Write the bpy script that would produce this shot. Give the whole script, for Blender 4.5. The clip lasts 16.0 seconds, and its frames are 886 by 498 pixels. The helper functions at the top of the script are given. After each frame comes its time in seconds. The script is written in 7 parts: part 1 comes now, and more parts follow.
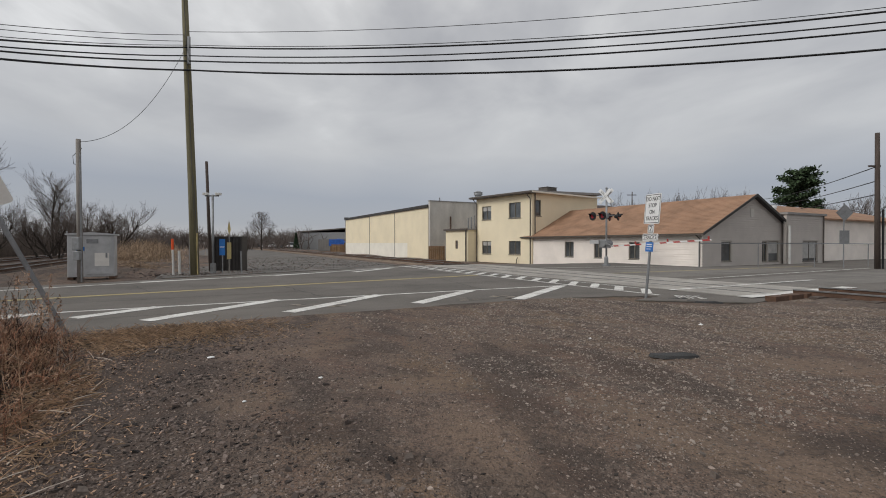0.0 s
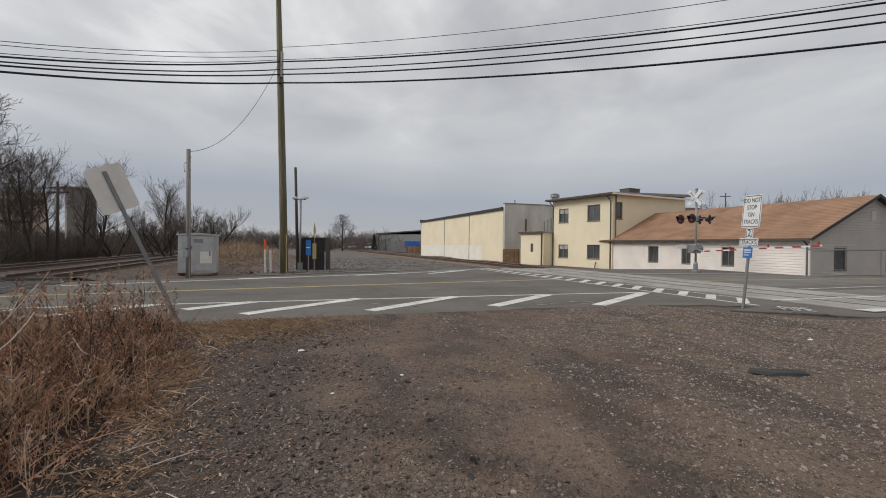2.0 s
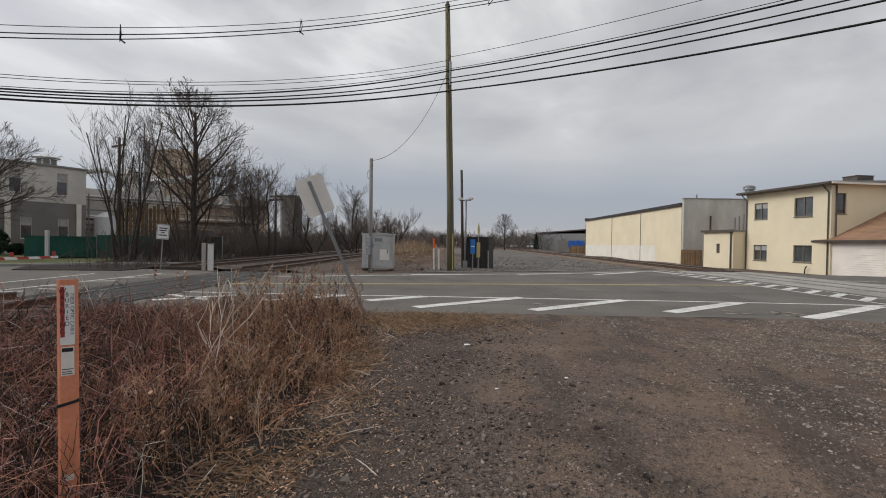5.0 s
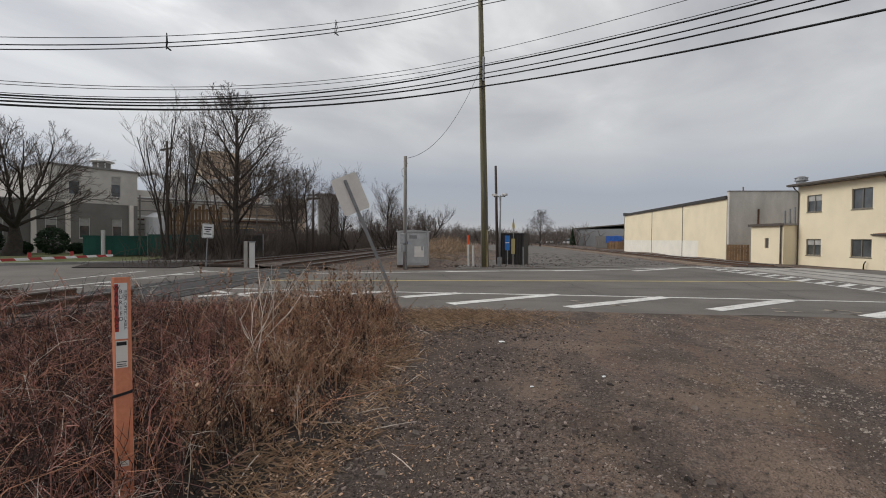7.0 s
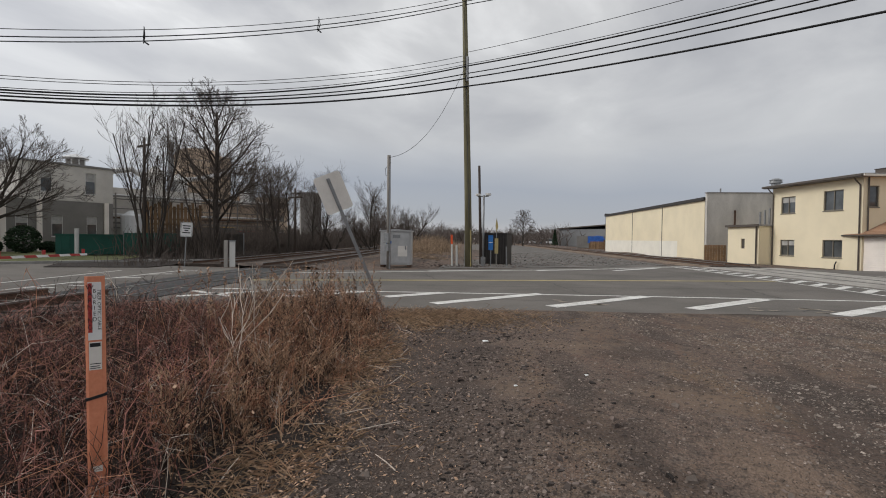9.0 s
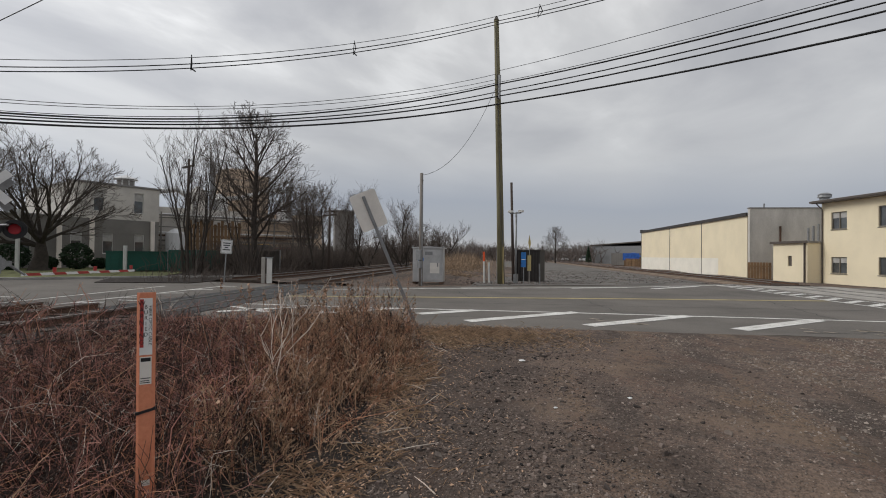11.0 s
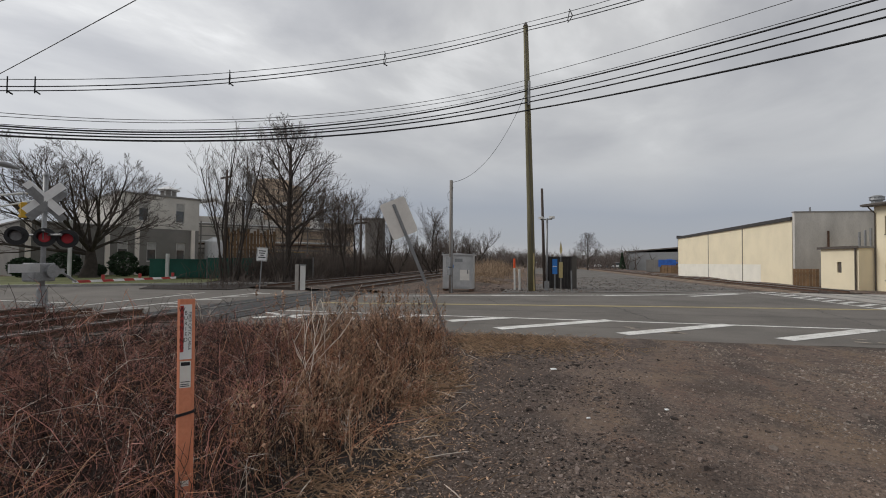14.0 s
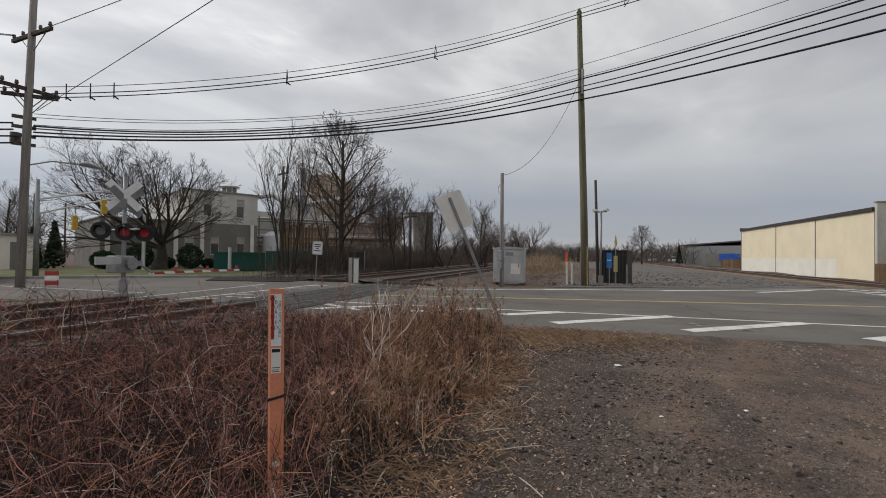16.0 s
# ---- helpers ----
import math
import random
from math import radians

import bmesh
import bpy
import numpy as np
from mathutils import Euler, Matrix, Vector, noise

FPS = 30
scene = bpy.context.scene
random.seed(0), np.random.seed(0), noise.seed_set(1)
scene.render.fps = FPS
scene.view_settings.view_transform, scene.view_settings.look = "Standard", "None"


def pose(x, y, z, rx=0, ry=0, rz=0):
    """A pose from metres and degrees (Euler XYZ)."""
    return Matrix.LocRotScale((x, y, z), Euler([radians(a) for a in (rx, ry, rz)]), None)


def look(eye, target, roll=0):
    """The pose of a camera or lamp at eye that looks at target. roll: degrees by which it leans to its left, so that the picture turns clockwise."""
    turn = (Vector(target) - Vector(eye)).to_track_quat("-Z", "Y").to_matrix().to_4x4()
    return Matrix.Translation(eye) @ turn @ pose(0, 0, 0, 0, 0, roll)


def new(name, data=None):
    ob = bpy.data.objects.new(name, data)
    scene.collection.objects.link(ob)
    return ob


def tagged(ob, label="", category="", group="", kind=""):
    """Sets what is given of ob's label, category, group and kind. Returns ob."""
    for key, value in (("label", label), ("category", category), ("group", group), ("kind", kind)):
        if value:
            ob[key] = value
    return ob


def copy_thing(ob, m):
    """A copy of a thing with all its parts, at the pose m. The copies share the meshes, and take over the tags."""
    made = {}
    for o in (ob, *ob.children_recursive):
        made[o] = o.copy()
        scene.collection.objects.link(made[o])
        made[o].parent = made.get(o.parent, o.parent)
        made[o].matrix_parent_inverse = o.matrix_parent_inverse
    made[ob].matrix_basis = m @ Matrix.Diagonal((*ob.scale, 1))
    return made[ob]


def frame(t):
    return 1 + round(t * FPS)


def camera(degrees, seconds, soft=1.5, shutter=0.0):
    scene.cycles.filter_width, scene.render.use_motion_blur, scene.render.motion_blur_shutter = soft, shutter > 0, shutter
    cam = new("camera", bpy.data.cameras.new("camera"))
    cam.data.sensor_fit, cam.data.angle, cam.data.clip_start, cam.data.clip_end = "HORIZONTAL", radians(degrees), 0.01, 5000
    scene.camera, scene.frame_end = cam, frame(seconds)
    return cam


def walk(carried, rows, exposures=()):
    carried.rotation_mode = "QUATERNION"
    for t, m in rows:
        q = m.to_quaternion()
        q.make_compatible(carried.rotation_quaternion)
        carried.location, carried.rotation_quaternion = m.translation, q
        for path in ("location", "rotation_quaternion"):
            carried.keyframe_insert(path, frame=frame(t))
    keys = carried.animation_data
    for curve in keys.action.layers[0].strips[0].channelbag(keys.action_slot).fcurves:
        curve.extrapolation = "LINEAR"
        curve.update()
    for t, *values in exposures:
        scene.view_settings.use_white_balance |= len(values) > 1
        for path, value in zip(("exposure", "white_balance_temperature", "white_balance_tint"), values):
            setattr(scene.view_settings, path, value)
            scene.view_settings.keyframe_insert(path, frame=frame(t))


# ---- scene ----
cam = camera(87.50, 16.0, 1.0)
EYE = 1.5
# seconds, x, y, z from the first eye, yaw, pitch, roll
ROWS = [
    (0.0, 0.000, 0.000, 0.000, -0.00, -0.69, -0.00),
    (0.5, -0.043, -0.006, -0.003, 1.21, -0.72, -0.23),
    (1.0, -0.051, -0.008, 0.002, 3.71, -0.55, -0.37),
    (1.5, -0.068, -0.025, 0.000, 6.50, -0.48, -0.50),
    (2.0, -0.074, -0.032, -0.002, 9.10, -0.42, -0.64),
    (2.5, -0.073, -0.025, -0.007, 11.68, -0.19, -0.67),
    (3.0, -0.073, -0.040, -0.008, 13.91, -0.16, -0.73),
    (3.5, -0.070, -0.048, -0.005, 16.99, -0.26, -0.82),
    (4.0, -0.072, -0.037, -0.000, 21.98, -0.40, -0.85),
    (4.5, -0.090, -0.065, -0.002, 26.00, -0.65, -1.01),
    (5.0, -0.095, -0.062, -0.003, 28.93, -0.78, -0.92),
    (5.2, -0.100, -0.061, -0.001, 29.90, -0.89, -0.90),
    (7.3, -0.084, -0.061, 0.001, 33.21, -1.25, -0.48),
    (7.5, -0.078, -0.060, 0.001, 31.67, -1.23, -0.46),
    (8.0, -0.005, -0.033, -0.002, 29.75, -1.13, -0.43),
    (8.5, 0.019, -0.025, -0.001, 30.56, -1.40, -0.49),
    (9.0, -0.104, -0.050, -0.004, 31.13, -1.27, -0.67),
    (9.5, -0.141, -0.019, -0.012, 32.09, -0.54, -0.73),
    (10.0, -0.167, -0.044, -0.006, 33.22, -0.07, -0.75),
    (12.5, -0.178, -0.056, 0.000, 36.40, 1.75, -0.52),
    (13.0, -0.168, -0.052, 0.001, 36.74, 1.79, -0.48),
    (13.5, -0.170, -0.057, -0.002, 37.50, 1.67, -0.51),
    (14.0, -0.168, -0.054, -0.000, 38.71, 1.60, -0.56),
    (14.5, -0.219, -0.105, 0.002, 40.58, 1.26, -0.63),
    (15.0, -0.217, -0.086, -0.006, 42.53, 0.85, -0.74),
    (15.5, -0.269, -0.090, -0.025, 43.74, 0.75, -0.69),
    (16.0, -0.311, -0.172, -0.013, 44.49, 0.76, -0.66),
]
walk(cam, [(t, pose(x, y, EYE + z, 90 + pitch, 0, yaw) @ pose(0, 0, 0, 0, 0, -roll)) for t, x, y, z, yaw, pitch, roll in ROWS],
     [(0.0, -0.07), (1.0, 0.0), (4.0, 0.0), (9.0, 0.0), (12.5, -0.1), (16.0, -0.1)])

# ---------------------------------------------------------------- sky and sun
world = bpy.data.worlds.new("overcast_sky")
scene.world = world
world.use_nodes = True
wt = world.node_tree
wt.nodes.clear()


def wnode(kind, **kw):
    n = wt.nodes.new(kind)
    for k, v in kw.items():
        if k == "operation":
            n.operation = v
        elif k == "blend_type":
            n.blend_type = v
    return n


def ramp_set(node, stops):
    el = node.color_ramp.elements
    while len(el) < len(stops):
        el.new(0.5)
    for e, (p, c) in zip(el, stops):
        e.position = p
        e.color = (*c, 1)


w_out = wnode("ShaderNodeOutputWorld")
w_bg = wnode("ShaderNodeBackground")
w_sky = wnode("ShaderNodeTexSky")
w_sky.sky_type = "NISHITA"
w_sky.sun_disc = False
w_sky.sun_elevation = radians(38)
w_sky.sun_rotation = radians(-115)
w_tc = wnode("ShaderNodeTexCoord")
w_sep = wnode("ShaderNodeSeparateXYZ")
wt.links.new(w_tc.outputs["Generated"], w_sep.inputs[0])
w_den = wnode("ShaderNodeMath", operation="MAXIMUM")
wt.links.new(w_sep.outputs["Z"], w_den.inputs[0])
w_den.inputs[1].default_value = 0.0
w_add = wnode("ShaderNodeMath", operation="ADD")
wt.links.new(w_den.outputs[0], w_add.inputs[0])
w_add.inputs[1].default_value = 0.12
w_px = wnode("ShaderNodeMath", operation="DIVIDE")
w_py = wnode("ShaderNodeMath", operation="DIVIDE")
wt.links.new(w_sep.outputs["X"], w_px.inputs[0])
wt.links.new(w_add.outputs[0], w_px.inputs[1])
wt.links.new(w_sep.outputs["Y"], w_py.inputs[0])
wt.links.new(w_add.outputs[0], w_py.inputs[1])
w_comb = wnode("ShaderNodeCombineXYZ")
wt.links.new(w_px.outputs[0], w_comb.inputs[0])
wt.links.new(w_py.outputs[0], w_comb.inputs[1])
w_map = wnode("ShaderNodeMapping")
w_map.inputs["Rotation"].default_value = (0, 0, radians(35))
w_map.inputs["Scale"].default_value = (0.85, 0.6, 1)
wt.links.new(w_comb.outputs[0], w_map.inputs[0])
w_noise = wnode("ShaderNodeTexNoise")
w_noise.inputs["Scale"].default_value = 1.6
w_noise.inputs["Detail"].default_value = 7.0
w_noise.inputs["Roughness"].default_value = 0.52
w_noise.inputs["Distortion"].default_value = 0.35
wt.links.new(w_map.outputs[0], w_noise.inputs["Vector"])
# thickness of the cloud sheet: brighter gaps, darker folds
w_ramp = wnode("ShaderNodeValToRGB")
ramp_set(w_ramp, [(0.30, (0.43, 0.44, 0.47)), (0.45, (0.55, 0.557, 0.58)), (0.57, (0.70, 0.705, 0.715)), (0.68, (0.98, 0.985, 0.99))])
# the folds flatten out towards the horizon
w_low = wnode("ShaderNodeMapRange")
wt.links.new(w_sep.outputs["Z"], w_low.inputs["Value"])
w_low.inputs["From Min"].default_value = 0.12
w_low.inputs["From Max"].default_value = 0.42
w_flat = wnode("ShaderNodeMixRGB")
wt.links.new(w_low.outputs[0], w_flat.inputs[0])
w_flat.inputs[1].default_value = (0.525, 0.525, 0.525, 1)
wt.links.new(w_noise.outputs["Fac"], w_flat.inputs[2])
wt.links.new(w_flat.outputs[0], w_ramp.inputs[0])
# the low bank of blue-grey cloud above the horizon, and a pale rim under it
w_bank = wnode("ShaderNodeValToRGB")
ramp_set(w_bank, [(0.0, (0.80, 0.80, 0.81)), (0.03, (0.67, 0.70, 0.75)), (0.10, (0.63, 0.675, 0.755)), (0.20, (0.93, 0.94, 0.95)), (0.5, (1.0, 1.0, 1.0))])
w_z2 = wnode("ShaderNodeMath", operation="MULTIPLY_ADD")
w_n2 = wnode("ShaderNodeTexNoise")
w_n2.inputs["Scale"].default_value = 1.6
w_n2.inputs["Detail"].default_value = 2.0
wt.links.new(w_tc.outputs["Generated"], w_n2.inputs["Vector"])
wt.links.new(w_n2.outputs["Fac"], w_z2.inputs[0])
w_z2.inputs[1].default_value = 0.22
w_z3 = wnode("ShaderNodeMath", operation="ADD")
wt.links.new(w_den.outputs[0], w_z2.inputs[2])
wt.links.new(w_z2.outputs[0], w_z3.inputs[0])
w_z3.inputs[1].default_value = -0.11
wt.links.new(w_z3.outputs[0], w_bank.inputs[0])
w_mul = wnode("ShaderNodeMixRGB", blend_type="MULTIPLY")
w_mul.inputs[0].default_value = 1.0
wt.links.new(w_ramp.outputs[0], w_mul.inputs[1])
wt.links.new(w_bank.outputs[0], w_mul.inputs[2])
# a little of the clear sky behind the sheet
w_skys = wnode("ShaderNodeMixRGB", blend_type="MULTIPLY")
w_skys.inputs[0].default_value = 1.0
w_skys.inputs[2].default_value = (0.06, 0.06, 0.06, 1)
wt.links.new(w_sky.outputs[0], w_skys.inputs[1])
w_mix = wnode("ShaderNodeMixRGB", blend_type="MIX")
w_mix.inputs[0].default_value = 0.92
# the sheet glows where the sun stands behind it
w_dot = wnode("ShaderNodeVectorMath", operation="DOT_PRODUCT")
wt.links.new(w_tc.outputs["Generated"], w_dot.inputs[0])
w_dot.inputs[1].default_value = Vector((-47, -22, 44)).normalized()
w_halo = wnode("ShaderNodeMapRange")
w_halo.inputs["From Min"].default_value = 0.45
w_halo.inputs["From Max"].default_value = 1.0
w_halo.inputs["To Min"].default_value = 0.97
w_halo.inputs["To Max"].default_value = 1.5
wt.links.new(w_dot.outputs["Value"], w_halo.inputs["Value"])
w_lit = wnode("ShaderNodeMixRGB", blend_type="MULTIPLY")
w_lit.inputs[0].default_value = 1.0
wt.links.new(w_mul.outputs[0], w_lit.inputs[1])
wt.links.new(w_halo.outputs[0], w_lit.inputs[2])
wt.links.new(w_skys.outputs[0], w_mix.inputs[1])
wt.links.new(w_lit.outputs[0], w_mix.inputs[2])
wt.links.new(w_mix.outputs[0], w_bg.inputs["Color"])
w_bg.inputs["Strength"].default_value = 1.0
wt.links.new(w_bg.outputs[0], w_out.inputs[0])

sun = new("sun", bpy.data.lights.new("sun", "SUN"))
sun.data.energy = 1.5
sun.data.angle = radians(25)
sun.data.color = (1.0, 0.97, 0.92)
sun.matrix_world = look((-47, -22, 44), (0, 0, 0))

# ---------------------------------------------------------------- materials


def mat(name, col, rough=0.8, vary=0.15, scale=3.0, fine=0.1, fscale=60.0, bump=0.0, metal=0.0, col2=None, stretch=None, island=0.0, rand=0.0, spec=0.4, bdist=0.01):
    m = bpy.data.materials.new(name)
    m.use_nodes = True
    nt = m.node_tree
    nodes, links = nt.nodes, nt.links
    bsdf = nodes["Principled BSDF"]
    bsdf.inputs["Roughness"].default_value = rough
    bsdf.inputs["Metallic"].default_value = metal
    bsdf.inputs["Specular IOR Level"].default_value = spec
    tc = nodes.new("ShaderNodeTexCoord")
    vec = tc.outputs["Object"]
    if stretch:
        mp = nodes.new("ShaderNodeMapping")
        mp.inputs["Scale"].default_value = stretch
        links.new(vec, mp.inputs[0])
        vec = mp.outputs[0]
    n1 = nodes.new("ShaderNodeTexNoise")
    n1.inputs["Scale"].default_value = scale
    n1.inputs["Detail"].default_value = 6
    n1.inputs["Roughness"].default_value = 0.6
    links.new(vec, n1.inputs["Vector"])
    n2 = nodes.new("ShaderNodeTexNoise")
    n2.inputs["Scale"].default_value = fscale
    n2.inputs["Detail"].default_value = 3
    links.new(vec, n2.inputs["Vector"])
    rp = nodes.new("ShaderNodeValToRGB")
    c2 = col2 or tuple(c * (1 - vary * 1.6) for c in col)
    ramp_set(rp, [(0.32, c2), (0.62, col)])
    links.new(n1.outputs["Fac"], rp.inputs[0])
    mx = nodes.new("ShaderNodeMixRGB")
    mx.blend_type = "OVERLAY"
    mx.inputs[0].default_value = min(1, fine * 3)
    links.new(rp.outputs[0], mx.inputs[1])
    links.new(n2.outputs["Fac"], mx.inputs[2])
    out = mx.outputs[0]
    if island or rand:
        hs = nodes.new("ShaderNodeHueSaturation")
        src = nodes.new("ShaderNodeNewGeometry").outputs["Random Per Island"] if island else nodes.new("ShaderNodeObjectInfo").outputs["Random"]
        mr = nodes.new("ShaderNodeMapRange")
        k = island or rand
        mr.inputs["To Min"].default_value = 1 - k
        mr.inputs["To Max"].default_value = 1 + k
        links.new(src, mr.inputs["Value"])
        links.new(mr.outputs[0], hs.inputs["Value"])
        links.new(out, hs.inputs["Color"])
        out = hs.outputs[0]
    links.new(out, bsdf.inputs["Base Color"])
    if bump:
        bp = nodes.new("ShaderNodeBump")
        bp.inputs["Strength"].default_value = bump
        bp.inputs["Distance"].default_value = bdist
        links.new(n2.outputs["Fac"], bp.inputs["Height"])
        links.new(bp.outputs[0], bsdf.inputs["Normal"])
    return m


def glow(name, col, power):
    m = bpy.data.materials.new(name)
    m.use_nodes = True
    b = m.node_tree.nodes["Principled BSDF"]
    b.inputs["Base Color"].default_value = (*col, 1)
    b.inputs["Emission Color"].default_value = (*col, 1)
    b.inputs["Emission Strength"].default_value = power
    return m


def ground_mat():
    """Crushed grey stone over brown earth, worn into ruts, with straw-coloured and rusty patches."""
    m = mat("gravel_earth", (0.170, 0.132, 0.112), 0.95, scale=0.45, fine=0.4, fscale=48, bump=1.0, bdist=0.022)
    nt = m.node_tree
    nodes, links = nt.nodes, nt.links
    bsdf = nodes["Principled BSDF"]
    old = bsdf.inputs["Base Color"].links[0].from_socket
    tc = [n for n in nodes if n.type == "TEX_COORD"][0]

    def patch(prev, scale, lo, hi, col, amount, detail=5, rot=0, squash=1.0):
        mp = nodes.new("ShaderNodeMapping")
        mp.vector_type = "TEXTURE"
        mp.inputs["Rotation"].default_value = (0, 0, radians(rot))
        mp.inputs["Scale"].default_value = (1, 1 / squash, 1)
        links.new(tc.outputs["Object"], mp.inputs[0])
        n = nodes.new("ShaderNodeTexNoise")
        n.inputs["Scale"].default_value = scale
        n.inputs["Detail"].default_value = detail
        links.new(mp.outputs[0], n.inputs["Vector"])
        r = nodes.new("ShaderNodeValToRGB")
        ramp_set(r, [(lo, (0, 0, 0)), (hi, (amount, amount, amount))])
        links.new(n.outputs["Fac"], r.inputs[0])
        x = nodes.new("ShaderNodeMixRGB")
        links.new(r.outputs[0], x.inputs[0])
        links.new(prev, x.inputs[1])
        x.inputs[2].default_value = (*col, 1)
        return x.outputs[0]

    def pebbles(prev, scale, size, clump, lo, hi):
        v = nodes.new("ShaderNodeTexVoronoi")
        v.inputs["Scale"].default_value = scale
        links.new(tc.outputs["Object"], v.inputs["Vector"])
        near = nodes.new("ShaderNodeValToRGB")
        ramp_set(near, [(size, (1, 1, 1)), (size + 0.12, (0, 0, 0))])
        links.new(v.outputs["Distance"], near.inputs[0])
        n = nodes.new("ShaderNodeTexNoise")
        n.inputs["Scale"].default_value = clump
        n.inputs["Detail"].default_value = 6
        links.new(tc.outputs["Object"], n.inputs["Vector"])
        where = nodes.new("ShaderNodeValToRGB")
        ramp_set(where, [(lo, (0.45, 0.45, 0.45)), (hi, (0.95, 0.95, 0.95))])
        links.new(n.outputs["Fac"], where.inputs[0])
        both = nodes.new("ShaderNodeMixRGB")
        both.blend_type = "MULTIPLY"
        both.inputs[0].default_value = 1.0
        links.new(near.outputs[0], both.inputs[1])
        links.new(where.outputs[0], both.inputs[2])
        tone = nodes.new("ShaderNodeValToRGB")
        ramp_set(tone, [(0.0, (0.035, 0.030, 0.028)), (0.45, (0.10, 0.083, 0.073)), (0.8, (0.17, 0.142, 0.124)), (1.0, (0.30, 0.265, 0.235))])
        links.new(v.outputs["Color"], tone.inputs[0])
        x = nodes.new("ShaderNodeMixRGB")
        links.new(both.outputs[0], x.inputs[0])
        links.new(prev, x.inputs[1])
        links.new(tone.outputs[0], x.inputs[2])
        return x.outputs[0]

    o = patch(old, 1.1, 0.48, 0.62, (0.185, 0.137, 0.095), 0.85, rot=22, squash=0.28)
    o = patch(o, 0.85, 0.53, 0.60, (0.046, 0.038, 0.035), 0.85, 3, rot=18, squash=0.35)
    o = patch(o, 1.6, 0.55, 0.62, (0.050, 0.042, 0.038), 0.7, 3, rot=60, squash=0.5)
    o = patch(o, 1.9, 0.53, 0.64, (0.165, 0.108, 0.085), 0.6, rot=30, squash=0.4)
    o = patch(o, 5.0, 0.52, 0.68, (0.06, 0.053, 0.05), 0.6, 4)
    o = patch(o, 7.0, 0.55, 0.7, (0.185, 0.165, 0.15), 0.5, 5)
    def spot(prev, x, y, rx, ry, turn, col, amount):
        """A stain with a ragged edge round one place."""
        mp = nodes.new("ShaderNodeMapping")
        mp.vector_type = "TEXTURE"
        mp.inputs["Location"].default_value = (x, y, 0)
        mp.inputs["Rotation"].default_value = (0, 0, radians(turn))
        mp.inputs["Scale"].default_value = (rx, ry, 1)
        links.new(ragged.outputs[0], mp.inputs[0])
        ln = nodes.new("ShaderNodeVectorMath")
        ln.operation = "LENGTH"
        links.new(mp.outputs[0], ln.inputs[0])
        r = nodes.new("ShaderNodeValToRGB")
        ramp_set(r, [(0.35, (amount, amount, amount)), (1.0, (0, 0, 0))])
        links.new(ln.outputs["Value"], r.inputs[0])
        x_ = nodes.new("ShaderNodeMixRGB")
        links.new(r.outputs[0], x_.inputs[0])
        links.new(prev, x_.inputs[1])
        x_.inputs[2].default_value = (*col, 1)
        return x_.outputs[0]

    rn = nodes.new("ShaderNodeTexNoise")
    rn.inputs["Scale"].default_value = 3.5
    rn.inputs["Detail"].default_value = 6
    links.new(tc.outputs["Object"], rn.inputs["Vector"])
    rs = nodes.new("ShaderNodeVectorMath")
    rs.operation = "MULTIPLY_ADD"
    rs.inputs[1].default_value = (0.55, 0.55, 0.0)
    rs.inputs[2].default_value = (-0.275, -0.275, 0.0)
    links.new(rn.outputs["Color"], rs.inputs[0])
    ragged = nodes.new("ShaderNodeVectorMath")
    ragged.operation = "ADD"
    links.new(tc.outputs["Object"], ragged.inputs[0])
    links.new(rs.outputs[0], ragged.inputs[1])
    o = pebbles(o, 75.0, 0.30, 0.9, 0.40, 0.46)
    o = pebbles(o, 34.0, 0.30, 1.1, 0.47, 0.56)
    o = pebbles(o, 19.0, 0.27, 1.4, 0.54, 0.62)
    tan, damp = (0.205, 0.160, 0.126), (0.052, 0.040, 0.035)
    for x, y, rx, ry, turn in ((-2.0, 4.35, 0.6, 0.28, -20), (1.75, 3.7, 0.45, 1.3, 25), (0.3, 3.4, 0.4, 1.0, 20), (-1.9, 6.4, 0.9, 0.5, 0), (2.6, 2.9, 0.7, 0.9, 30), (-0.3, 4.9, 0.8, 0.5, 10), (4.6, 5.6, 1.4, 0.6, -10)):
        o = spot(o, x, y, rx, ry, turn, tan, 0.6)
    for x, y, rx, ry, turn in ((0.64, 4.5, 0.42, 1.05, 14), (0.85, 2.95, 0.4, 0.4, 0), (-0.4, 3.2, 0.5, 0.3, 0), (-1.1, 3.7, 0.65, 0.35, -15), (3.15, 3.35, 0.7, 0.45, 0), (-1.3, 6.3, 0.5, 0.35, 0), (2.2, 5.6, 0.5, 0.9, 25), (-2.9, 5.3, 0.7, 0.7, 0)):
        o = spot(o, x, y, rx, ry, turn, damp, 0.62)
    o = spot(o, -2.75, 3.9, 1.1, 5.0, 28, (0.055, 0.045, 0.041), 0.6)
    o = patch(o, 13.0, 0.55, 0.66, (0.045, 0.038, 0.034), 0.6, 5)
    first = bsdf.inputs["Normal"].links[0].from_socket
    for scale, dist in ((26.0, 0.016), (62.0, 0.009)):
        v = nodes.new("ShaderNodeTexVoronoi")
        v.inputs["Scale"].default_value = scale
        links.new(tc.outputs["Object"], v.inputs["Vector"])
        b2 = nodes.new("ShaderNodeBump")
        b2.invert = True
        b2.inputs["Strength"].default_value = 0.9
        b2.inputs["Distance"].default_value = dist
        links.new(v.outputs["Distance"], b2.inputs["Height"])
        links.new(first, b2.inputs["Normal"])
        first = b2.outputs[0]
    links.new(first, bsdf.inputs["Normal"])
    warm = nodes.new("ShaderNodeMixRGB")
    warm.blend_type = "MULTIPLY"
    warm.inputs[0].default_value = 1.0
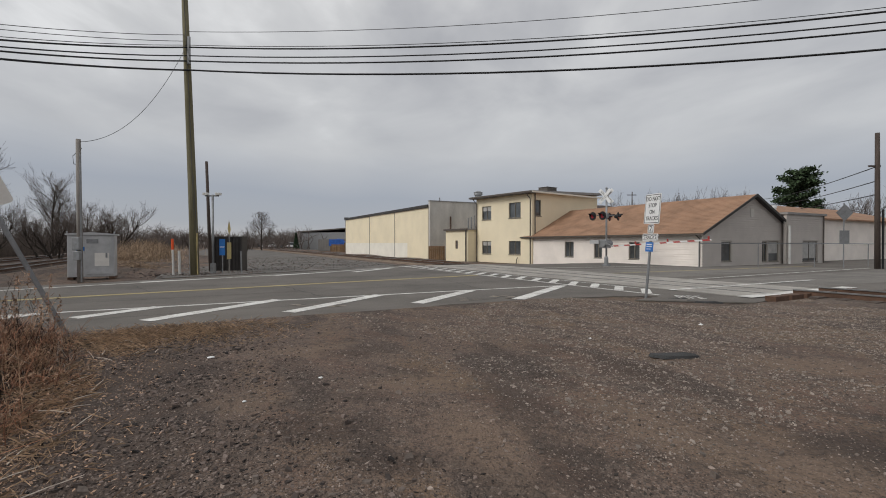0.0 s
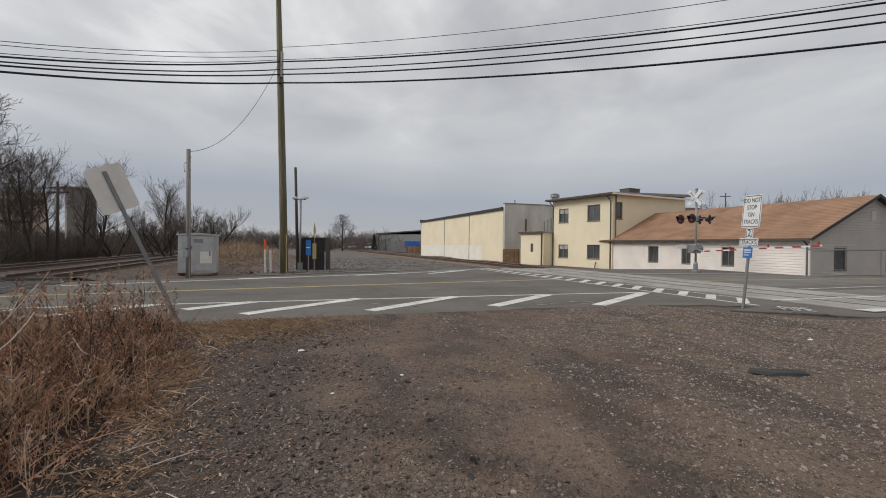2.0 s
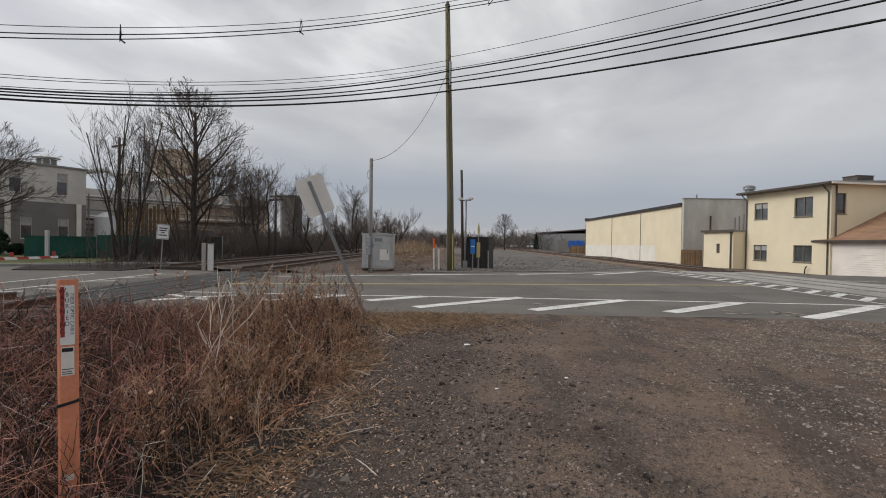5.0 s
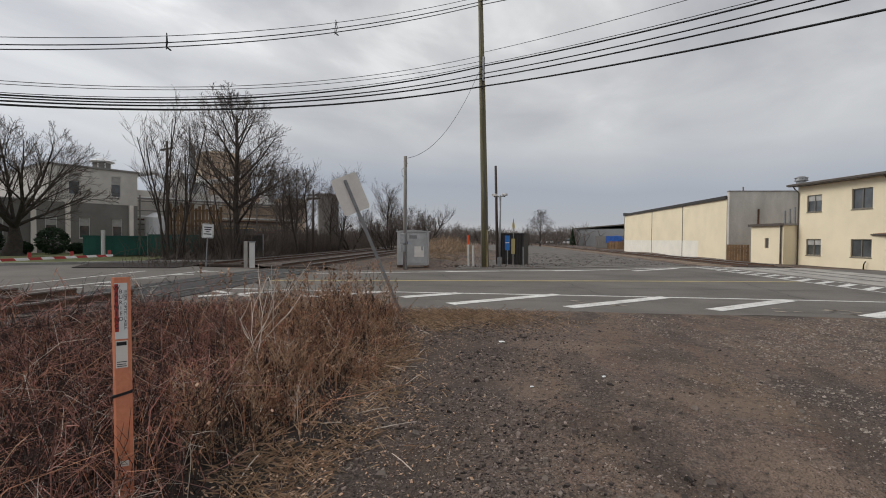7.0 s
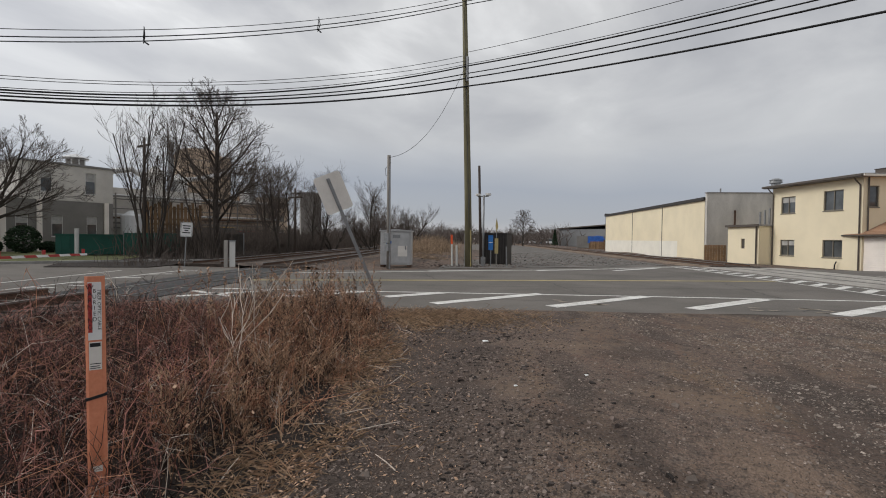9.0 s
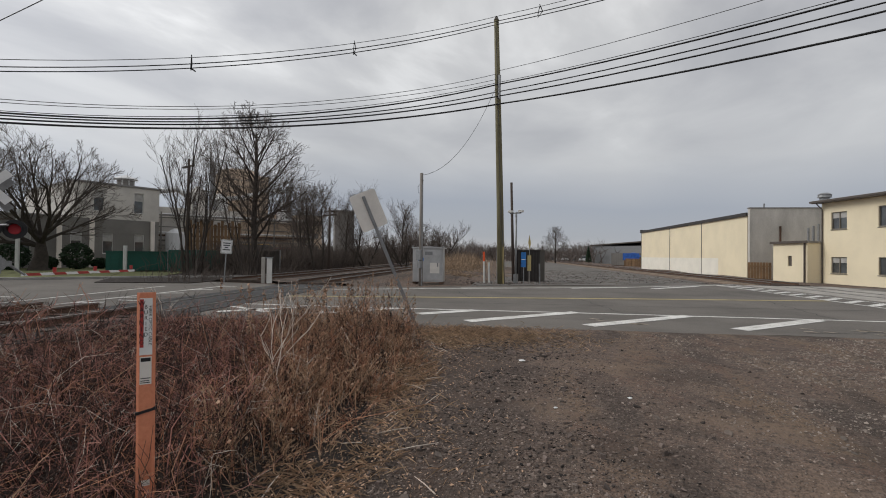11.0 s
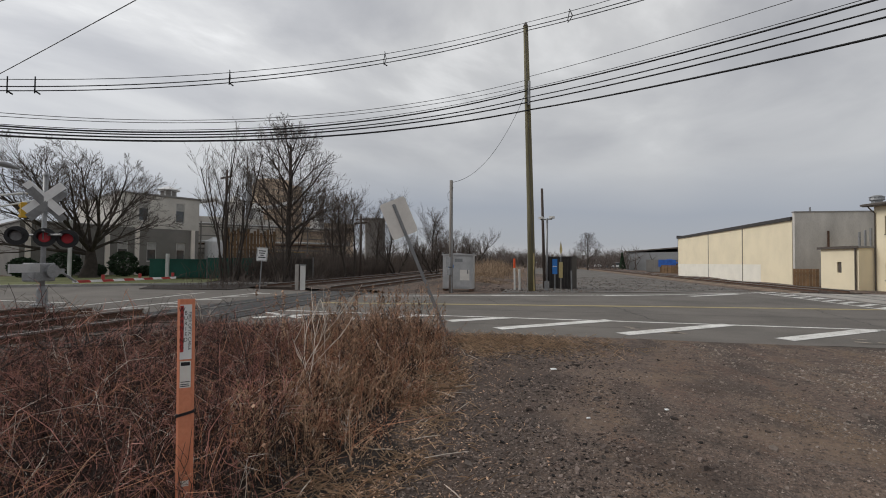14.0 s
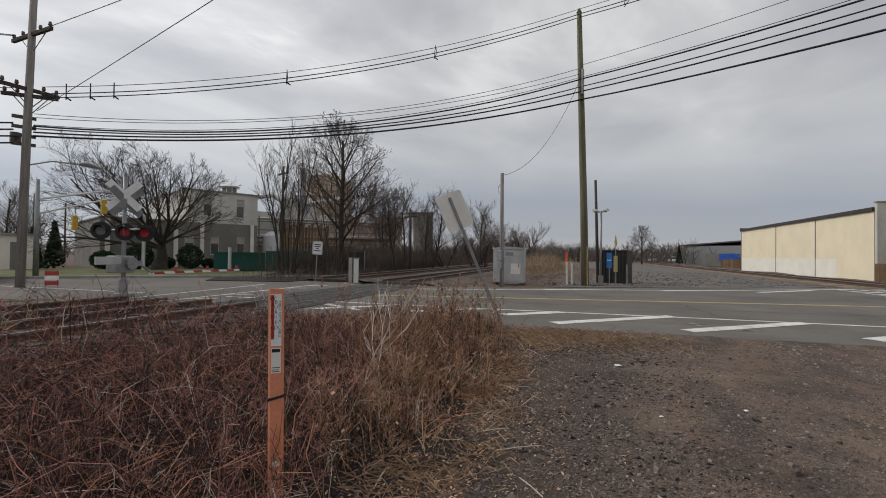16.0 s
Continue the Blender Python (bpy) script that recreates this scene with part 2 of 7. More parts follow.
    warm.inputs[2].default_value = (1.03, 0.925, 0.845, 1)
    links.new(o, warm.inputs[1])
    links.new(warm.outputs[0], bsdf.inputs["Base Color"])
    return m


M_GROUND = ground_mat()
M_ASPHALT = mat("asphalt", (0.150, 0.135, 0.119), 0.9, 0.22, 0.35, 0.16, 90, 0.5, bdist=0.006)
M_ASPHALT_OLD = mat("pale_asphalt", (0.195, 0.18, 0.162), 0.9, 0.2, 0.5, 0.16, 80, 0.5, bdist=0.006)
M_ASPHALT_DARK = mat("dark_asphalt_patch", (0.06, 0.06, 0.06), 0.9, 0.3, 0.9, 0.2, 70, 0.6, bdist=0.01)
M_WHITE_LINE = mat("worn_white_paint", (0.72, 0.71, 0.675), 0.75, 0.2, 2.2, 0.3, 45, col2=(0.45, 0.43, 0.40))
M_YELLOW_LINE = mat("worn_yellow_paint", (0.42, 0.34, 0.16), 0.75, 0.25, 1.5, 0.12, 30)
M_CONCRETE = mat("pale_concrete", (0.44, 0.41, 0.375), 0.9, 0.2, 0.8, 0.12, 30, 0.4)
M_KERB = mat("kerb_concrete", (0.34, 0.33, 0.31), 0.9, 0.2, 1.5, 0.12, 30, 0.4)
M_RUST = mat("rusty_rail_side", (0.13, 0.075, 0.05), 0.85, 0.3, 2, 0.15, 40, 0.4)
M_RAIL = mat("worn_rail_head", (0.38, 0.37, 0.36), 0.35, 0.1, 3, 0.05, 50, metal=0.85)
M_TIE = mat("weathered_tie", (0.11, 0.085, 0.07), 0.9, 0.3, 4, 0.2, 50, 0.6, rand=0.3)
M_BALLAST_TAN = mat("rusty_ballast", (0.24, 0.175, 0.125), 0.95, 0.35, 1.2, 0.3, 18, 1.0, bdist=0.04)
M_YARD = mat("grey_yard_gravel", (0.155, 0.143, 0.130), 0.95, 0.3, 0.5, 0.35, 16, 1.0, bdist=0.03)
M_SCUFF = mat("pale_dirt", (0.34, 0.29, 0.235), 0.9, 0.25, 4, 0.2, 40)
M_BALLAST_OLD = mat("overgrown_ballast", (0.085, 0.060, 0.052), 0.95, 0.4, 1.6, 0.3, 22, 1.0, bdist=0.04)
M_RAIL_OLD = mat("dull_rail_head", (0.24, 0.20, 0.18), 0.5, 0.25, 3, 0.1, 50, metal=0.5)
M_BALLAST = mat("ballast", (0.135, 0.103, 0.084), 0.95, 0.3, 1.2, 0.3, 18, 1.0, bdist=0.04)
M_CREAM = mat("cream_render", (0.86, 0.757, 0.55), 0.85, 0.06, 0.5, 0.05, 40, 0.15)
M_CREAM_PALE = mat("pale_patch_paint", (0.86, 0.82, 0.72), 0.85, 0.06, 0.8, 0.04, 30)
M_BLOCK = mat("grey_block", (0.66, 0.63, 0.58), 0.9, 0.25, 0.5, 0.08, 20, 0.3, stretch=(1, 1, 0.35))
M_ROOFEDGE = mat("dark_roof_edge", (0.05, 0.045, 0.042), 0.6, 0.2, 2)
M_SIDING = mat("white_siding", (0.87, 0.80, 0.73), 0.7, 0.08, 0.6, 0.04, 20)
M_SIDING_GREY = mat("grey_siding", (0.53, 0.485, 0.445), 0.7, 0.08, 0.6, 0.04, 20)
M_SHINGLE = mat("brown_shingles", (0.34, 0.20, 0.125), 0.9, 0.22, 0.8, 0.12, 25, 0.4)
M_ROOF_GREY = mat("grey_roofing", (0.32, 0.31, 0.30), 0.8, 0.2, 0.6, 0.1, 20)
M_GLASS = mat("dark_window_glass", (0.10, 0.108, 0.112), 0.06, 0.35, 1.0, 0.0, 20, spec=0.9)
M_FRAME = mat("bronze_window_frame", (0.105, 0.088, 0.075), 0.5, 0.15, 3)
M_WINFRAME = mat("olive_window_frame", (0.20, 0.18, 0.145), 0.5, 0.15, 3)
M_FRAME_W = mat("white_window_frame", (0.7, 0.69, 0.66), 0.5, 0.1, 3)
M_BLIND = mat("pale_blind", (0.45, 0.44, 0.42), 0.8, 0.15, 4)
M_POLE_G = mat("green_treated_wood", (0.19, 0.17, 0.10), 0.9, 0.25, 2.0, 0.2, 25, 0.5, stretch=(6, 6, 0.4))
M_POLE_W = mat("weathered_wood", (0.29, 0.265, 0.24), 0.9, 0.25, 2.0, 0.2, 25, 0.5, stretch=(6, 6, 0.4))
M_POLE_D = mat("dark_creosote_wood", (0.085, 0.065, 0.055), 0.9, 0.25, 2.0, 0.2, 25, 0.5, stretch=(6, 6, 0.4))
M_WIRE = mat("black_cable", (0.012, 0.012, 0.013), 0.6, 0.1, 3)
M_WIRE_G = mat("grey_wire", (0.10, 0.10, 0.105), 0.5, 0.1, 3)
M_GALV = mat("galvanised_steel", (0.30, 0.305, 0.31), 0.5, 0.15, 5, 0.08, 40, metal=0.5)
M_ALU = mat("dull_aluminium", (0.50, 0.50, 0.50), 0.5, 0.14, 2, 0.06, 40, metal=0.35)
M_SIGN_W = mat("sign_white", (0.78, 0.78, 0.77), 0.5, 0.06, 5, 0.03, 40)
M_SIGN_BACK = mat("sign_back_aluminium", (0.80, 0.765, 0.71), 0.5, 0.08, 2.5, 0.04, 40, metal=0.15)
M_BLACK = mat("black_paint", (0.018, 0.018, 0.02), 0.6, 0.2, 3)
M_BLUE = mat("blue_sign", (0.03, 0.17, 0.50), 0.5, 0.1, 4)
M_RED = mat("red_paint", (0.42, 0.045, 0.04), 0.5, 0.15, 4)
M_SIGNAL_Y = mat("signal_yellow", (0.60, 0.36, 0.03), 0.5, 0.15, 4)
M_ORANGE = mat("faded_orange_fibreglass", (0.72, 0.27, 0.15), 0.6, 0.12, 4, 0.08, 60)
M_GREEN_BOX = mat("dark_green_metal", (0.012, 0.10, 0.075), 0.55, 0.2, 1, 0.08, 20)
M_LENS = glow("red_lens", (0.30, 0.012, 0.02), 0.06)
M_LENS_OFF = mat("grey_lens", (0.22, 0.22, 0.22), 0.3, 0.2, 5)
M_BARK = mat("grey_brown_bark", (0.062, 0.051, 0.043), 0.95, 0.25, 4, 0.15, 40, 0.5)
M_TWIG = mat("bare_twigs", (0.115, 0.092, 0.078), 0.95, 0.2, 6, island=0.3)
M_TWIG_FAR = mat("far_twigs", (0.135, 0.110, 0.097), 0.95, 0.2, 2, island=0.3)
# dead stems coloured near black, which paints in the brush's shaded gaps
M_DARK_STEM = mat("dark_stems_gap_shade", (0.038, 0.023, 0.019), 0.95, 0.25, 4, island=0.5)
M_REED = mat("dry_weed_stems", (0.47, 0.305, 0.195), 0.95, 0.25, 4, island=0.45)
M_RUSTY = mat("rusty_weed_stems", (0.37, 0.18, 0.108), 0.95, 0.25, 4, island=0.6)
M_BRAMBLE = mat("purple_bramble_canes", (0.315, 0.148, 0.118), 0.85, 0.3, 4, island=0.9)
M_PALE_STEM = mat("pale_dead_stems", (0.62, 0.53, 0.45), 0.9, 0.2, 4, island=0.2)
M_STRAW = mat("dead_straw", (0.45, 0.315, 0.205), 0.95, 0.25, 4, island=0.5)
M_LEAF = mat("dead_brown_leaves", (0.40, 0.26, 0.175), 0.9, 0.25, 4, island=0.5)
M_PINE = mat("pine_needles", (0.058, 0.092, 0.042), 0.9, 0.3, 2, island=0.5)
M_EVERGREEN = mat("evergreen_foliage", (0.030, 0.060, 0.028), 0.9, 0.3, 2, island=0.4)
M_LAWN = mat("winter_lawn", (0.14, 0.15, 0.055), 0.95, 0.3, 0.7, 0.2, 30, 0.5)
M_GRAVEL = mat("grey_gravel", (0.252, 0.212, 0.180), 0.9, 0.2, 8, 0.15, 50, island=0.6)
M_STONE = mat("grey_stones", (0.200, 0.160, 0.135), 0.9, 0.2, 8, 0.15, 50, island=0.8)
M_SHARD = mat("dark_slate_shards", (0.118, 0.090, 0.077), 0.85, 0.25, 9, 0.15, 50, island=0.95)
M_FACT_GREY = mat("factory_grey_brick", (0.24, 0.228, 0.212), 0.9, 0.15, 0.5, 0.1, 20, 0.2)
M_FACT_TAN = mat("factory_pale_brick", (0.66, 0.63, 0.58), 0.9, 0.15, 0.4, 0.1, 20, 0.2)
M_FACT_BROWN = mat("factory_brown_cladding", (0.56, 0.44, 0.33), 0.9, 0.2, 0.4, 0.1, 15, 0.2)
M_WOODFENCE = mat("brown_fence_wood", (0.25, 0.155, 0.085), 0.9, 0.25, 2, 0.15, 20, rand=0.25)
M_PIPE = mat("pale_metal_duct", (0.66, 0.66, 0.65), 0.4, 0.1, 1, metal=0.3)
M_SCREEN = mat("brown_fence_screen", (0.085, 0.075, 0.065), 0.8, 0.3, 1.5, 0.15, 20)
# mould colour darkened further for shade under the brush; the litter strip shares it
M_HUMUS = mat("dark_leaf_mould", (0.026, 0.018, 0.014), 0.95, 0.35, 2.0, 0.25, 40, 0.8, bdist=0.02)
M_BANK = mat("bank_brush_stems", (0.36, 0.26, 0.175), 0.95, 0.25, 3, island=0.5)
M_PANEL = mat("worn_crossing_concrete", (0.39, 0.365, 0.33), 0.9, 0.25, 0.7, 0.15, 40, 0.4)
M_FLAG = mat("pale_yellow_plate", (0.55, 0.44, 0.20), 0.6, 0.15, 4)
M_DARKHUT = mat("dark_brown_cabinet", (0.035, 0.03, 0.028), 0.6, 0.2, 2)
M_TARP = mat("blue_tarpaulin", (0.03, 0.13, 0.50), 0.6, 0.25, 3)
M_CAR_W = mat("white_car_paint", (0.65, 0.66, 0.67), 0.3, 0.05, 2)
M_CAR_D = mat("dark_car_paint", (0.05, 0.055, 0.065), 0.3, 0.05, 2)
M_RUBBER = mat("black_rubber", (0.02, 0.02, 0.02), 0.8, 0.1, 3)

# ---------------------------------------------------------------- helpers


def N(n, u, z=0.0):
    """A place from metres across the tracks (n) and along them (u)."""
    return Vector((0.8829 * n - 0.4695 * u, 0.4695 * n + 0.8829 * u, z))


class Bag:
    """Gathers vertices and faces for one mesh."""

    def __init__(self):
        self.v, self.f = [], []

    def add(self, verts, faces):
        k = len(self.v)
        self.v.extend([tuple(p) for p in verts])
        self.f.extend([tuple(i + k for i in q) for q in faces])
        return self

    def box(self, x0, y0, z0, x1, y1, z1, m=None):
        c = [Vector(p) for p in ((x0, y0, z0), (x1, y0, z0), (x1, y1, z0), (x0, y1, z0), (x0, y0, z1), (x1, y0, z1), (x1, y1, z1), (x0, y1, z1))]
        if m:
            c = [m @ p for p in c]
        return self.add(c, [(3, 2, 1, 0), (4, 5, 6, 7), (0, 1, 5, 4), (1, 2, 6, 5), (2, 3, 7, 6), (3, 0, 4, 7)])

    def prism(self, pts, z0, z1):
        """An upright prism over a plan, anticlockwise."""
        k = len(pts)
        v = [(p[0], p[1], z0) for p in pts] + [(p[0], p[1], z1) for p in pts]
        return self.add(v, [tuple(range(k - 1, -1, -1)), tuple(range(k, 2 * k))] + [(i, (i + 1) % k, k + (i + 1) % k, k + i) for i in range(k)])

    def tube(self, pts, radii, sides=6, caps=True):
        pts = [Vector(p) for p in pts]
        if not hasattr(radii, "__len__"):
            radii = [radii] * len(pts)
        ring = []
        for i, p in enumerate(pts):
            d = pts[min(i + 1, len(pts) - 1)] - pts[max(i - 1, 0)]
            d = d.normalized() if d.length > 1e-9 else Vector((0, 0, 1))
            a = d.cross(Vector((0, 0, 1)) if abs(d.z) < 0.9 else Vector((1, 0, 0))).normalized()
            b = d.cross(a)
            ring.append([p + (a * math.cos(2 * math.pi * j / sides) + b * math.sin(2 * math.pi * j / sides)) * radii[i] for j in range(sides)])
        faces = []
        for i in range(len(pts) - 1):
            for j in range(sides):
                q = (j + 1) % sides
                faces.append((i * sides + j, i * sides + q, (i + 1) * sides + q, (i + 1) * sides + j))
        if caps:
            faces.append(tuple(range(sides - 1, -1, -1)))
            faces.append(tuple(range((len(pts) - 1) * sides, len(pts) * sides)))
        return self.add([p for r in ring for p in r], faces)

    def disc(self, c, axis, r, depth, sides=20):
        c, axis = Vector(c), Vector(axis).normalized()
        return self.tube([c, c + axis * depth], r, sides)

    def mesh(self, name, material, smooth=False):
        me = bpy.data.meshes.new(name)
        me.from_pydata(self.v, [], self.f)
        me.materials.append(material)
        if smooth:
            me.polygons.foreach_set("use_smooth", [True] * len(me.polygons))
        me.update()
        return me


def thing(name, label, category, at=(0, 0, 0), rz=0.0, group="", kind="", far=1.0):
    """An empty at a thing's base. far: how many times further off and larger than planned the thing stands."""
    e = new(name)
    e.empty_display_size = 0.2
    eye = Vector((0, 0, EYE))
    e.matrix_world = pose(*(eye + (Vector(at) - eye) * far), 0, 0, rz) @ Matrix.Diagonal((far, far, far, 1))
    return tagged(e, label, category, group, kind)


def part(name, bag, material, parent=None, label="", smooth=False, bevel=0.0):
    ob = new(name, bag.mesh(name, material, smooth))
    if parent is not None:
        ob.parent = parent
    if label:
        ob["label"] = label
    if bevel:
        b = ob.modifiers.new("bevel", "BEVEL")
        b.width, b.segments, b.limit_method = bevel, 2, "ANGLE"
    return ob


def solo(name, bag, material, label, category, group="", kind="", smooth=False, bevel=0.0):
    return tagged(part(name, bag, material, None, "", smooth, bevel), label, category, group, kind)


def letters(name, text, size, m, material, parent, spacing=1.0, thick=0.002):
    """Flat built-in lettering, turned into a mesh."""
    cu = bpy.data.curves.new(name, "FONT")
    cu.body, cu.size, cu.align_x, cu.align_y, cu.extrude, cu.space_line = text, size, "CENTER", "CENTER", thick, spacing
    tmp = bpy.data.objects.new(name, cu)
    scene.collection.objects.link(tmp)
    bpy.context.view_layer.update()
    me = bpy.data.meshes.new_from_object(tmp.evaluated_get(bpy.context.evaluated_depsgraph_get()))
    bpy.data.objects.remove(tmp)
    me.materials.clear()
    me.materials.append(material)
    ob = new(name, me)
    ob.parent = parent
    ob.matrix_local = m
    return ob

# ---------------------------------------------------------------- ground


def smooth01(a, b, x):
    t = max(0.0, min(1.0, (x - a) / (b - a)))
    return t * t * (3 - 2 * t)


def nu(x, y):
    return 0.8829 * x + 0.4695 * y, -0.4695 * x + 0.8829 * y


def height(x, y):
    n, u = nu(x, y)
    z = 0.0
    # the land falls away beyond the far track, past the long house
    z -= 0.47 * smooth01(18.5, 24.5, n) * smooth01(20, 27, u)
    e = 10.1 - 3.3 * smooth01(8.5, 11.0, n)
    lot = 1 - smooth01(e - 0.4, e, u)
    even = smooth01(e - 2.4, e - 0.5, u)
    lot *= 1 - smooth01(60, 90, abs(n))
    p = Vector((x, y, 0))
    z += lot * 0.016 * even + lot * (1 - 0.7 * even) * (0.035 * noise.noise(p * 0.35) + 0.026 * noise.noise(p * 1.3) + 0.014 * noise.noise(p * 3.6))
    # a low bank of spoil between the road and the left track
    z += 0.8 * math.exp(-((n + 3.8) / 1.5) ** 2) * smooth01(25.5, 28, u) * (1 - smooth01(50, 60, u)) * (0.7 + 0.5 * noise.noise(p * 0.5))
    return z - 0.03 * (1 - lot)


def spaced(lo, hi, near, step, count):
    """Fine even steps round 'near', then growing steps to the far ends."""
    a = list(np.arange(near[0], near[1] + 1e-6, step))
    left = near[0] - np.geomspace(step, near[0] - lo, count)
    right = near[1] + np.geomspace(step, hi - near[1], count)
    return sorted(left.tolist()) + a + right.tolist()


gx = spaced(-3000, 3000, (-9, 8), 0.12, 34)
gy = spaced(-3000, 3000, (0, 11), 0.12, 34)
gv = [(x, y, height(x, y)) for y in gy for x in gx]
w = len(gx)
gf = [(j * w + i, j * w + i + 1, (j + 1) * w + i + 1, (j + 1) * w + i) for j in range(len(gy) - 1) for i in range(w - 1)]
ground = solo("ground", Bag().add(gv, gf), M_GROUND, "grey-brown crushed stone and packed earth lot with worn ruts", "ground", kind="structure", smooth=True)

# ---------------------------------------------------------------- road and paint


def sheet(name, pts, z, material, label, category, kind="structure"):
    return solo(name, Bag().prism([N(*p) for p in pts], z - 0.05, z), material, label, category, kind=kind)


random.seed(4)
near_edge = [(n, 9.75 + 0.16 * math.sin(n * 1.3) + random.uniform(-0.12, 0.12) - 0.9 * smooth01(9, 11.5, n) - 1.9 * smooth01(11.5, 12.6, n)) for n in np.arange(-14, 13.1, 0.5)]
road_plan = [(-70, 9.4), (-30, 9.4), (-14.5, 9.8)] + near_edge + [(19, 6.6), (27, 5.5), (60, 0), (60, 30), (30, 25.5), (22, 26.5), (14, 29.5), (11.5, 28.9), (5.7, 25.6), (1.0, 23.6), (-4.3, 21.4), (-9, 20.6), (-16, 22.5), (-20, 26), (-22, 30), (-34, 30), (-34, 22), (-70, 22)]
road = sheet("road", road_plan, 0.0, M_ASPHALT, "worn grey asphalt road over the level crossing", "road")


def stripe(bag, pts, width, z=0.006):
    """A painted band along a line of places across and along the tracks."""
    P = [N(*p) for p in pts]
    for a, b in zip(P, P[1:]):
        d = (b - a).normalized()
        s = Vector((-d.y, d.x, 0)) * width / 2
        bag.add([a - s + Vector((0, 0, z)), b - s + Vector((0, 0, z)), b + s + Vector((0, 0, z)), a + s + Vector((0, 0, z))], [(0, 1, 2, 3)])
    return bag


# edge lines, centre line, slanting bars on the near shoulder
part("edge_line", stripe(Bag(), [(-11.8, 12.95), (-4, 12.75), (2, 12.75), (8, 12.65), (11.6, 12.5)], 0.15), M_WHITE_LINE, road, "worn white edge line")
part("centre_line", stripe(Bag(), [(-7.5, 15.5), (-2.2, 16.4), (4.8, 17.55), (10.1, 18.25), (11.7, 18.5)], 0.32), M_YELLOW_LINE, road, "faded yellow centre line")
part("edge_line", stripe(Bag(), [(-7.2, 18.9), (-4.3, 20.05), (1.06, 22.2), (5.6, 23.9), (10.5, 26.8), (12.2, 27.9)], 0.2), M_WHITE_LINE, road, "worn white edge line")
for a, b in [((-5.2, 10.9), (-3.0, 12.7)), ((-2.2, 11.65), (-0.8, 12.75)), ((-0.9, 10.6), (1.9, 12.9)), ((1.75, 10.45), (4.7, 12.75)), ((4.85, 10.5), (7.7, 12.6)), ((7.6, 10.0), (11.2, 12.35))]:
    part("shoulder_bar", stripe(Bag(), [a, b], 0.37, 0.008), M_WHITE_LINE, road)
for a, b in [((3.2, 22.7), (6.1, 24.1)), ((7.2, 23.5), (10.3, 26.2)), ((-1.9, 21.2), (0.6, 22.0))]:
    part("shoulder_bar", stripe(Bag(), [a, b], 0.37, 0.008), M_WHITE_LINE, road)
# the ladder of ticks along each track's clear zone
for n0, u0, u1 in ((11.85, 8.9, 28.0), (-12.4, 11.5, 19.5)):
    part("clear_zone_line", stripe(Bag(), [(n0, u0), (n0, u1)], 0.13), M_WHITE_LINE, road)
    u = u0 + 0.45
    far_side = n0 > 0
    while u < u1:
        part("tick", stripe(Bag(), [(n0 + 0.05, u), (n0 + (1.15 if far_side else 0.8), u + (0.95 if far_side else 0.33))], 0.28 if far_side else 0.2, 0.01), M_WHITE_LINE, road)
        u += 1.06 if far_side else 1.7
    if far_side:
        part("clear_zone_line", stripe(Bag(), [(n0 + 1.25, u0 + 1.4), (n0 + 1.25, u1)], 0.09), M_WHITE_LINE, road)

# pale concrete panels and rails of the far crossing
TRACK_R, TRACK_L = (14.9, 16.34), (-9.85, -8.4)
pan = thing("crossing_panels", "pale concrete crossing panels between rusty rails", "crossing panel", kind="structure")
for n0, n1 in ((13.5, 14.8), (15.05, 16.2), (16.5, 18.0)):
    for k in range(9):
        part("panel", Bag().prism([N(n0, 7.3 + k * 2.3), N(n1, 7.3 + k * 2.3), N(n1, 9.56 + k * 2.3), N(n0, 9.56 + k * 2.3)], -0.05, 0.022), M_PANEL, pan)

# ---------------------------------------------------------------- tracks


def track(name, rails, u0, u1, bed, label, stone_mat=None, head_mat=None):
    t = thing(name, label, "railway track", kind="structure")
    b = Bag()
    mid = (rails[0] + rails[1]) / 2
    prof = [(-2.3, -0.05), (-1.5, bed), (1.5, bed), (2.3, -0.05)]
    for a, c in zip(prof, prof[1:]):
        steps = np.arange(u0, u1 + 0.1, max(1.0, (u1 - u0) / 60))
        for p, q in zip(steps, steps[1:]):
            b.add([N(mid + a[0], p, a[1]), N(mid + c[0], p, c[1]), N(mid + c[0], q, c[1]), N(mid + a[0], q, a[1])], [(0, 1, 2, 3)])
    part("ballast_bed", b, stone_mat or M_BALLAST, t, "brown-grey crushed stone ballast")
    for n in rails:
        side, head = Bag(), Bag()
        for a, c, z0, z1, bag in ((-0.065, 0.065, bed + 0.005, bed + 0.03, side), (-0.012, 0.012, bed + 0.03, bed + 0.12, side), (-0.036, 0.036, bed + 0.12, bed + 0.155, head)):
            bag.prism([N(n + a, u0), N(n + c, u0), N(n + c, u1), N(n + a, u1)], z0, z1)
        r = part("rail", side, M_RUST, t, "rusty steel rail")
        part("rail_head", head, head_mat or M_RAIL, r, "worn rail head")
    tie = Bag().box(-1.25, -0.11, -0.1, 1.25, 0.11, 0.02).mesh("tie", M_TIE)
    count = 0
    u = u0
    while u < u1 and count < 120:
        o = new("tie", tie)
        o.parent = t
        o.matrix_local = pose(*N(mid, u, bed), 0, 0, 28 + random.uniform(-1, 1))
        u += 0.6
        count += 1
    return t


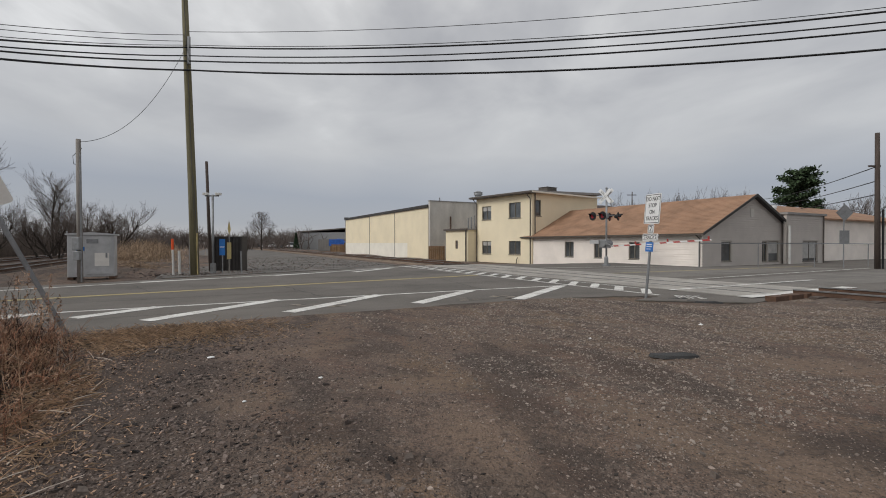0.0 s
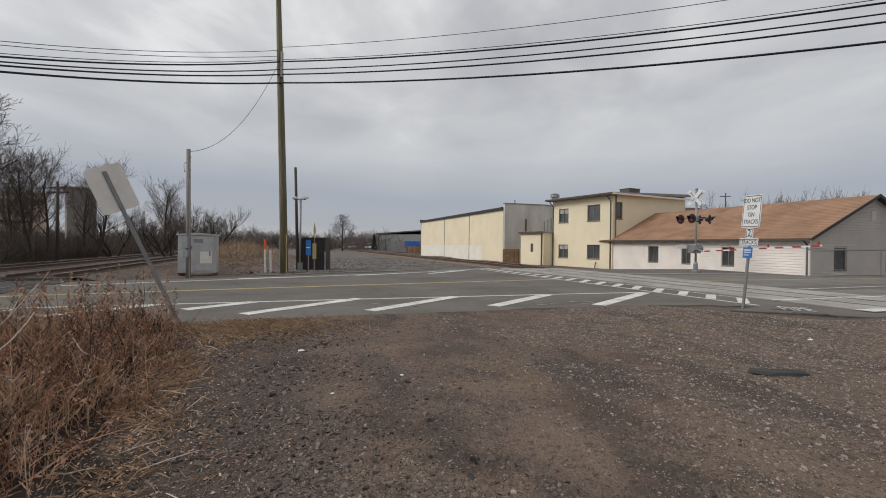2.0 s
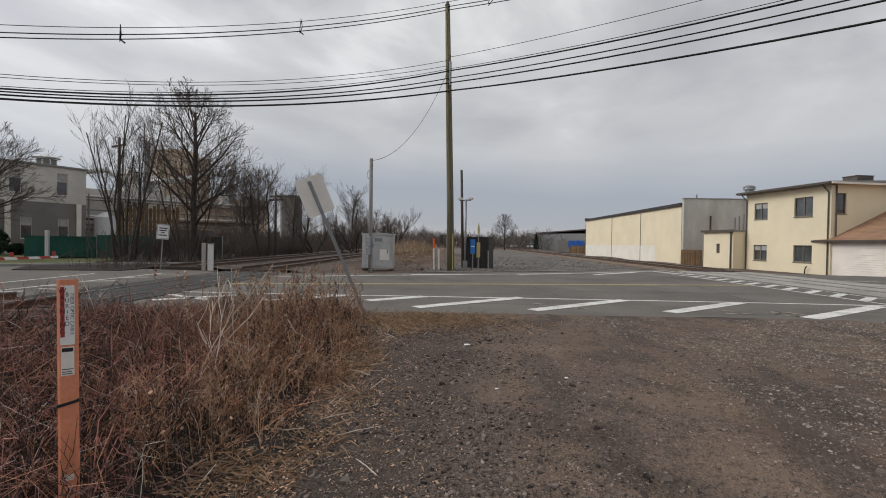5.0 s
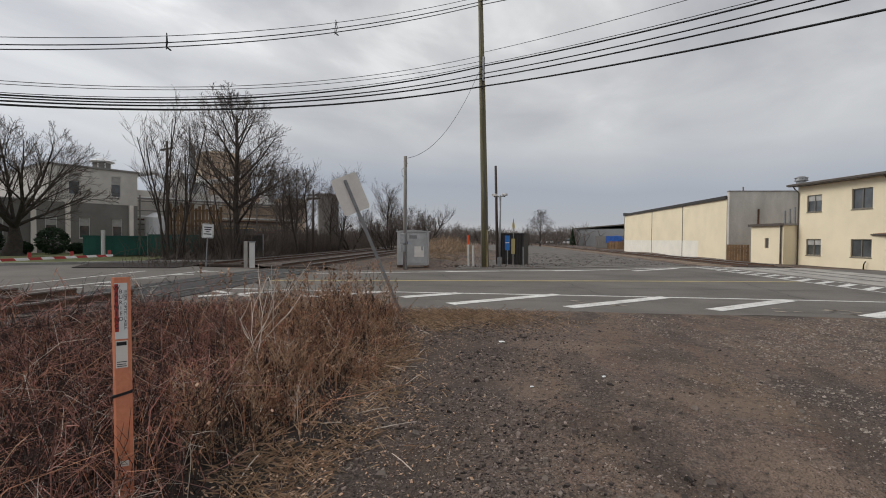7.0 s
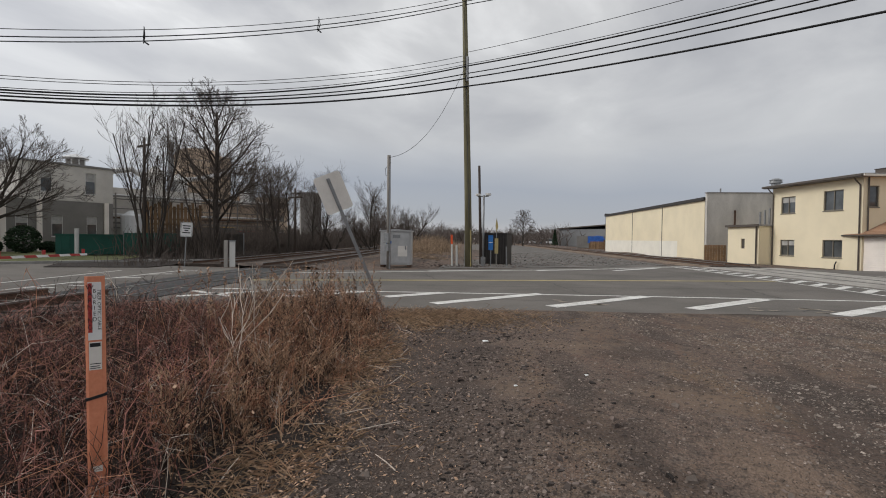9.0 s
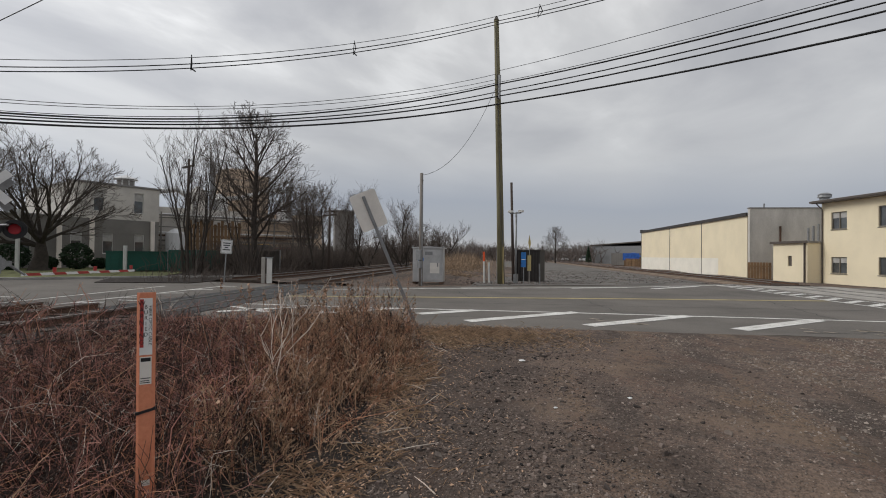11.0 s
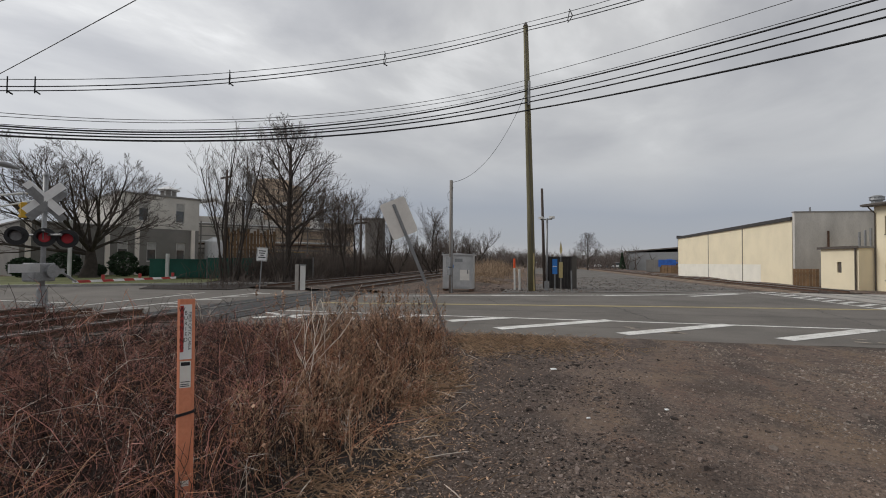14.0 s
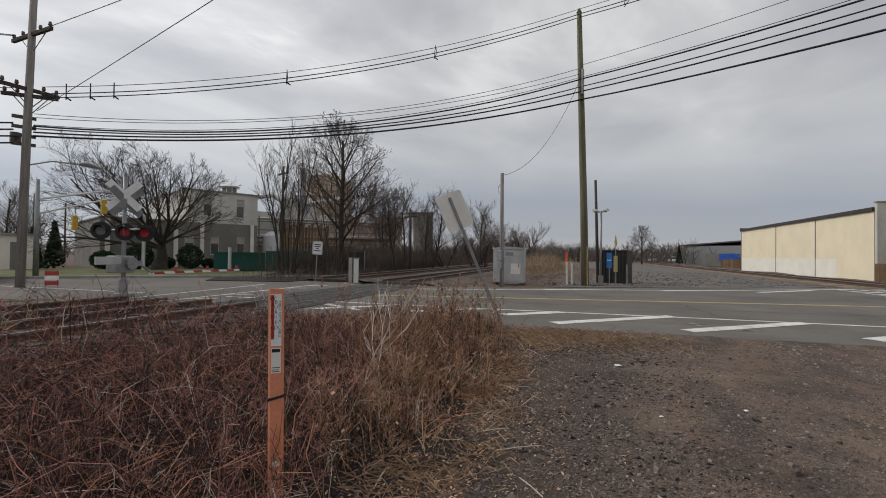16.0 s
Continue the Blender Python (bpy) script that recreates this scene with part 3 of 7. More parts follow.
track("track_left", TRACK_L, 21.5, 420, 0.10, "rusty railway track on brown ballast past the bare trees")
track("track_left_near", TRACK_L, -60, 10.2, 0.10, "rusty railway track on overgrown ballast beside the brambles", M_BALLAST_OLD, M_RAIL_OLD)
track("track_left_second", (-13.9, -12.46), 22.5, 420, 0.10, "second rusty railway track on brown ballast")
track("track_left_second_near", (-12.6, -11.16), -60, 10.0, 0.10, "second rusty railway track on overgrown ballast behind the brambles", M_BALLAST_OLD, M_RAIL_OLD)
track("track_right", TRACK_R, 28, 420, 0.06, "rusty railway track in front of the warehouse", M_BALLAST_TAN)
track("track_right_near", TRACK_R, -40, 6.9, 0.06, "rusty railway track with timber edge by the gravel lot")
for n in TRACK_R + TRACK_L:
    lo, hi = (6.9, 28) if n > 0 else (10.1, 21.6)
    b = Bag().prism([N(n - 0.036, lo), N(n + 0.036, lo), N(n + 0.036, hi), N(n - 0.036, hi)], 0.0, 0.034)
    solo("rail", b, M_RAIL, "steel rail set flush in the level crossing", "rail", kind="structure")
for n0, n1 in ((-10.6, -10.0), (-9.7, -8.55), (-8.25, -7.6)):
    solo("crossing_board", Bag().prism([N(n0, 10.1), N(n1, 10.1), N(n1, 21.3), N(n0, 21.3)], -0.02, 0.018), M_ASPHALT_DARK, "dark rubber crossing board between rails", "crossing board", "boards of the near crossing", kind="structure")
for k in range(6):
    n0 = 13.1 + k * 0.78
    solo("crossing_timber", Bag().box(0, 0, -0.05, 0.62, 0.26, 0.13, pose(*N(n0, 6.45), 0, 0, 28 + random.uniform(-2, 2))), M_RUST, "rusty brown timber at the crossing's edge", "timber", "timbers at the crossing's edge")

# dark patches, pale bands, sprayed mark
part("patch", Bag().prism([N(*p) for p in ((10.2, 8.4), (12.4, 6.6), (13.4, 6.7), (13.3, 8.3), (11.9, 8.75))], -0.02, 0.005), M_ASPHALT, road, "dark asphalt patch")
part("pale_band", stripe(Bag(), [(13.3, 7.35), (19.5, 7.35)], 0.42, 0.028), M_WHITE_LINE, road)
part("pale_band", stripe(Bag(), [(13.3, 9.6), (22, 9.5)], 0.16, 0.026), M_WHITE_LINE, road)
part("edge_line", stripe(Bag(), [(18.2, 12.2), (24, 12.4), (36, 12.6)], 0.12), M_WHITE_LINE, road)
part("edge_line", stripe(Bag(), [(18.4, 22.0), (26, 20.5), (36, 18)], 0.14), M_WHITE_LINE, road)
part("centre_line", stripe(Bag(), [(18.4, 16.5), (36, 15.5)], 0.2), M_YELLOW_LINE, road)
part("wheel_path", Bag().prism([N(*p) for p in ((18.1, 8.2), (30, 7.2), (34, 11.5), (18.1, 11.6))], -0.03, 0.003), M_ASPHALT_OLD, road, "paler worn asphalt")
part("wheel_path", Bag().prism([N(*p) for p in ((18.1, 13.3), (34, 13.2), (34, 17.5), (18.1, 20.5))], -0.03, 0.003), M_ASPHALT_OLD, road, "paler worn asphalt")
part("edge_line", stripe(Bag(), [(-14.1, 11.3), (-14.7, 18.7)], 0.13), M_WHITE_LINE, road)
part("edge_line", stripe(Bag(), [(-36, 13.5), (-15.5, 13.0)], 0.12), M_WHITE_LINE, road)
part("edge_line", stripe(Bag(), [(-7.3, 11.0), (-5.6, 12.5)], 0.3), M_WHITE_LINE, road)
part("edge_line", stripe(Bag(), [(-7.6, 12.2), (-6.0, 11.2)], 0.2), M_WHITE_LINE, road)
letters("sprayed_mark", "PIPE", 1.1, pose(6.8, 12.72, 0.02, 0, 0, -14) @ Matrix.Diagonal((0.36, 1, 0.3, 1)), M_WHITE_LINE, road)
random.seed(21)
for n0, u0, n1, u1, w_ in ((-12.0, 14.2, 11.4, 15.25, 0.035), (-6.0, 17.3, 11.5, 20.3, 0.03), (-3.0, 11.2, 2.5, 11.6, 0.022), (3.1, 12.9, 2.6, 17.4, 0.025), (8.2, 12.8, 9.4, 18.3, 0.025), (-1.2, 16.7, -2.4, 21.0, 0.025), (6.1, 10.3, 11.0, 11.4, 0.02), (13.0, 12.4, 19.0, 12.9, 0.03), (19.0, 10.4, 30.0, 9.2, 0.035), (19.0, 18.6, 30.0, 17.2, 0.035)):
    pts = [(n0 + (n1 - n0) * k / 14 + random.gauss(0, 0.05), u0 + (u1 - u0) * k / 14 + random.gauss(0, 0.05)) for k in range(15)]
    part("crack", stripe(Bag(), pts, w_, 0.0045), M_ASPHALT_DARK, road, "dark tarred crack")
random.seed(9)
for x, y, n in ((1.6, 13.2, 7), (-3.0, 11.1, 8), (1.2, 12.4, 5)):
    b = Bag()
    for k in range(n):
        cx, cy = x + random.uniform(-0.7, 0.7), y + random.uniform(-0.25, 0.25)
        b.add([(cx + math.cos(a) * random.uniform(0.08, 0.22), cy + math.sin(a) * random.uniform(0.04, 0.1), 0.007) for a in np.arange(0, 6.2, 1.05)], [tuple(range(6))])
    solo("dirt_smear", b, M_SCUFF, "tan dirt smeared on the road's shoulder", "dirt", kind="stuff")

sheet("gravel_yard", [(-1.6, 23.2), (4.0, 25.4), (10.2, 28.2), (12.4, 30.0), (12.4, 140), (2.0, 140), (-1.2, 60), (-1.5, 30)], -0.004, M_YARD, "grey crushed gravel yard between the two tracks", "gravel yard")

# ---------------------------------------------------------------- building kit


def wall(bag, m, length, tall, thick, holes=(), z0=0.0):
    """A wall x 0..length, z z0..tall, outer face at y = 0, with holes (x0, z0, x1, z1) through it."""
    xs = sorted({0.0, length, *[h[0] for h in holes], *[h[2] for h in holes]})
    zs = sorted({z0, tall, *[h[1] for h in holes], *[h[3] for h in holes]})
    nx, nz = len(xs), len(zs)
    verts = [m @ Vector((x, y, z)) for y in (0, thick) for z in zs for x in xs]
    ix = lambda i, j, k: k * nx * nz + j * nx + i

    def full(i, j):
        if not (0 <= i < nx - 1 and 0 <= j < nz - 1):
            return False
        return not any(h[0] <= xs[i] and xs[i + 1] <= h[2] and h[1] <= zs[j] and zs[j + 1] <= h[3] for h in holes)

    faces = []
    for i in range(nx - 1):
        for j in range(nz - 1):
            if not full(i, j):
                continue
            a, b, c, d = (i, j), (i + 1, j), (i + 1, j + 1), (i, j + 1)
            faces.append((ix(*a, 0), ix(*b, 0), ix(*c, 0), ix(*d, 0)))
            faces.append((ix(*d, 1), ix(*c, 1), ix(*b, 1), ix(*a, 1)))
            for p, q, ni, nj in ((a, b, i, j - 1), (b, c, i + 1, j), (c, d, i, j + 1), (d, a, i - 1, j)):
                if not full(ni, nj):
                    faces.append((ix(*q, 0), ix(*p, 0), ix(*p, 1), ix(*q, 1)))
    used = sorted({v for f in faces for v in f})
    at = {v: k for k, v in enumerate(used)}
    return bag.add([verts[v] for v in used], [tuple(at[v] for v in f) for f in faces])


def window(parent, m, x0, z0, x1, z1, frame_mat=None, panes=2, blind=0.0, sill=True):
    fm = frame_mat or M_WINFRAME
    f = Bag()
    t = 0.05
    f.box(x0, 0.05, z0, x0 + t, 0.14, z1, m).box(x1 - t, 0.05, z0, x1, 0.14, z1, m).box(x0 + t, 0.05, z1 - t, x1 - t, 0.14, z1, m).box(x0 + t, 0.05, z0, x1 - t, 0.14, z0 + t, m)
    for k in range(1, panes):
        xm = x0 + (x1 - x0) * k / panes
        f.box(xm - 0.03, 0.055, z0 + t, xm + 0.03, 0.135, z1 - t, m)
    win = part("window", f, fm, parent)
    for k in range(panes):
        a, b = x0 + (x1 - x0) * k / panes, x0 + (x1 - x0) * (k + 1) / panes
        part("pane", Bag().box(a + 0.02, 0.1, z0 + 0.03, b - 0.02, 0.112, z1 - 0.03, m), M_GLASS, win, "dark glass")
    if blind:
        part("blind", Bag().box(x0 + 0.05, 0.085, z1 - (z1 - z0) * blind, x1 - 0.05, 0.095, z1 - 0.05, m), M_BLIND, win, "half-drawn pale blind")
    if sill:
        part("sill", Bag().box(x0 - 0.03, -0.035, z0 - 0.05, x1 + 0.03, 0.06, z0 - 0.003, m), fm, win)
    return win


def siding(bag, m, length, zlo, zhi_at, holes=(), course=0.16, proud=0.045):
    """Lapped boards over a wall, cut round its holes and under a sloping top."""
    z = zlo
    while True:
        segs = [(0.0, length)]
        for h in holes:
            if h[1] < z + course and z < h[3]:
                segs = [s for a, b in segs for s in ((a, min(b, h[0])), (max(a, h[2]), b)) if s[1] - s[0] > 0.02]
        out = False
        for a, b in segs:
            # trim the board to the part of the wall that reaches this high
            k = 24
            xs = [a + (b - a) * i / k for i in range(k + 1)]
            ok = [x for x in xs if zhi_at(x) >= z + course * 0.6]
            if len(ok) < 2:
                continue
            out = True
            p, q = ok[0], ok[-1]
            v = [m @ Vector(c) for c in ((p, -proud, z), (q, -proud, z), (q, -0.003, z + course), (p, -0.003, z + course), (p, 0, z), (q, 0, z))]
            bag.add(v, [(0, 1, 2, 3), (4, 5, 1, 0)])
        z += course
        if not out and z > zlo + 1.0:
            break
        if z > 9:
            break
    return bag


# ---------------------------------------------------------------- two-storey office
FAR = 1.3
office = thing("office_building", "two-storey cream rendered office building with flat roof", "building", at=(6.57, 34.2, 0), rz=36.8, far=FAR)
LEN, DEEP, TALL = 6.24, 8.0, 5.2
F = pose(0, LEN, 0, 0, 0, -90)
S = pose(0, 0, 0)
hf = [(0.72, 0.65, 1.83, 1.69), (3.84, 0.65, 5.1, 1.69), (0.72, 3.45, 1.83, 4.55), (3.84, 3.45, 5.1, 4.65)]
hs = [(0.35, 3.55, 1.0, 4.75)]
part("front_wall", wall(Bag(), F, LEN, TALL, 0.25, hf, -0.6), M_CREAM, office)
part("side_wall", wall(Bag(), pose(0.25, 0, 0), DEEP - 0.25, TALL + 0.25, 0.25, [(h[0] - 0.25, h[1], h[2] - 0.25, h[3]) for h in hs], -0.6), M_CREAM, office)
part("back_wall", Bag().box(DEEP - 0.25, 0.25, -0.6, DEEP, LEN, TALL + 0.25), M_CREAM, office)
part("far_wall", Bag().box(0.25, LEN - 0.25, -0.6, DEEP - 0.25, LEN, TALL + 0.2), M_CREAM, office)
part("dark_interior", Bag().box(0.6, 0.6, -0.5, DEEP - 0.4, LEN - 0.4, TALL - 0.2), M_BLACK, office, "dark unlit rooms")
for i, h in enumerate(hf):
    window(office, F, *h, blind=0.0 if i % 2 else 0.35)
window(office, S, *hs[0], panes=1)
rf = Bag().add([(-0.45, -0.35, TALL), (DEEP + 0.2, -0.35, TALL + 0.32), (DEEP + 0.2, LEN + 0.35, TALL + 0.32), (-0.45, LEN + 0.35, TALL), (-0.45, -0.35, TALL + 0.18), (DEEP + 0.2, -0.35, TALL + 0.5), (DEEP + 0.2, LEN + 0.35, TALL + 0.5), (-0.45, LEN + 0.35, TALL + 0.18)], [(3, 2, 1, 0), (4, 5, 6, 7), (0, 1, 5, 4), (1, 2, 6, 5), (2, 3, 7, 6), (3, 0, 4, 7)])
part("roof", rf, M_ROOF_GREY, office, "shallow grey roof with a metal edge")
part("gutter", Bag().box(-0.56, -0.36, TALL + 0.03, -0.452, LEN + 0.36, TALL + 0.15), M_FRAME, office, "bronze gutter")
part("roof_trim", Bag().box(-0.4, -0.42, TALL + 0.03, DEEP + 0.2, -0.352, TALL + 0.14), M_CREAM_PALE, office)
for y in (0.12, LEN - 0.1):
    part("downpipe", Bag().tube([(-0.5, y, TALL + 0.05), (-0.35, y, TALL - 0.15), (-0.06, y, TALL - 0.4), (-0.06, y, -0.2)], 0.038, 8), M_FRAME, office, "dark bronze downpipe")
part("corner_downpipe", Bag().tube([(0.28, -0.06, TALL), (0.28, -0.06, -0.2)], 0.038, 8), M_FRAME, office, "dark bronze downpipe")
part("standpipe", Bag().tube([(-0.15, 1.45, -0.1), (-0.15, 1.42, 0.25), (-0.15, 1.32, 0.42)], 0.035, 6), M_BLACK, office, "small black standpipe")


def roof_unit(name, at, rz, sx, sy, sz, label, material):
    t = thing(name, label, "roof unit", at=at, rz=rz)
    part("casing", Bag().box(-sx / 2, -sy / 2, 0, sx / 2, sy / 2, sz), material, t, bevel=0.02)
    for k in range(4):
        part("louvre", Bag().box(-sx / 2 + 0.1, -sy / 2 - 0.03, 0.12 + k * (sz - 0.2) / 4, sx / 2 - 0.1, -sy / 2 - 0.004, 0.2 + k * (sz - 0.2) / 4), M_FRAME, t)
    part("lid", Bag().box(-sx / 2 - 0.04, -sy / 2 - 0.04, sz, sx / 2 + 0.04, sy / 2 + 0.04, sz + 0.05), material, t)
    return t


roof_unit("rooftop_cooler", tuple(office.matrix_world @ Vector((3.6, 1.6, TALL + 0.32))), 36.8, 1.5, 1.2, 0.62, "dark box-shaped cooling unit on the flat roof", M_FRAME)
vent = thing("roof_vent", "squat grey drum vent on the roof's corner", "vent", at=tuple(office.matrix_world @ Vector((0.1, LEN - 0.1, TALL + 0.16))))
part("drum", Bag().tube([(0, 0, 0), (0, 0, 0.28), (0, 0, 0.3), (0, 0, 0.55)], [0.36, 0.36, 0.5, 0.46], 14), M_GALV, vent, smooth=False)
part("cap", Bag().tube([(0, 0, 0.55), (0, 0, 0.7)], [0.52, 0.25], 14), M_GALV, vent)

# ---------------------------------------------------------------- low annex and brown gate
annex = thing("annex_building", "small cream flat-roofed annex with a dark hatch", "building", at=(2.05, 38.6, 0), rz=36.8, far=FAR)
part("front_wall", wall(Bag(), pose(0, 3.0, 0, 0, 0, -90), 3.0, 2.62, 0.2, [(1.35, 1.05, 1.7, 1.75)], -0.6), M_CREAM, annex)
part("side_wall", Bag().box(0.2, 0, -0.6, 5, 0.2, 2.62).box(0.2, 2.8, -0.6, 5, 3.0, 2.62), M_CREAM, annex)
part("hatch", Bag().box(0.08, 1.28, 1.02, 0.14, 1.66, 1.78), M_FRAME, annex, "dark hatch")
part("roof", Bag().box(-0.12, -0.1, 2.62, 5, 3.12, 2.74), M_ROOF_GREY, annex)
part("trim", Bag().box(-0.17, -0.14, 2.6, -0.122, 3.14, 2.76), M_FRAME, annex)
for k in range(3):
    part("vent_pipe", Bag().tube([(1.2, 0.5 + k * 0.42, 2.74), (1.2, 0.5 + k * 0.42, 3.9 - 0.1 * k)], 0.065, 8), M_GALV, annex, "thin grey vent pipe")
part("downpipe", Bag().tube([(-0.08, 0.15, 2.6), (-0.08, 0.15, -0.1)], 0.05, 8), M_FRAME, annex)
gate = thing("wooden_gate", "brown board gate between the warehouse and the annex", "gate", at=(-1.35, 43.4, 0), rz=0, far=FAR)
for k in range(8):
    part("board", Bag().box(k * 0.19, 0, -0.3, k * 0.19 + 0.18, 0.03, 1.25), M_WOODFENCE, gate)
part("rail", Bag().box(0, 0.032, 0.9, 1.52, 0.07, 1.0), M_WOODFENCE, gate)

# ---------------------------------------------------------------- long warehouse
wh = thing("warehouse", "long cream panelled warehouse with a dark roof edge", "warehouse", at=tuple(N(19.45, 39.5)), rz=28, far=FAR)
edges = [0, 8.5, 17.0, 27.8]
for i, (a, b) in enumerate(zip(edges, edges[1:])):
    part("wall_panel", Bag().box(0, a + 0.08, -0.6, 0.3, b - 0.08, 5.0), M_CREAM, wh)
    part("joint", Bag().box(-0.012, b - 0.07, -0.6, 0.3, b + 0.07, 4.9), M_FRAME, wh, "dark panel joint")
part("painted_out_band", Bag().box(-0.008, 5.0, -0.3, -0.003, 27.7, 1.55), M_CREAM_PALE, wh, "paler patch of overpainted wall")
part("side_wall", Bag().box(0, -0.3, -0.6, 12, 0.0, 5.5), M_BLOCK, wh, "grey stained block wall")
part("back_wall", Bag().box(11.7, 0.02, -0.6, 12, 27.8, 5.0).box(0.3, 27.5, -0.6, 11.7, 27.8, 5.0), M_BLOCK, wh)
part("roof", Bag().box(0.02, 0.02, 5.0, 12, 27.9, 5.12), M_ROOF_GREY, wh)
part("roof_edge", Bag().box(-0.14, 0.02, 4.93, 0.0, 27.95, 5.2), M_ROOFEDGE, wh, "dark roof edge")
part("roof_edge", Bag().box(-0.14, 27.8, 5.0, 5, 27.98, 5.35), M_ROOFEDGE, wh)
part("coping", Bag().box(-0.05, -0.35, 5.5, 12, 0.05, 5.58), M_ROOF_GREY, wh)
part("downpipe", Bag().tube([(2.2, -0.36, 4.1), (2.2, -0.36, 0)], 0.07, 8), M_RUST, wh, "rusty downpipe")
part("vent_stack", Bag().tube([(1.4, 0.4, 5.1), (1.4, 0.4, 5.95)], 0.06, 8), M_GALV, wh)

# ---------------------------------------------------------------- long white house
house = thing("long_house", "long white-sided house with a brown shingle gable roof", "house", at=(16.6, 29.7, 0), rz=28)
HL, HW, EAVE, APEX = 18.0, 11.2, 2.25, 4.82
HF = pose(0, HL, 0, 0, 0, -90)
hole_f = [(12.33, 0.33, 13.3, 1.6), (8.9, 0.33, 9.75, 1.6), (5.5, 0.33, 6.6, 1.65)]
part("front_wall", wall(Bag(), HF, HL, EAVE, 0.2, hole_f, -0.6), M_SIDING, house)
part("siding", siding(Bag(), HF, HL, -0.5, lambda x: EAVE, hole_f), M_SIDING, house, "white lapped siding")
for h in hole_f:
    window(house, HF, *h, panes=2 if h[2] - h[0] > 0.8 else 1)
hole_g = [(2.06, 0.3, 3.2, 1.62), (6.88, 0.2, 7.6, 1.65), (7.7, 0.2, 9.1, 1.65)]
gz = lambda x: EAVE + (APEX - EAVE) * (1 - abs(x - HW / 2) / (HW / 2))
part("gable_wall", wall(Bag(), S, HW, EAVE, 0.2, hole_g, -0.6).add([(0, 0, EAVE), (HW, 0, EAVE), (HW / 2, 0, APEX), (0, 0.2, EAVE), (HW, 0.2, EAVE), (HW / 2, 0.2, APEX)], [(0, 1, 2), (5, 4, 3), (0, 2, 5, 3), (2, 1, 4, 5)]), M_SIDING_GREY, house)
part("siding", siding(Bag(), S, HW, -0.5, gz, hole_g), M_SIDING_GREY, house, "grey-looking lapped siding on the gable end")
for i, h in enumerate(hole_g):
    window(house, S, *h, panes=1 + i % 2, blind=0.6 if i == 2 else 0)
part("gable_vent", Bag().box(HW / 2 - 0.22, -0.05, APEX - 1.5, HW / 2 + 0.22, -0.025, APEX - 0.9), M_BLOCK, house, "small louvred gable vent")
part("back_wall", Bag().box(HW - 0.2, 0.2, -0.6, HW, HL, EAVE).box(0.2, HL - 0.2, -0.6, HW - 0.2, HL, EAVE), M_SIDING, house)
part("dark_interior", Bag().box(0.5, 0.5, -0.5, HW - 0.5, HL - 0.5, EAVE - 0.1), M_BLACK, house, "dark unlit rooms")
ov = 0.4
for sgn in (0, 1):
    x0, x1 = (-ov, HW / 2) if sgn == 0 else (HW + ov, HW / 2)
    slope = (APEX - EAVE) / (HW / 2)
    zlow = EAVE - slope * ov
    rows = 26
    for k in range(rows):
        a, b = k / rows, (k + 1) / rows
        xa, xb = x0 + (x1 - x0) * a, x0 + (x1 - x0) * b
        za, zb = zlow + (APEX - zlow) * a, zlow + (APEX - zlow) * b
        bag = Bag().add([(xa, -0.35, za + 0.10), (xa, HL + 0.3, za + 0.10), (xb, HL + 0.3, zb + 0.085), (xb, -0.35, zb + 0.085), (xa, -0.35, za + 0.08), (xa, HL + 0.3, za + 0.08)], [(0, 1, 2, 3) if sgn else (3, 2, 1, 0), (4, 5, 1, 0)])
        part("shingle_course", bag, M_SHINGLE, house)
    part("roof_underside", Bag().add([(x0, -0.35, zlow), (x0, HL + 0.3, zlow), (x1, HL + 0.3, APEX), (x1, -0.35, APEX), (x0, -0.35, zlow + 0.08), (x0, HL + 0.3, zlow + 0.08), (x1, HL + 0.3, APEX + 0.08), (x1, -0.35, APEX + 0.08)], [(0, 1, 2, 3), (7, 6, 5, 4), (0, 3, 7, 4), (1, 0, 4, 5), (2, 1, 5, 6)]), M_ROOFEDGE, house)
    part("bargeboard", Bag().add([(x0, -0.4, zlow - 0.06), (x1, -0.4, APEX - 0.06), (x1, -0.4, APEX + 0.12), (x0, -0.4, zlow + 0.12), (x0, -0.352, zlow - 0.06), (x1, -0.352, APEX - 0.06), (x1, -0.352, APEX + 0.12), (x0, -0.352, zlow + 0.12)], [(0, 1, 2, 3), (7, 6, 5, 4), (0, 4, 5, 1), (3, 2, 6, 7), (0, 3, 7, 4)]), M_ROOFEDGE, house, "dark bargeboard")
part("gutter", Bag().box(-0.5, -0.3, EAVE - 0.22, -0.41, HL + 0.3, EAVE - 0.12), M_FRAME, house)
part("downpipe", Bag().tube([(-0.45, 0.1, EAVE - 0.2), (-0.07, 0.1, EAVE - 0.45), (-0.07, 0.1, -0.3)], 0.045, 8), M_FRAME, house)
part("corner_board", Bag().box(-0.03, -0.03, -0.6, 0.1, -0.001, EAVE), M_SIDING, house)

# flat-roofed wing, and the white building past it
wing = thing("house_wing", "grey-sided flat-roofed wing with white trim", "building", at=tuple(Vector((16.6, 29.7, 0)) + N(9.3, -0.42)), rz=28)
part("front_wall", wall(Bag(), S, 5.4, 3.62, 0.2, [(2.2, 0.15, 4.45, 1.65)], -0.9), M_SIDING_GREY, wing)
part("siding", siding(Bag(), S, 5.4, -0.8, lambda x: 3.6, [(2.2, 0.15, 4.45, 1.65)]), M_SIDING_GREY, wing)
window(wing, S, 2.2, 0.15, 4.45, 1.65, M_FRAME, 2, 0.85)
part("side_wall", Bag().box(5.2, 0.21, -0.9, 5.4, 9, 3.62), M_SIDING_GREY, wing)
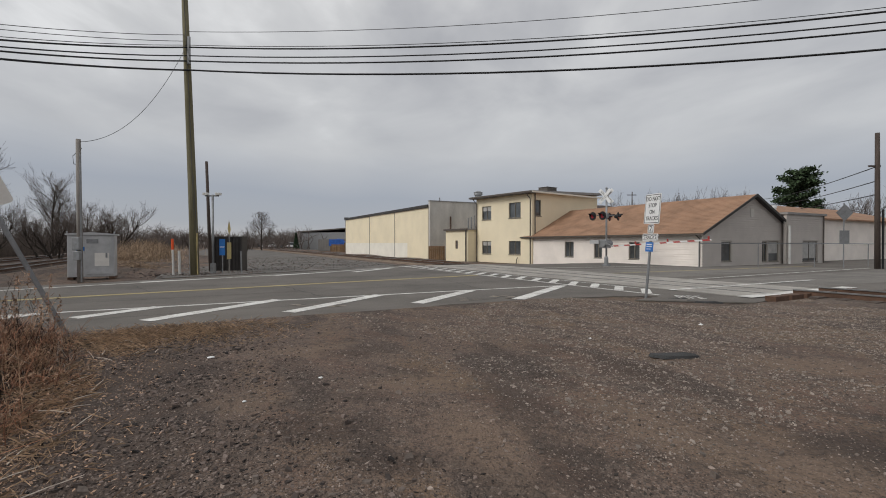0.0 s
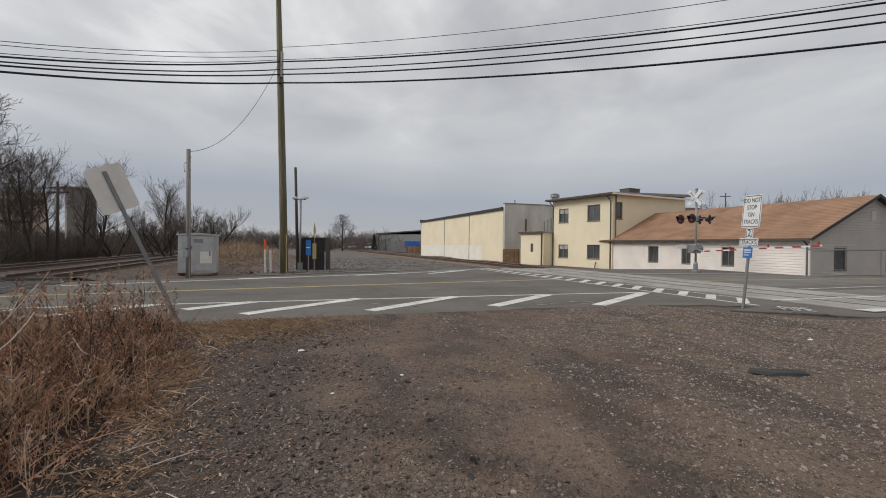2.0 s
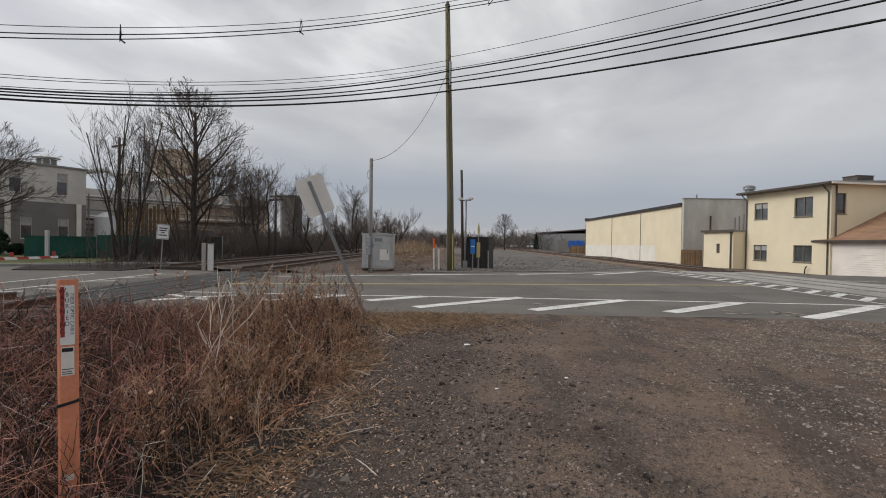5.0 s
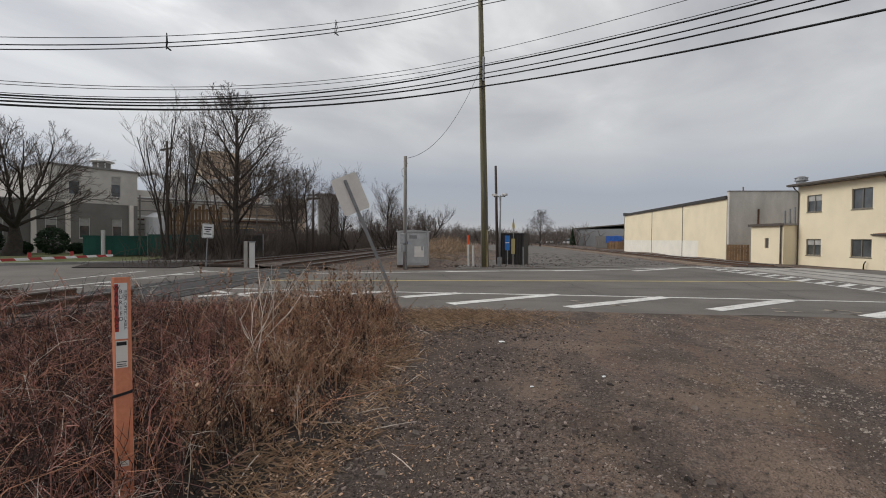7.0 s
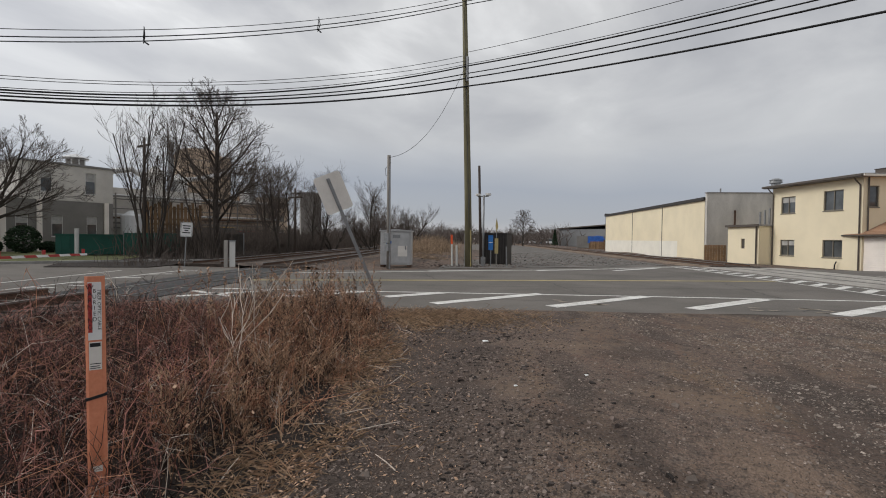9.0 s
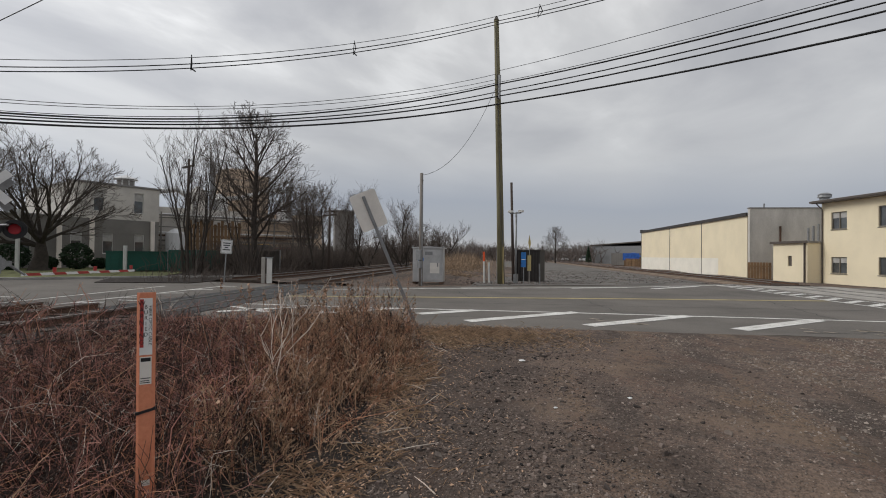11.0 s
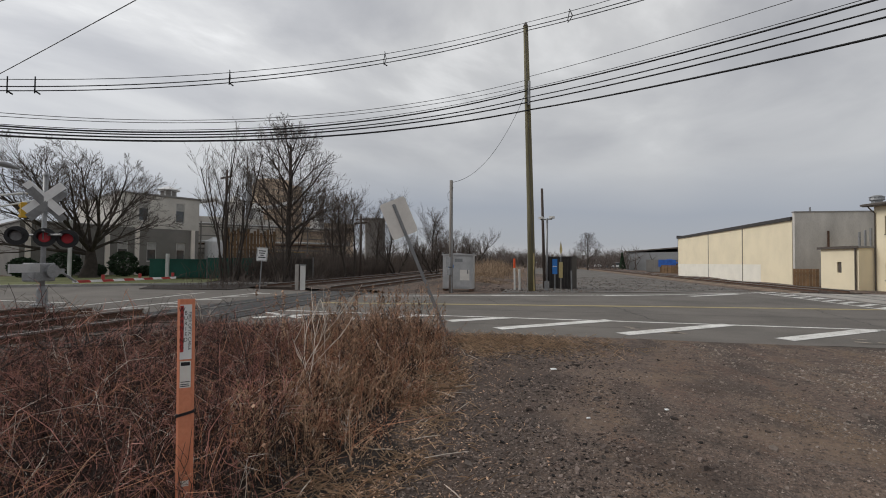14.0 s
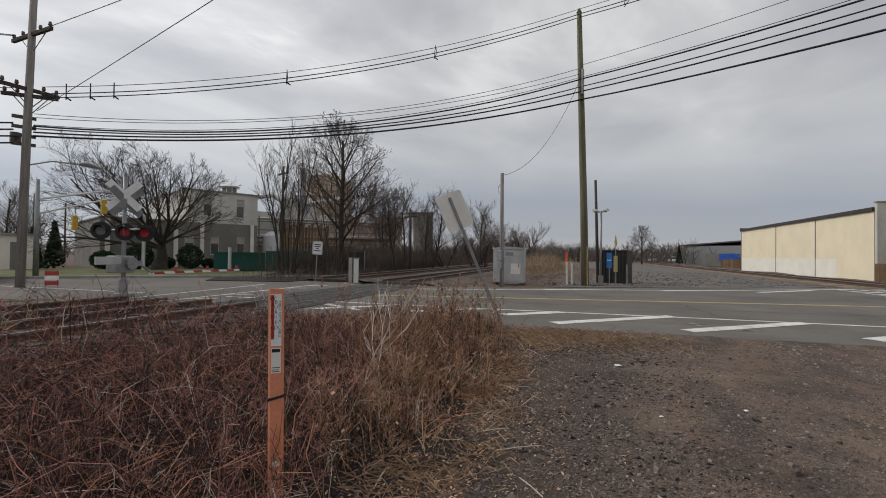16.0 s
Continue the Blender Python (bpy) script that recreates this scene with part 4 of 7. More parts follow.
part("back_wall", Bag().box(2.2, 8.8, 2.0, 5.19, 9, 3.62), M_SIDING_GREY, wing)
part("roof", Bag().box(-0.1, -0.15, 3.62, 5.6, 9, 3.78), M_ROOF_GREY, wing, "pale grey flat roof")
part("downpipe", Bag().tube([(5.2, -0.1, 3.6), (5.2, -0.1, -0.6)], 0.05, 8), M_FRAME, wing)
part("flue", Bag().tube([(2.4, 2.0, 3.7), (2.4, 2.0, 4.3), (2.4, 2.0, 4.32), (2.4, 2.0, 4.5)], [0.12, 0.12, 0.18, 0.16], 10), M_PIPE, wing, "white roof flue")
part("white_pipe", Bag().tube([(0.12, -0.14, 2.8), (0.12, -0.14, -0.5)], 0.09, 8), M_FRAME_W, wing, "white vertical pipe")

shed = thing("white_building", "white-sided building with a low brown roof", "building", at=tuple(Vector((16.6, 29.7, 0)) + N(14.75, 1.2)), rz=28)
part("front_wall", Bag().box(0, 0, -0.9, 22, 0.2, 3.55), M_SIDING, shed)
part("siding", siding(Bag(), S, 22, -0.9, lambda x: 3.5), M_SIDING, shed, "white lapped siding")
part("side_wall", Bag().box(0, 0.202, -0.9, 0.2, 10, 3.5), M_SIDING, shed)
part("side_wall", Bag().box(21.8, 0.202, -0.9, 22, 10, 3.5), M_SIDING, shed)
part("roof", Bag().add([(-0.3, -0.4, 3.5), (22.3, -0.4, 3.5), (22.3, 6, 5.2), (-0.3, 6, 5.2), (22.3, 11, 3.6), (-0.3, 11, 3.6), (-0.3, -0.4, 3.62), (22.3, -0.4, 3.62), (22.3, 6, 5.32), (-0.3, 6, 5.32), (22.3, 11, 3.72), (-0.3, 11, 3.72)], [(3, 2, 1, 0), (5, 4, 2, 3), (6, 7, 8, 9), (9, 8, 10, 11), (0, 1, 7, 6), (5, 3, 9, 11), (3, 0, 6, 9)]), M_SHINGLE, shed, "brown shingle roof")

far_roof = thing("brown_roofed_house", "distant house with a dark brown roof behind the long house", "house", at=(19.5, 60, 0), rz=20)
part("wall", Bag().box(-4, 0, -0.5, 6, 9, 4.6), M_SIDING, far_roof)
part("roof", Bag().add([(-4.3, -0.3, 4.6), (6.3, -0.3, 4.6), (6.3, 9.3, 4.6), (-4.3, 9.3, 4.6), (-4.3, 4.5, 6.9), (6.3, 4.5, 6.9)], [(0, 1, 5, 4), (2, 3, 4, 5), (3, 0, 4), (1, 2, 5), (3, 2, 1, 0)]), M_POLE_D, far_roof)
rail = thing("pipe_railing", "thin grey pipe railing along the house's gable", "railing")
part("top_rail", Bag().tube([(15.6, 28.2, 1.5), (22, 29.4, 1.5), (32, 31.0, 1.45)], 0.035, 6), M_GALV, rail)
for k in range(0, 9, 2):
    part("post", Bag().tube([(15.6 + k * 2.05, 28.2 + k * 0.36, -0.5), (15.6 + k * 2.05, 28.2 + k * 0.36, 1.49)], 0.025, 6), M_GALV, rail)

# ---------------------------------------------------------------- poles and wires


def sag_line(a, b, sag, k=28):
    a, b = Vector(a), Vector(b)
    return [a.lerp(b, i / k) - Vector((0, 0, 4 * sag * (i / k) * (1 - i / k))) for i in range(k + 1)]


def cable(name, a, b, sag, r, material=None, label="black overhead cable between utility poles", group="overhead cables"):
    return solo(name, Bag().tube(sag_line(a, b, sag), r, 5), material or M_WIRE, label, "cable", group)


P1, P2, P3 = Vector((-12.0, 22.3, 0)), Vector((-25.5, 1.2, 0)), Vector((44, 9.5, 0))
pole1 = thing("utility_pole", "tall greenish treated-wood utility pole, slightly leaning", "utility pole", at=tuple(P1), group="utility poles")
part("shaft", Bag().tube([(0.05, 0, -0.3), (-0.06, 0, 4), (-0.2, -0.05, 9), (-0.33, -0.15, 14.45)], [0.2, 0.185, 0.165, 0.125], 12), M_POLE_G, pole1, smooth=True)
part("pole_cap", Bag().tube([(-0.33, -0.15, 14.4), (-0.33, -0.15, 14.62)], [0.15, 0.05], 8), M_FRAME, pole1)
part("riser_guard", Bag().tube([(0.22, -0.1, 0), (0.2, -0.1, 2.0)], 0.03, 8), M_FLAG, pole1, "yellow plastic guy-wire guard")
part("bracket", Bag().box(-0.1, -0.3, 10.0, 0.0, -0.18, 11.3), M_GALV, pole1)
part("ground_wire", Bag().tube([(0.16, -0.12, 0), (-0.1, -0.2, 9), (-0.3, -0.28, 14)], 0.012, 4), M_WIRE_G, pole1)
solo("guy_wire", Bag().tube([P1 + Vector((0.28, -0.12, 0.2)), P1 + Vector((-0.28, -0.1, 11.4))], 0.012, 4), M_WIRE_G, "thin grey guy wire down to a yellow guard", "guy wire")

pole2 = thing("utility_pole", "weathered grey wooden utility pole with crossarms", "utility pole", at=tuple(P2), group="utility poles")
part("shaft", Bag().tube([(0, 0, -0.3), (0.05, 0.1, 6), (0.1, 0.25, 13.2)], [0.165, 0.145, 0.115], 12), M_POLE_W, pole2, smooth=True)


def crossarm(parent, z, half, rz, tilt=0.0):
    m = pose(0.08, 0.18, z, 0, tilt, rz)
    arm = part("crossarm", Bag().box(-half, -0.06, -0.07, half, 0.06, 0.07, m), M_POLE_D, parent, "dark wooden crossarm")
    for x in (-half + 0.1, -half * 0.45, half * 0.45, half - 0.1):
        part("insulator", Bag().tube([m @ Vector((x, 0, 0.07)), m @ Vector((x, 0, 0.14)), m @ Vector((x, 0, 0.26))], [0.03, 0.07, 0.05], 8), M_FRAME, arm)
    part("brace", Bag().tube([m @ Vector((-half * 0.6, 0.07, -0.05)), (0.08, 0.2, z - 0.75)], 0.02, 4).tube([m @ Vector((half * 0.6, 0.07, -0.05)), (0.08, 0.2, z - 0.75)], 0.02, 4), M_GALV, arm)
    return arm


crossarm(pole2, 10.25, 1.45, 20)
crossarm(pole2, 8.0, 1.0, 110)
crossarm(pole2, 7.75, 0.9, 70)
part("lamp_arm", Bag().tube([(0.1, 0.2, 4.95), (0.1, 0.9, 5.2), (0.1, 1.9, 5.2)], 0.03, 6), M_GALV, pole2)
part("lamp_head", Bag().tube([(0.1, 1.8, 5.22), (0.1, 2.1, 5.24), (0.1, 2.6, 5.12)], [0.06, 0.13, 0.05], 8), M_GALV, pole2, "grey street-lamp head")
for k, z in enumerate((6.9, 6.5, 6.15, 5.8)):
    part("cable_clamp", Bag().box(-0.25, -0.35, z - 0.06, -0.1, 0.4, z + 0.06), M_FRAME, pole2)
part("transformer_can", Bag().tube([(-0.55, -0.2, 5.9), (-0.55, -0.2, 6.3)], 0.18, 10), M_FRAME, pole2, "small black cable box")

pole_r = thing("utility_pole", "dark creosoted utility pole by the white building", "utility pole", at=(25.66, 27.31, 0), group="utility poles")
part("shaft", Bag().tube([(0, 0, -0.6), (-0.1, 0, 8.0)], [0.155, 0.115], 10), M_POLE_D, pole_r, smooth=True)
part("bracket", Bag().box(-0.6, -0.04, 6.0, 0.1, 0.04, 6.1), M_POLE_D, pole_r)
part("cable_guard", Bag().tube([(0.22, -0.1, -0.3), (0.2, -0.1, 3.5)], 0.06, 6), M_WIRE, pole_r)
for z, dy, sg in ((6.05, 0, 0.6), (5.2, 0.1, 0.7), (4.4, 0.1, 0.7)):
    cable("service_cable", (25.6, 27.3, z), (60, 90, z + 4), sg, 0.03)

# communications bundle, bottom to top, from the crossing pole both ways
for z1, z2, z3, r, sag2, sag3 in ((9.72, 6.15, 10.6, 0.042, 0.9, 2.0), (10.15, 6.3, 11.5, 0.035, 1.0, 2.0), (10.4, 6.45, 11.8, 0.028, 1.08, 2.0), (10.8, 6.55, 12.3, 0.036, 1.18, 2.1), (10.9, 6.6, 12.5, 0.014, 1.15, 2.1)):
    cable("comm_cable", P1 + Vector((-0.12, -0.25, z1)), P2 + Vector((0.1, 0.3, z2)), sag2, r)
    cable("comm_cable", P1 + Vector((-0.12, -0.25, z1)), P3 + Vector((0, 0, z3)), sag3, r)
for z1, z2, s in ((11.45, 7.05, 1.2), (11.15, 6.9, 1.1)):
    cable("drop_wire", P1 + Vector((-0.2, -0.1, z1)), P2 + Vector((0.1, 0.3, z2)), s, 0.014, M_WIRE_G, "thin grey overhead wire between utility poles")
cable("drop_wire", P1 + Vector((-0.2, -0.1, 11.6)), P3 + Vector((0, 0, 13.4)), 2.1, 0.014, M_WIRE_G, "thin grey overhead wire between utility poles")
# spacer cable on top
top1 = P1 + Vector((-0.33, -0.2, 14.3))
lines = []
for dz, dn, r in ((0.28, 0.0, 0.014), (0.0, 0.16, 0.022), (-0.16, -0.1, 0.022)):
    b = P2 + Vector((0.4, 0.5, 7.85 + dz))
    lines.append(sag_line(top1 + Vector((dn, 0, dz)), b, 1.0))
    cable("spacer_cable", top1 + Vector((dn, 0, dz)), b, 1.0, r)
    cable("spacer_cable", top1 + Vector((dn, 0, dz)), P3 + Vector((0, 0, 14.8 + dz)), 3.2, r)
for k in (9, 17, 25, 26, 27):
    t = thing("cable_spacer", "small black spacer holding three overhead cables", "cable spacer", at=tuple(lines[0][k]), group="cable spacers")
    p = [line[k] - lines[0][k] for line in lines]
    part("body", Bag().tube([p[0] + Vector((0, 0, 0.12)), p[1]], 0.022, 4).tube([p[1], p[2] + Vector((0, 0, -0.1))], 0.022, 4).tube([p[0], p[2]], 0.022, 4).tube([p[2], p[2] + Vector((0.1, 0.15, -0.12))], 0.03, 4), M_WIRE, t)
sp = sag_line(top1, P3 + Vector((0, 0, 14.8)), 3.2, 60)[3]
t = thing("cable_spacer", "small black spacer holding three overhead cables", "cable spacer", at=tuple(sp), group="cable spacers")
part("body", Bag().tube([(0, 0, 0.4), (0.16, 0, 0)], 0.022, 4).tube([(0.16, 0, 0), (-0.1, 0, -0.26)], 0.022, 4).tube([(0, 0, 0.3), (-0.1, 0, -0.16)], 0.022, 4), M_WIRE, t)
# wires from the crossarm over the lot
cable("primary_wire", P2 + Vector((1.3, 0.7, 10.4)), (21.4, 16.9, 11.5), 0.5, 0.016, M_WIRE_G, "thin grey overhead wire over the lot")
cable("primary_wire", P2 + Vector((0.1, 0.4, 7.2)), (18.2, 13.9, 14.9), 0.3, 0.014, M_WIRE_G, "thin grey overhead wire over the lot")
for k, z in enumerate((10.4, 10.3, 8.1, 7.9, 6.6, 6.3, 6.0, 5.7)):
    cable("side_cable", P2 + Vector((-0.9 + 0.2 * k, -0.3, z)), (-36 - k * 0.5, -30, z - 0.3 - 0.3 * (k % 3)), 0.8, 0.016 if k < 4 else 0.035)

short = thing("signal_service_pole", "short grey wooden service pole with a meter box", "utility pole", at=(-14.15, 18.04, 0))
part("shaft", Bag().tube([(0, 0, -0.2), (-0.03, 0, 5.55)], [0.105, 0.085], 10), M_POLE_W, short, smooth=True)
part("conduit", Bag().tube([(0.1, -0.06, 0), (0.08, -0.06, 5.0)], 0.03, 6), M_GALV, short)
part("meter_box", Bag().box(-0.14, -0.24, 1.25, 0.14, -0.08, 1.75), M_GALV, short, bevel=0.015)
part("disconnect_box", Bag().box(-0.1, -0.22, 0.85, 0.12, -0.08, 1.2), M_GALV, short, bevel=0.015)
part("wire_loop", Bag().tube([(0.1, 0, 5.2), (-0.25, 0, 4.9), (-0.22, 0, 4.6), (0.05, 0, 4.5)], 0.012, 4), M_WIRE, short)
cable("service_wire", (-14.2, 18.04, 5.45), P1 + Vector((-0.25, -0.1, 10.9)), 1.15, 0.011, M_WIRE_G, "thin service wire up to the tall pole")
thin = thing("thin_pole", "thin dark wooden pole behind the dark cabinet", "pole", at=(-12.75, 25.2, 0))
part("shaft", Bag().tube([(0.1, 0, -0.2), (-0.1, 0, 5.95)], [0.1, 0.075], 8), M_POLE_D, thin, smooth=True)

# ---------------------------------------------------------------- crossing cabinets and posts
cab = thing("signal_cabinet", "large weathered aluminium railway signal cabinet", "cabinet", at=(-14.9, 19.7, 0), rz=28)
part("body", Bag().box(-0.8, -0.4, 0.1, 0.8, 0.4, 1.85), M_ALU, cab, bevel=0.02)
part("roof", Bag().add([(-0.86, -0.46, 1.85), (0.86, -0.46, 1.85), (0.86, 0.46, 1.85), (-0.86, 0.46, 1.85), (-0.86, -0.46, 1.9), (0.86, -0.46, 1.9), (0.86, 0.46, 1.9), (-0.86, 0.46, 1.9), (0, -0.46, 1.97), (0, 0.46, 1.97)], [(3, 2, 1, 0), (0, 1, 5, 8, 4), (2, 3, 7, 9, 6), (4, 8, 9, 7), (8, 5, 6, 9), (1, 2, 6, 5), (3, 0, 4, 7)]), M_ALU, cab)
part("door", Bag().box(-0.2, -0.425, 0.2, 0.72, -0.403, 1.78), M_ALU, cab, "aluminium cabinet door", bevel=0.01)
part("handle", Bag().box(0.5, -0.47, 0.9, 0.56, -0.427, 1.1), M_GALV, cab)
part("vent", Bag().box(-0.15, -0.44, 1.5, 0.25, -0.427, 1.68), M_GALV, cab)
part("blue_notice", Bag().box(-0.5, -0.412, 1.2, -0.22, -0.4025, 1.36), M_BLUE, cab, "small blue notice")
part("tag_patch", Bag().box(0.12, -0.4295, 0.55, 0.62, -0.4265, 1.1), M_SIGN_BACK, cab, "pale smear over old paint")
for x in (-0.7, 0.7):
    part("foot", Bag().box(x - 0.1, -0.38, 0, x + 0.1, 0.38, 0.1), M_RUST, cab)
for x in (-0.8, 0.8):
    part("lifting_eye", Bag().tube([(x, -0.4, 1.9), (x, -0.4, 2.0)], 0.03, 6), M_GALV, cab)

hut = thing("dark_cabinet", "dark brown ribbed equipment enclosure behind the pole", "enclosure", at=(-12.0, 26.1, 0), rz=8)
part("body", Bag().box(-0.75, -0.5, 0, 0.75, 0.6, 1.82), M_DARKHUT, hut)
for k in range(9):
    part("rib", Bag().box(-0.74 + k * 0.175, -0.54, 0.02, -0.66 + k * 0.175, -0.502, 1.8), M_DARKHUT, hut)
part("lid", Bag().box(-0.8, -0.57, 1.82, 0.8, 0.65, 1.88), M_DARKHUT, hut)
cp = thing("camera_post", "pale steel post with two small cameras on a crossbar", "post", at=(-11.58, 23.3, 0))
part("post", Bag().tube([(0, 0, -0.1), (0, 0, 3.95)], 0.055, 10), M_GALV, cp, smooth=True)
part("crossbar", Bag().box(-0.38, -0.03, 3.86, 0.3, 0.03, 3.92), M_GALV, cp)
for x in (-0.32, 0.3):
    part("camera_housing", Bag().box(x - 0.12, -0.16, 3.92, x + 0.12, 0.08, 4.04), M_FRAME_W, cp, bevel=0.01)
part("base_box", Bag().box(-0.1, -0.1, -0.1, 0.1, 0.1, 0.5), M_GALV, cp)
bs = thing("blue_notice_post", "blue notice panel on a thin steel post", "sign", at=(-11.2, 23.5, 0))
part("post", Bag().tube([(0, 0, -0.1), (0, 0, 1.6)], 0.03, 6), M_GALV, bs)
part("panel", Bag().box(-0.14, -0.045, 0.9, 0.15, -0.03, 1.72), M_BLUE, bs)
part("text_bar", Bag().box(-0.11, -0.05, 1.3, 0.12, -0.0462, 1.34), M_SIGN_W, bs)
ys = thing("yellow_marker", "pale yellow delineator on a wooden stake", "marker", at=(-10.95, 23.7, 0), rz=20)
part("stake", Bag().box(-0.035, -0.02, -0.1, 0.035, 0.02, 1.5), M_POLE_W, ys)
part("panel", Bag().box(-0.1, -0.035, 0.7, 0.1, -0.022, 1.55), M_FLAG, ys)
part("diamond", Bag().add([(0, -0.04, 1.9), (0.09, -0.04, 2.2), (0, -0.04, 2.7), (-0.07, -0.04, 2.25), (0, -0.025, 1.9), (0.09, -0.025, 2.2), (0, -0.025, 2.7), (-0.07, -0.025, 2.25)], [(3, 2, 1, 0), (4, 5, 6, 7), (0, 1, 5, 4), (1, 2, 6, 5), (2, 3, 7, 6), (3, 0, 4, 7)]), M_FLAG, ys, "pale yellow flag-shaped plate")
part("rod", Bag().tube([(0, 0, 1.4), (0, 0, 2.6)], 0.02, 5), M_GALV, ys)
for x, y, h, mt, lab in ((-12.75, 22.4, 1.15, M_FRAME_W, "white plastic marker post"), (-12.5, 22.9, 1.8, M_GALV, "thin grey steel marker post"), (-10.45, 24.0, 1.1, M_GALV, "short grey steel bollard post")):
    solo("marker_post", Bag().tube([(x, y, -0.1), (x - 0.03, y, h)], 0.06 if mt is M_FRAME_W else 0.04, 8), mt, lab, "post", "marker posts by the pole")
om = thing("orange_marker", "white post with a bright orange cap", "marker", at=(-13.0, 22.3, 0))
part("post", Bag().tube([(0, 0, -0.1), (-0.03, 0, 1.2)], 0.05, 8), M_FRAME_W, om)
part("cap", Bag().tube([(-0.03, 0, 1.2), (-0.04, 0, 1.72)], 0.06, 8), glow("orange_cap", (0.8, 0.10, 0.02), 0.0), om, "orange cap")

# ---------------------------------------------------------------- signs
sign = thing("crossing_sign", "white DO NOT STOP ON TRACKS sign on a leaning steel post", "road sign", at=(5.53, 12.63, 0))
sign.matrix_world = pose(5.53, 12.63, 0) @ pose(0, 0, 0, 0, 4.6, 0) @ pose(0, 0, 0, 0, 0, -76)
part("post", Bag().box(-0.034, -0.005, -0.3, 0.034, 0.035, 2.8), M_GALV, sign, bevel=0.004)


def plate(parent, x0, z0, x1, z1, name="panel", edge=True, rad=0.04, y=-0.02):
    p = Bag()
    pts = []
    for cx, cz, a0 in ((x1 - rad, z1 - rad, 0), (x0 + rad, z1 - rad, 90), (x0 + rad, z0 + rad, 180), (x1 - rad, z0 + rad, 270)):
        for k in range(4):
            a = radians(a0 + 30 * k)
            pts.append((cx + rad * math.cos(a), cz + rad * math.sin(a)))
    n = len(pts)
    p.add([(x, y, z) for x, z in pts] + [(x, y + 0.012, z) for x, z in pts], [tuple(range(n - 1, -1, -1)), tuple(range(n, 2 * n))] + [(i, (i + 1) % n, n + (i + 1) % n, n + i) for i in range(n)])
    ob = part(name, p, M_SIGN_W, parent)
    if edge:
        b, t = 0.022, 0.014
        yy = y - 0.003
        part("border", Bag().box(x0 + b, yy, z0 + b, x1 - b, yy + 0.002, z0 + b + t).box(x0 + b, yy, z1 - b - t, x1 - b, yy + 0.002, z1 - b).box(x0 + b, yy, z0 + b, x0 + b + t, yy + 0.002, z1 - b).box(x1 - b - t, yy, z0 + b, x1 - b, yy + 0.002, z1 - b), M_BLACK, ob)
    return ob


pl = plate(sign, -0.31, 2.04, 0.31, 2.86)
letters("lettering", "DO NOT\nSTOP\nON\nTRACKS", 0.155, pose(0, -0.023, 2.45, 90, 0, 0) @ Matrix.Diagonal((0.86, 1, 1, 1)), M_BLACK, pl, 1.15)
pl = plate(sign, -0.12, 1.78, 0.12, 2.02)
letters("lettering", "2", 0.22, pose(0, -0.023, 1.9, 90, 0, 0), M_BLACK, pl)
pl = plate(sign, -0.31, 1.57, 0.31, 1.77)
letters("lettering", "TRACKS", 0.15, pose(0, -0.023, 1.67, 90, 0, 0) @ Matrix.Diagonal((0.9, 1, 1, 1)), M_BLACK, pl)
pl = part("blue_notice", Bag().box(-0.15, -0.02, 1.28, 0.15, -0.008, 1.54), M_BLUE, sign, "small blue emergency notice")
part("text_bar", Bag().box(-0.11, -0.023, 1.46, 0.11, -0.0205, 1.49), M_SIGN_W, pl)
part("text_bar", Bag().box(-0.11, -0.023, 1.41, 0.11, -0.0205, 1.43), M_SIGN_W, pl)
part("text_bar", Bag().box(-0.11, -0.023, 1.34, 0.06, -0.0205, 1.36), M_SIGN_W, pl)

lean = thing("leaning_sign", "tilted road sign seen from its bare grey back", "road sign", at=(-6.05, 7.55, 0))
# the post leans towards the lot's left and carries a blank back
lean.matrix_world = Matrix.Translation((-6.1, 7.5, 0)) @ pose(0, 0, 0, 0, 0, 44) @ pose(0, 0, 0, 0, -22.9, 0)
part("post", Bag().box(-0.02, -0.05, -0.3, 0.02, -0.02, 2.9).box(-0.034, -0.02, -0.3, 0.034, -0.012, 2.9), M_GALV, lean, "bent U-channel steel post")
pb = plate(lean, -0.28, 2.21, 0.27, 2.99, edge=False, rad=0.06, y=-0.008)
pb.data.materials.clear()
pb.data.materials.append(M_SIGN_BACK)
pb["label"] = "blank aluminium sign back"
for z in (2.4, 2.8):
    part("bolt", Bag().tube([(0, -0.06, z), (0, -0.045, z)], 0.012, 6), M_GALV, lean)

dia = thing("warning_sign", "diamond-shaped sign seen from its grey back", "road sign", at=(24.76, 28.6, 0))
part("post", Bag().tube([(0, 0, -0.5), (0, 0, 4.0)], 0.035, 6), M_GALV, dia)
part("panel", Bag().box(-0.38, -0.02, -0.38, 0.38, 0, 0.38, pose(0, -0.04, 3.4, 0, 45, 0)), M_GALV, dia)
part("plate", Bag().box(-0.3, -0.06, 1.5, 0.3, -0.04, 2.3), M_GALV, dia)

ns = thing("small_notice_sign", "small white notice sign on a leaning thin post", "road sign", at=(-22.4, 12.65, 0), rz=55)
ns.matrix_world = pose(-22.4, 12.65, 0, 0, 0, 55) @ pose(0, 0, 0, 0, 3, 0)
part("post", Bag().tube([(0, 0, -0.2), (0, 0, 2.1)], 0.03, 6), M_GALV, ns)
np_ = plate(ns, -0.26, 1.45, 0.26, 2.15, y=-0.05)
part("text_bar", Bag().box(-0.17, -0.056, 1.95, 0.17, -0.0535, 2.0), M_BLACK, np_)
part("text_bar", Bag().box(-0.15, -0.056, 1.84, 0.15, -0.0535, 1.89), M_BLACK, np_)
part("text_bar", Bag().box(-0.08, -0.056, 1.73, 0.08, -0.0535, 1.78), M_BLACK, np_)
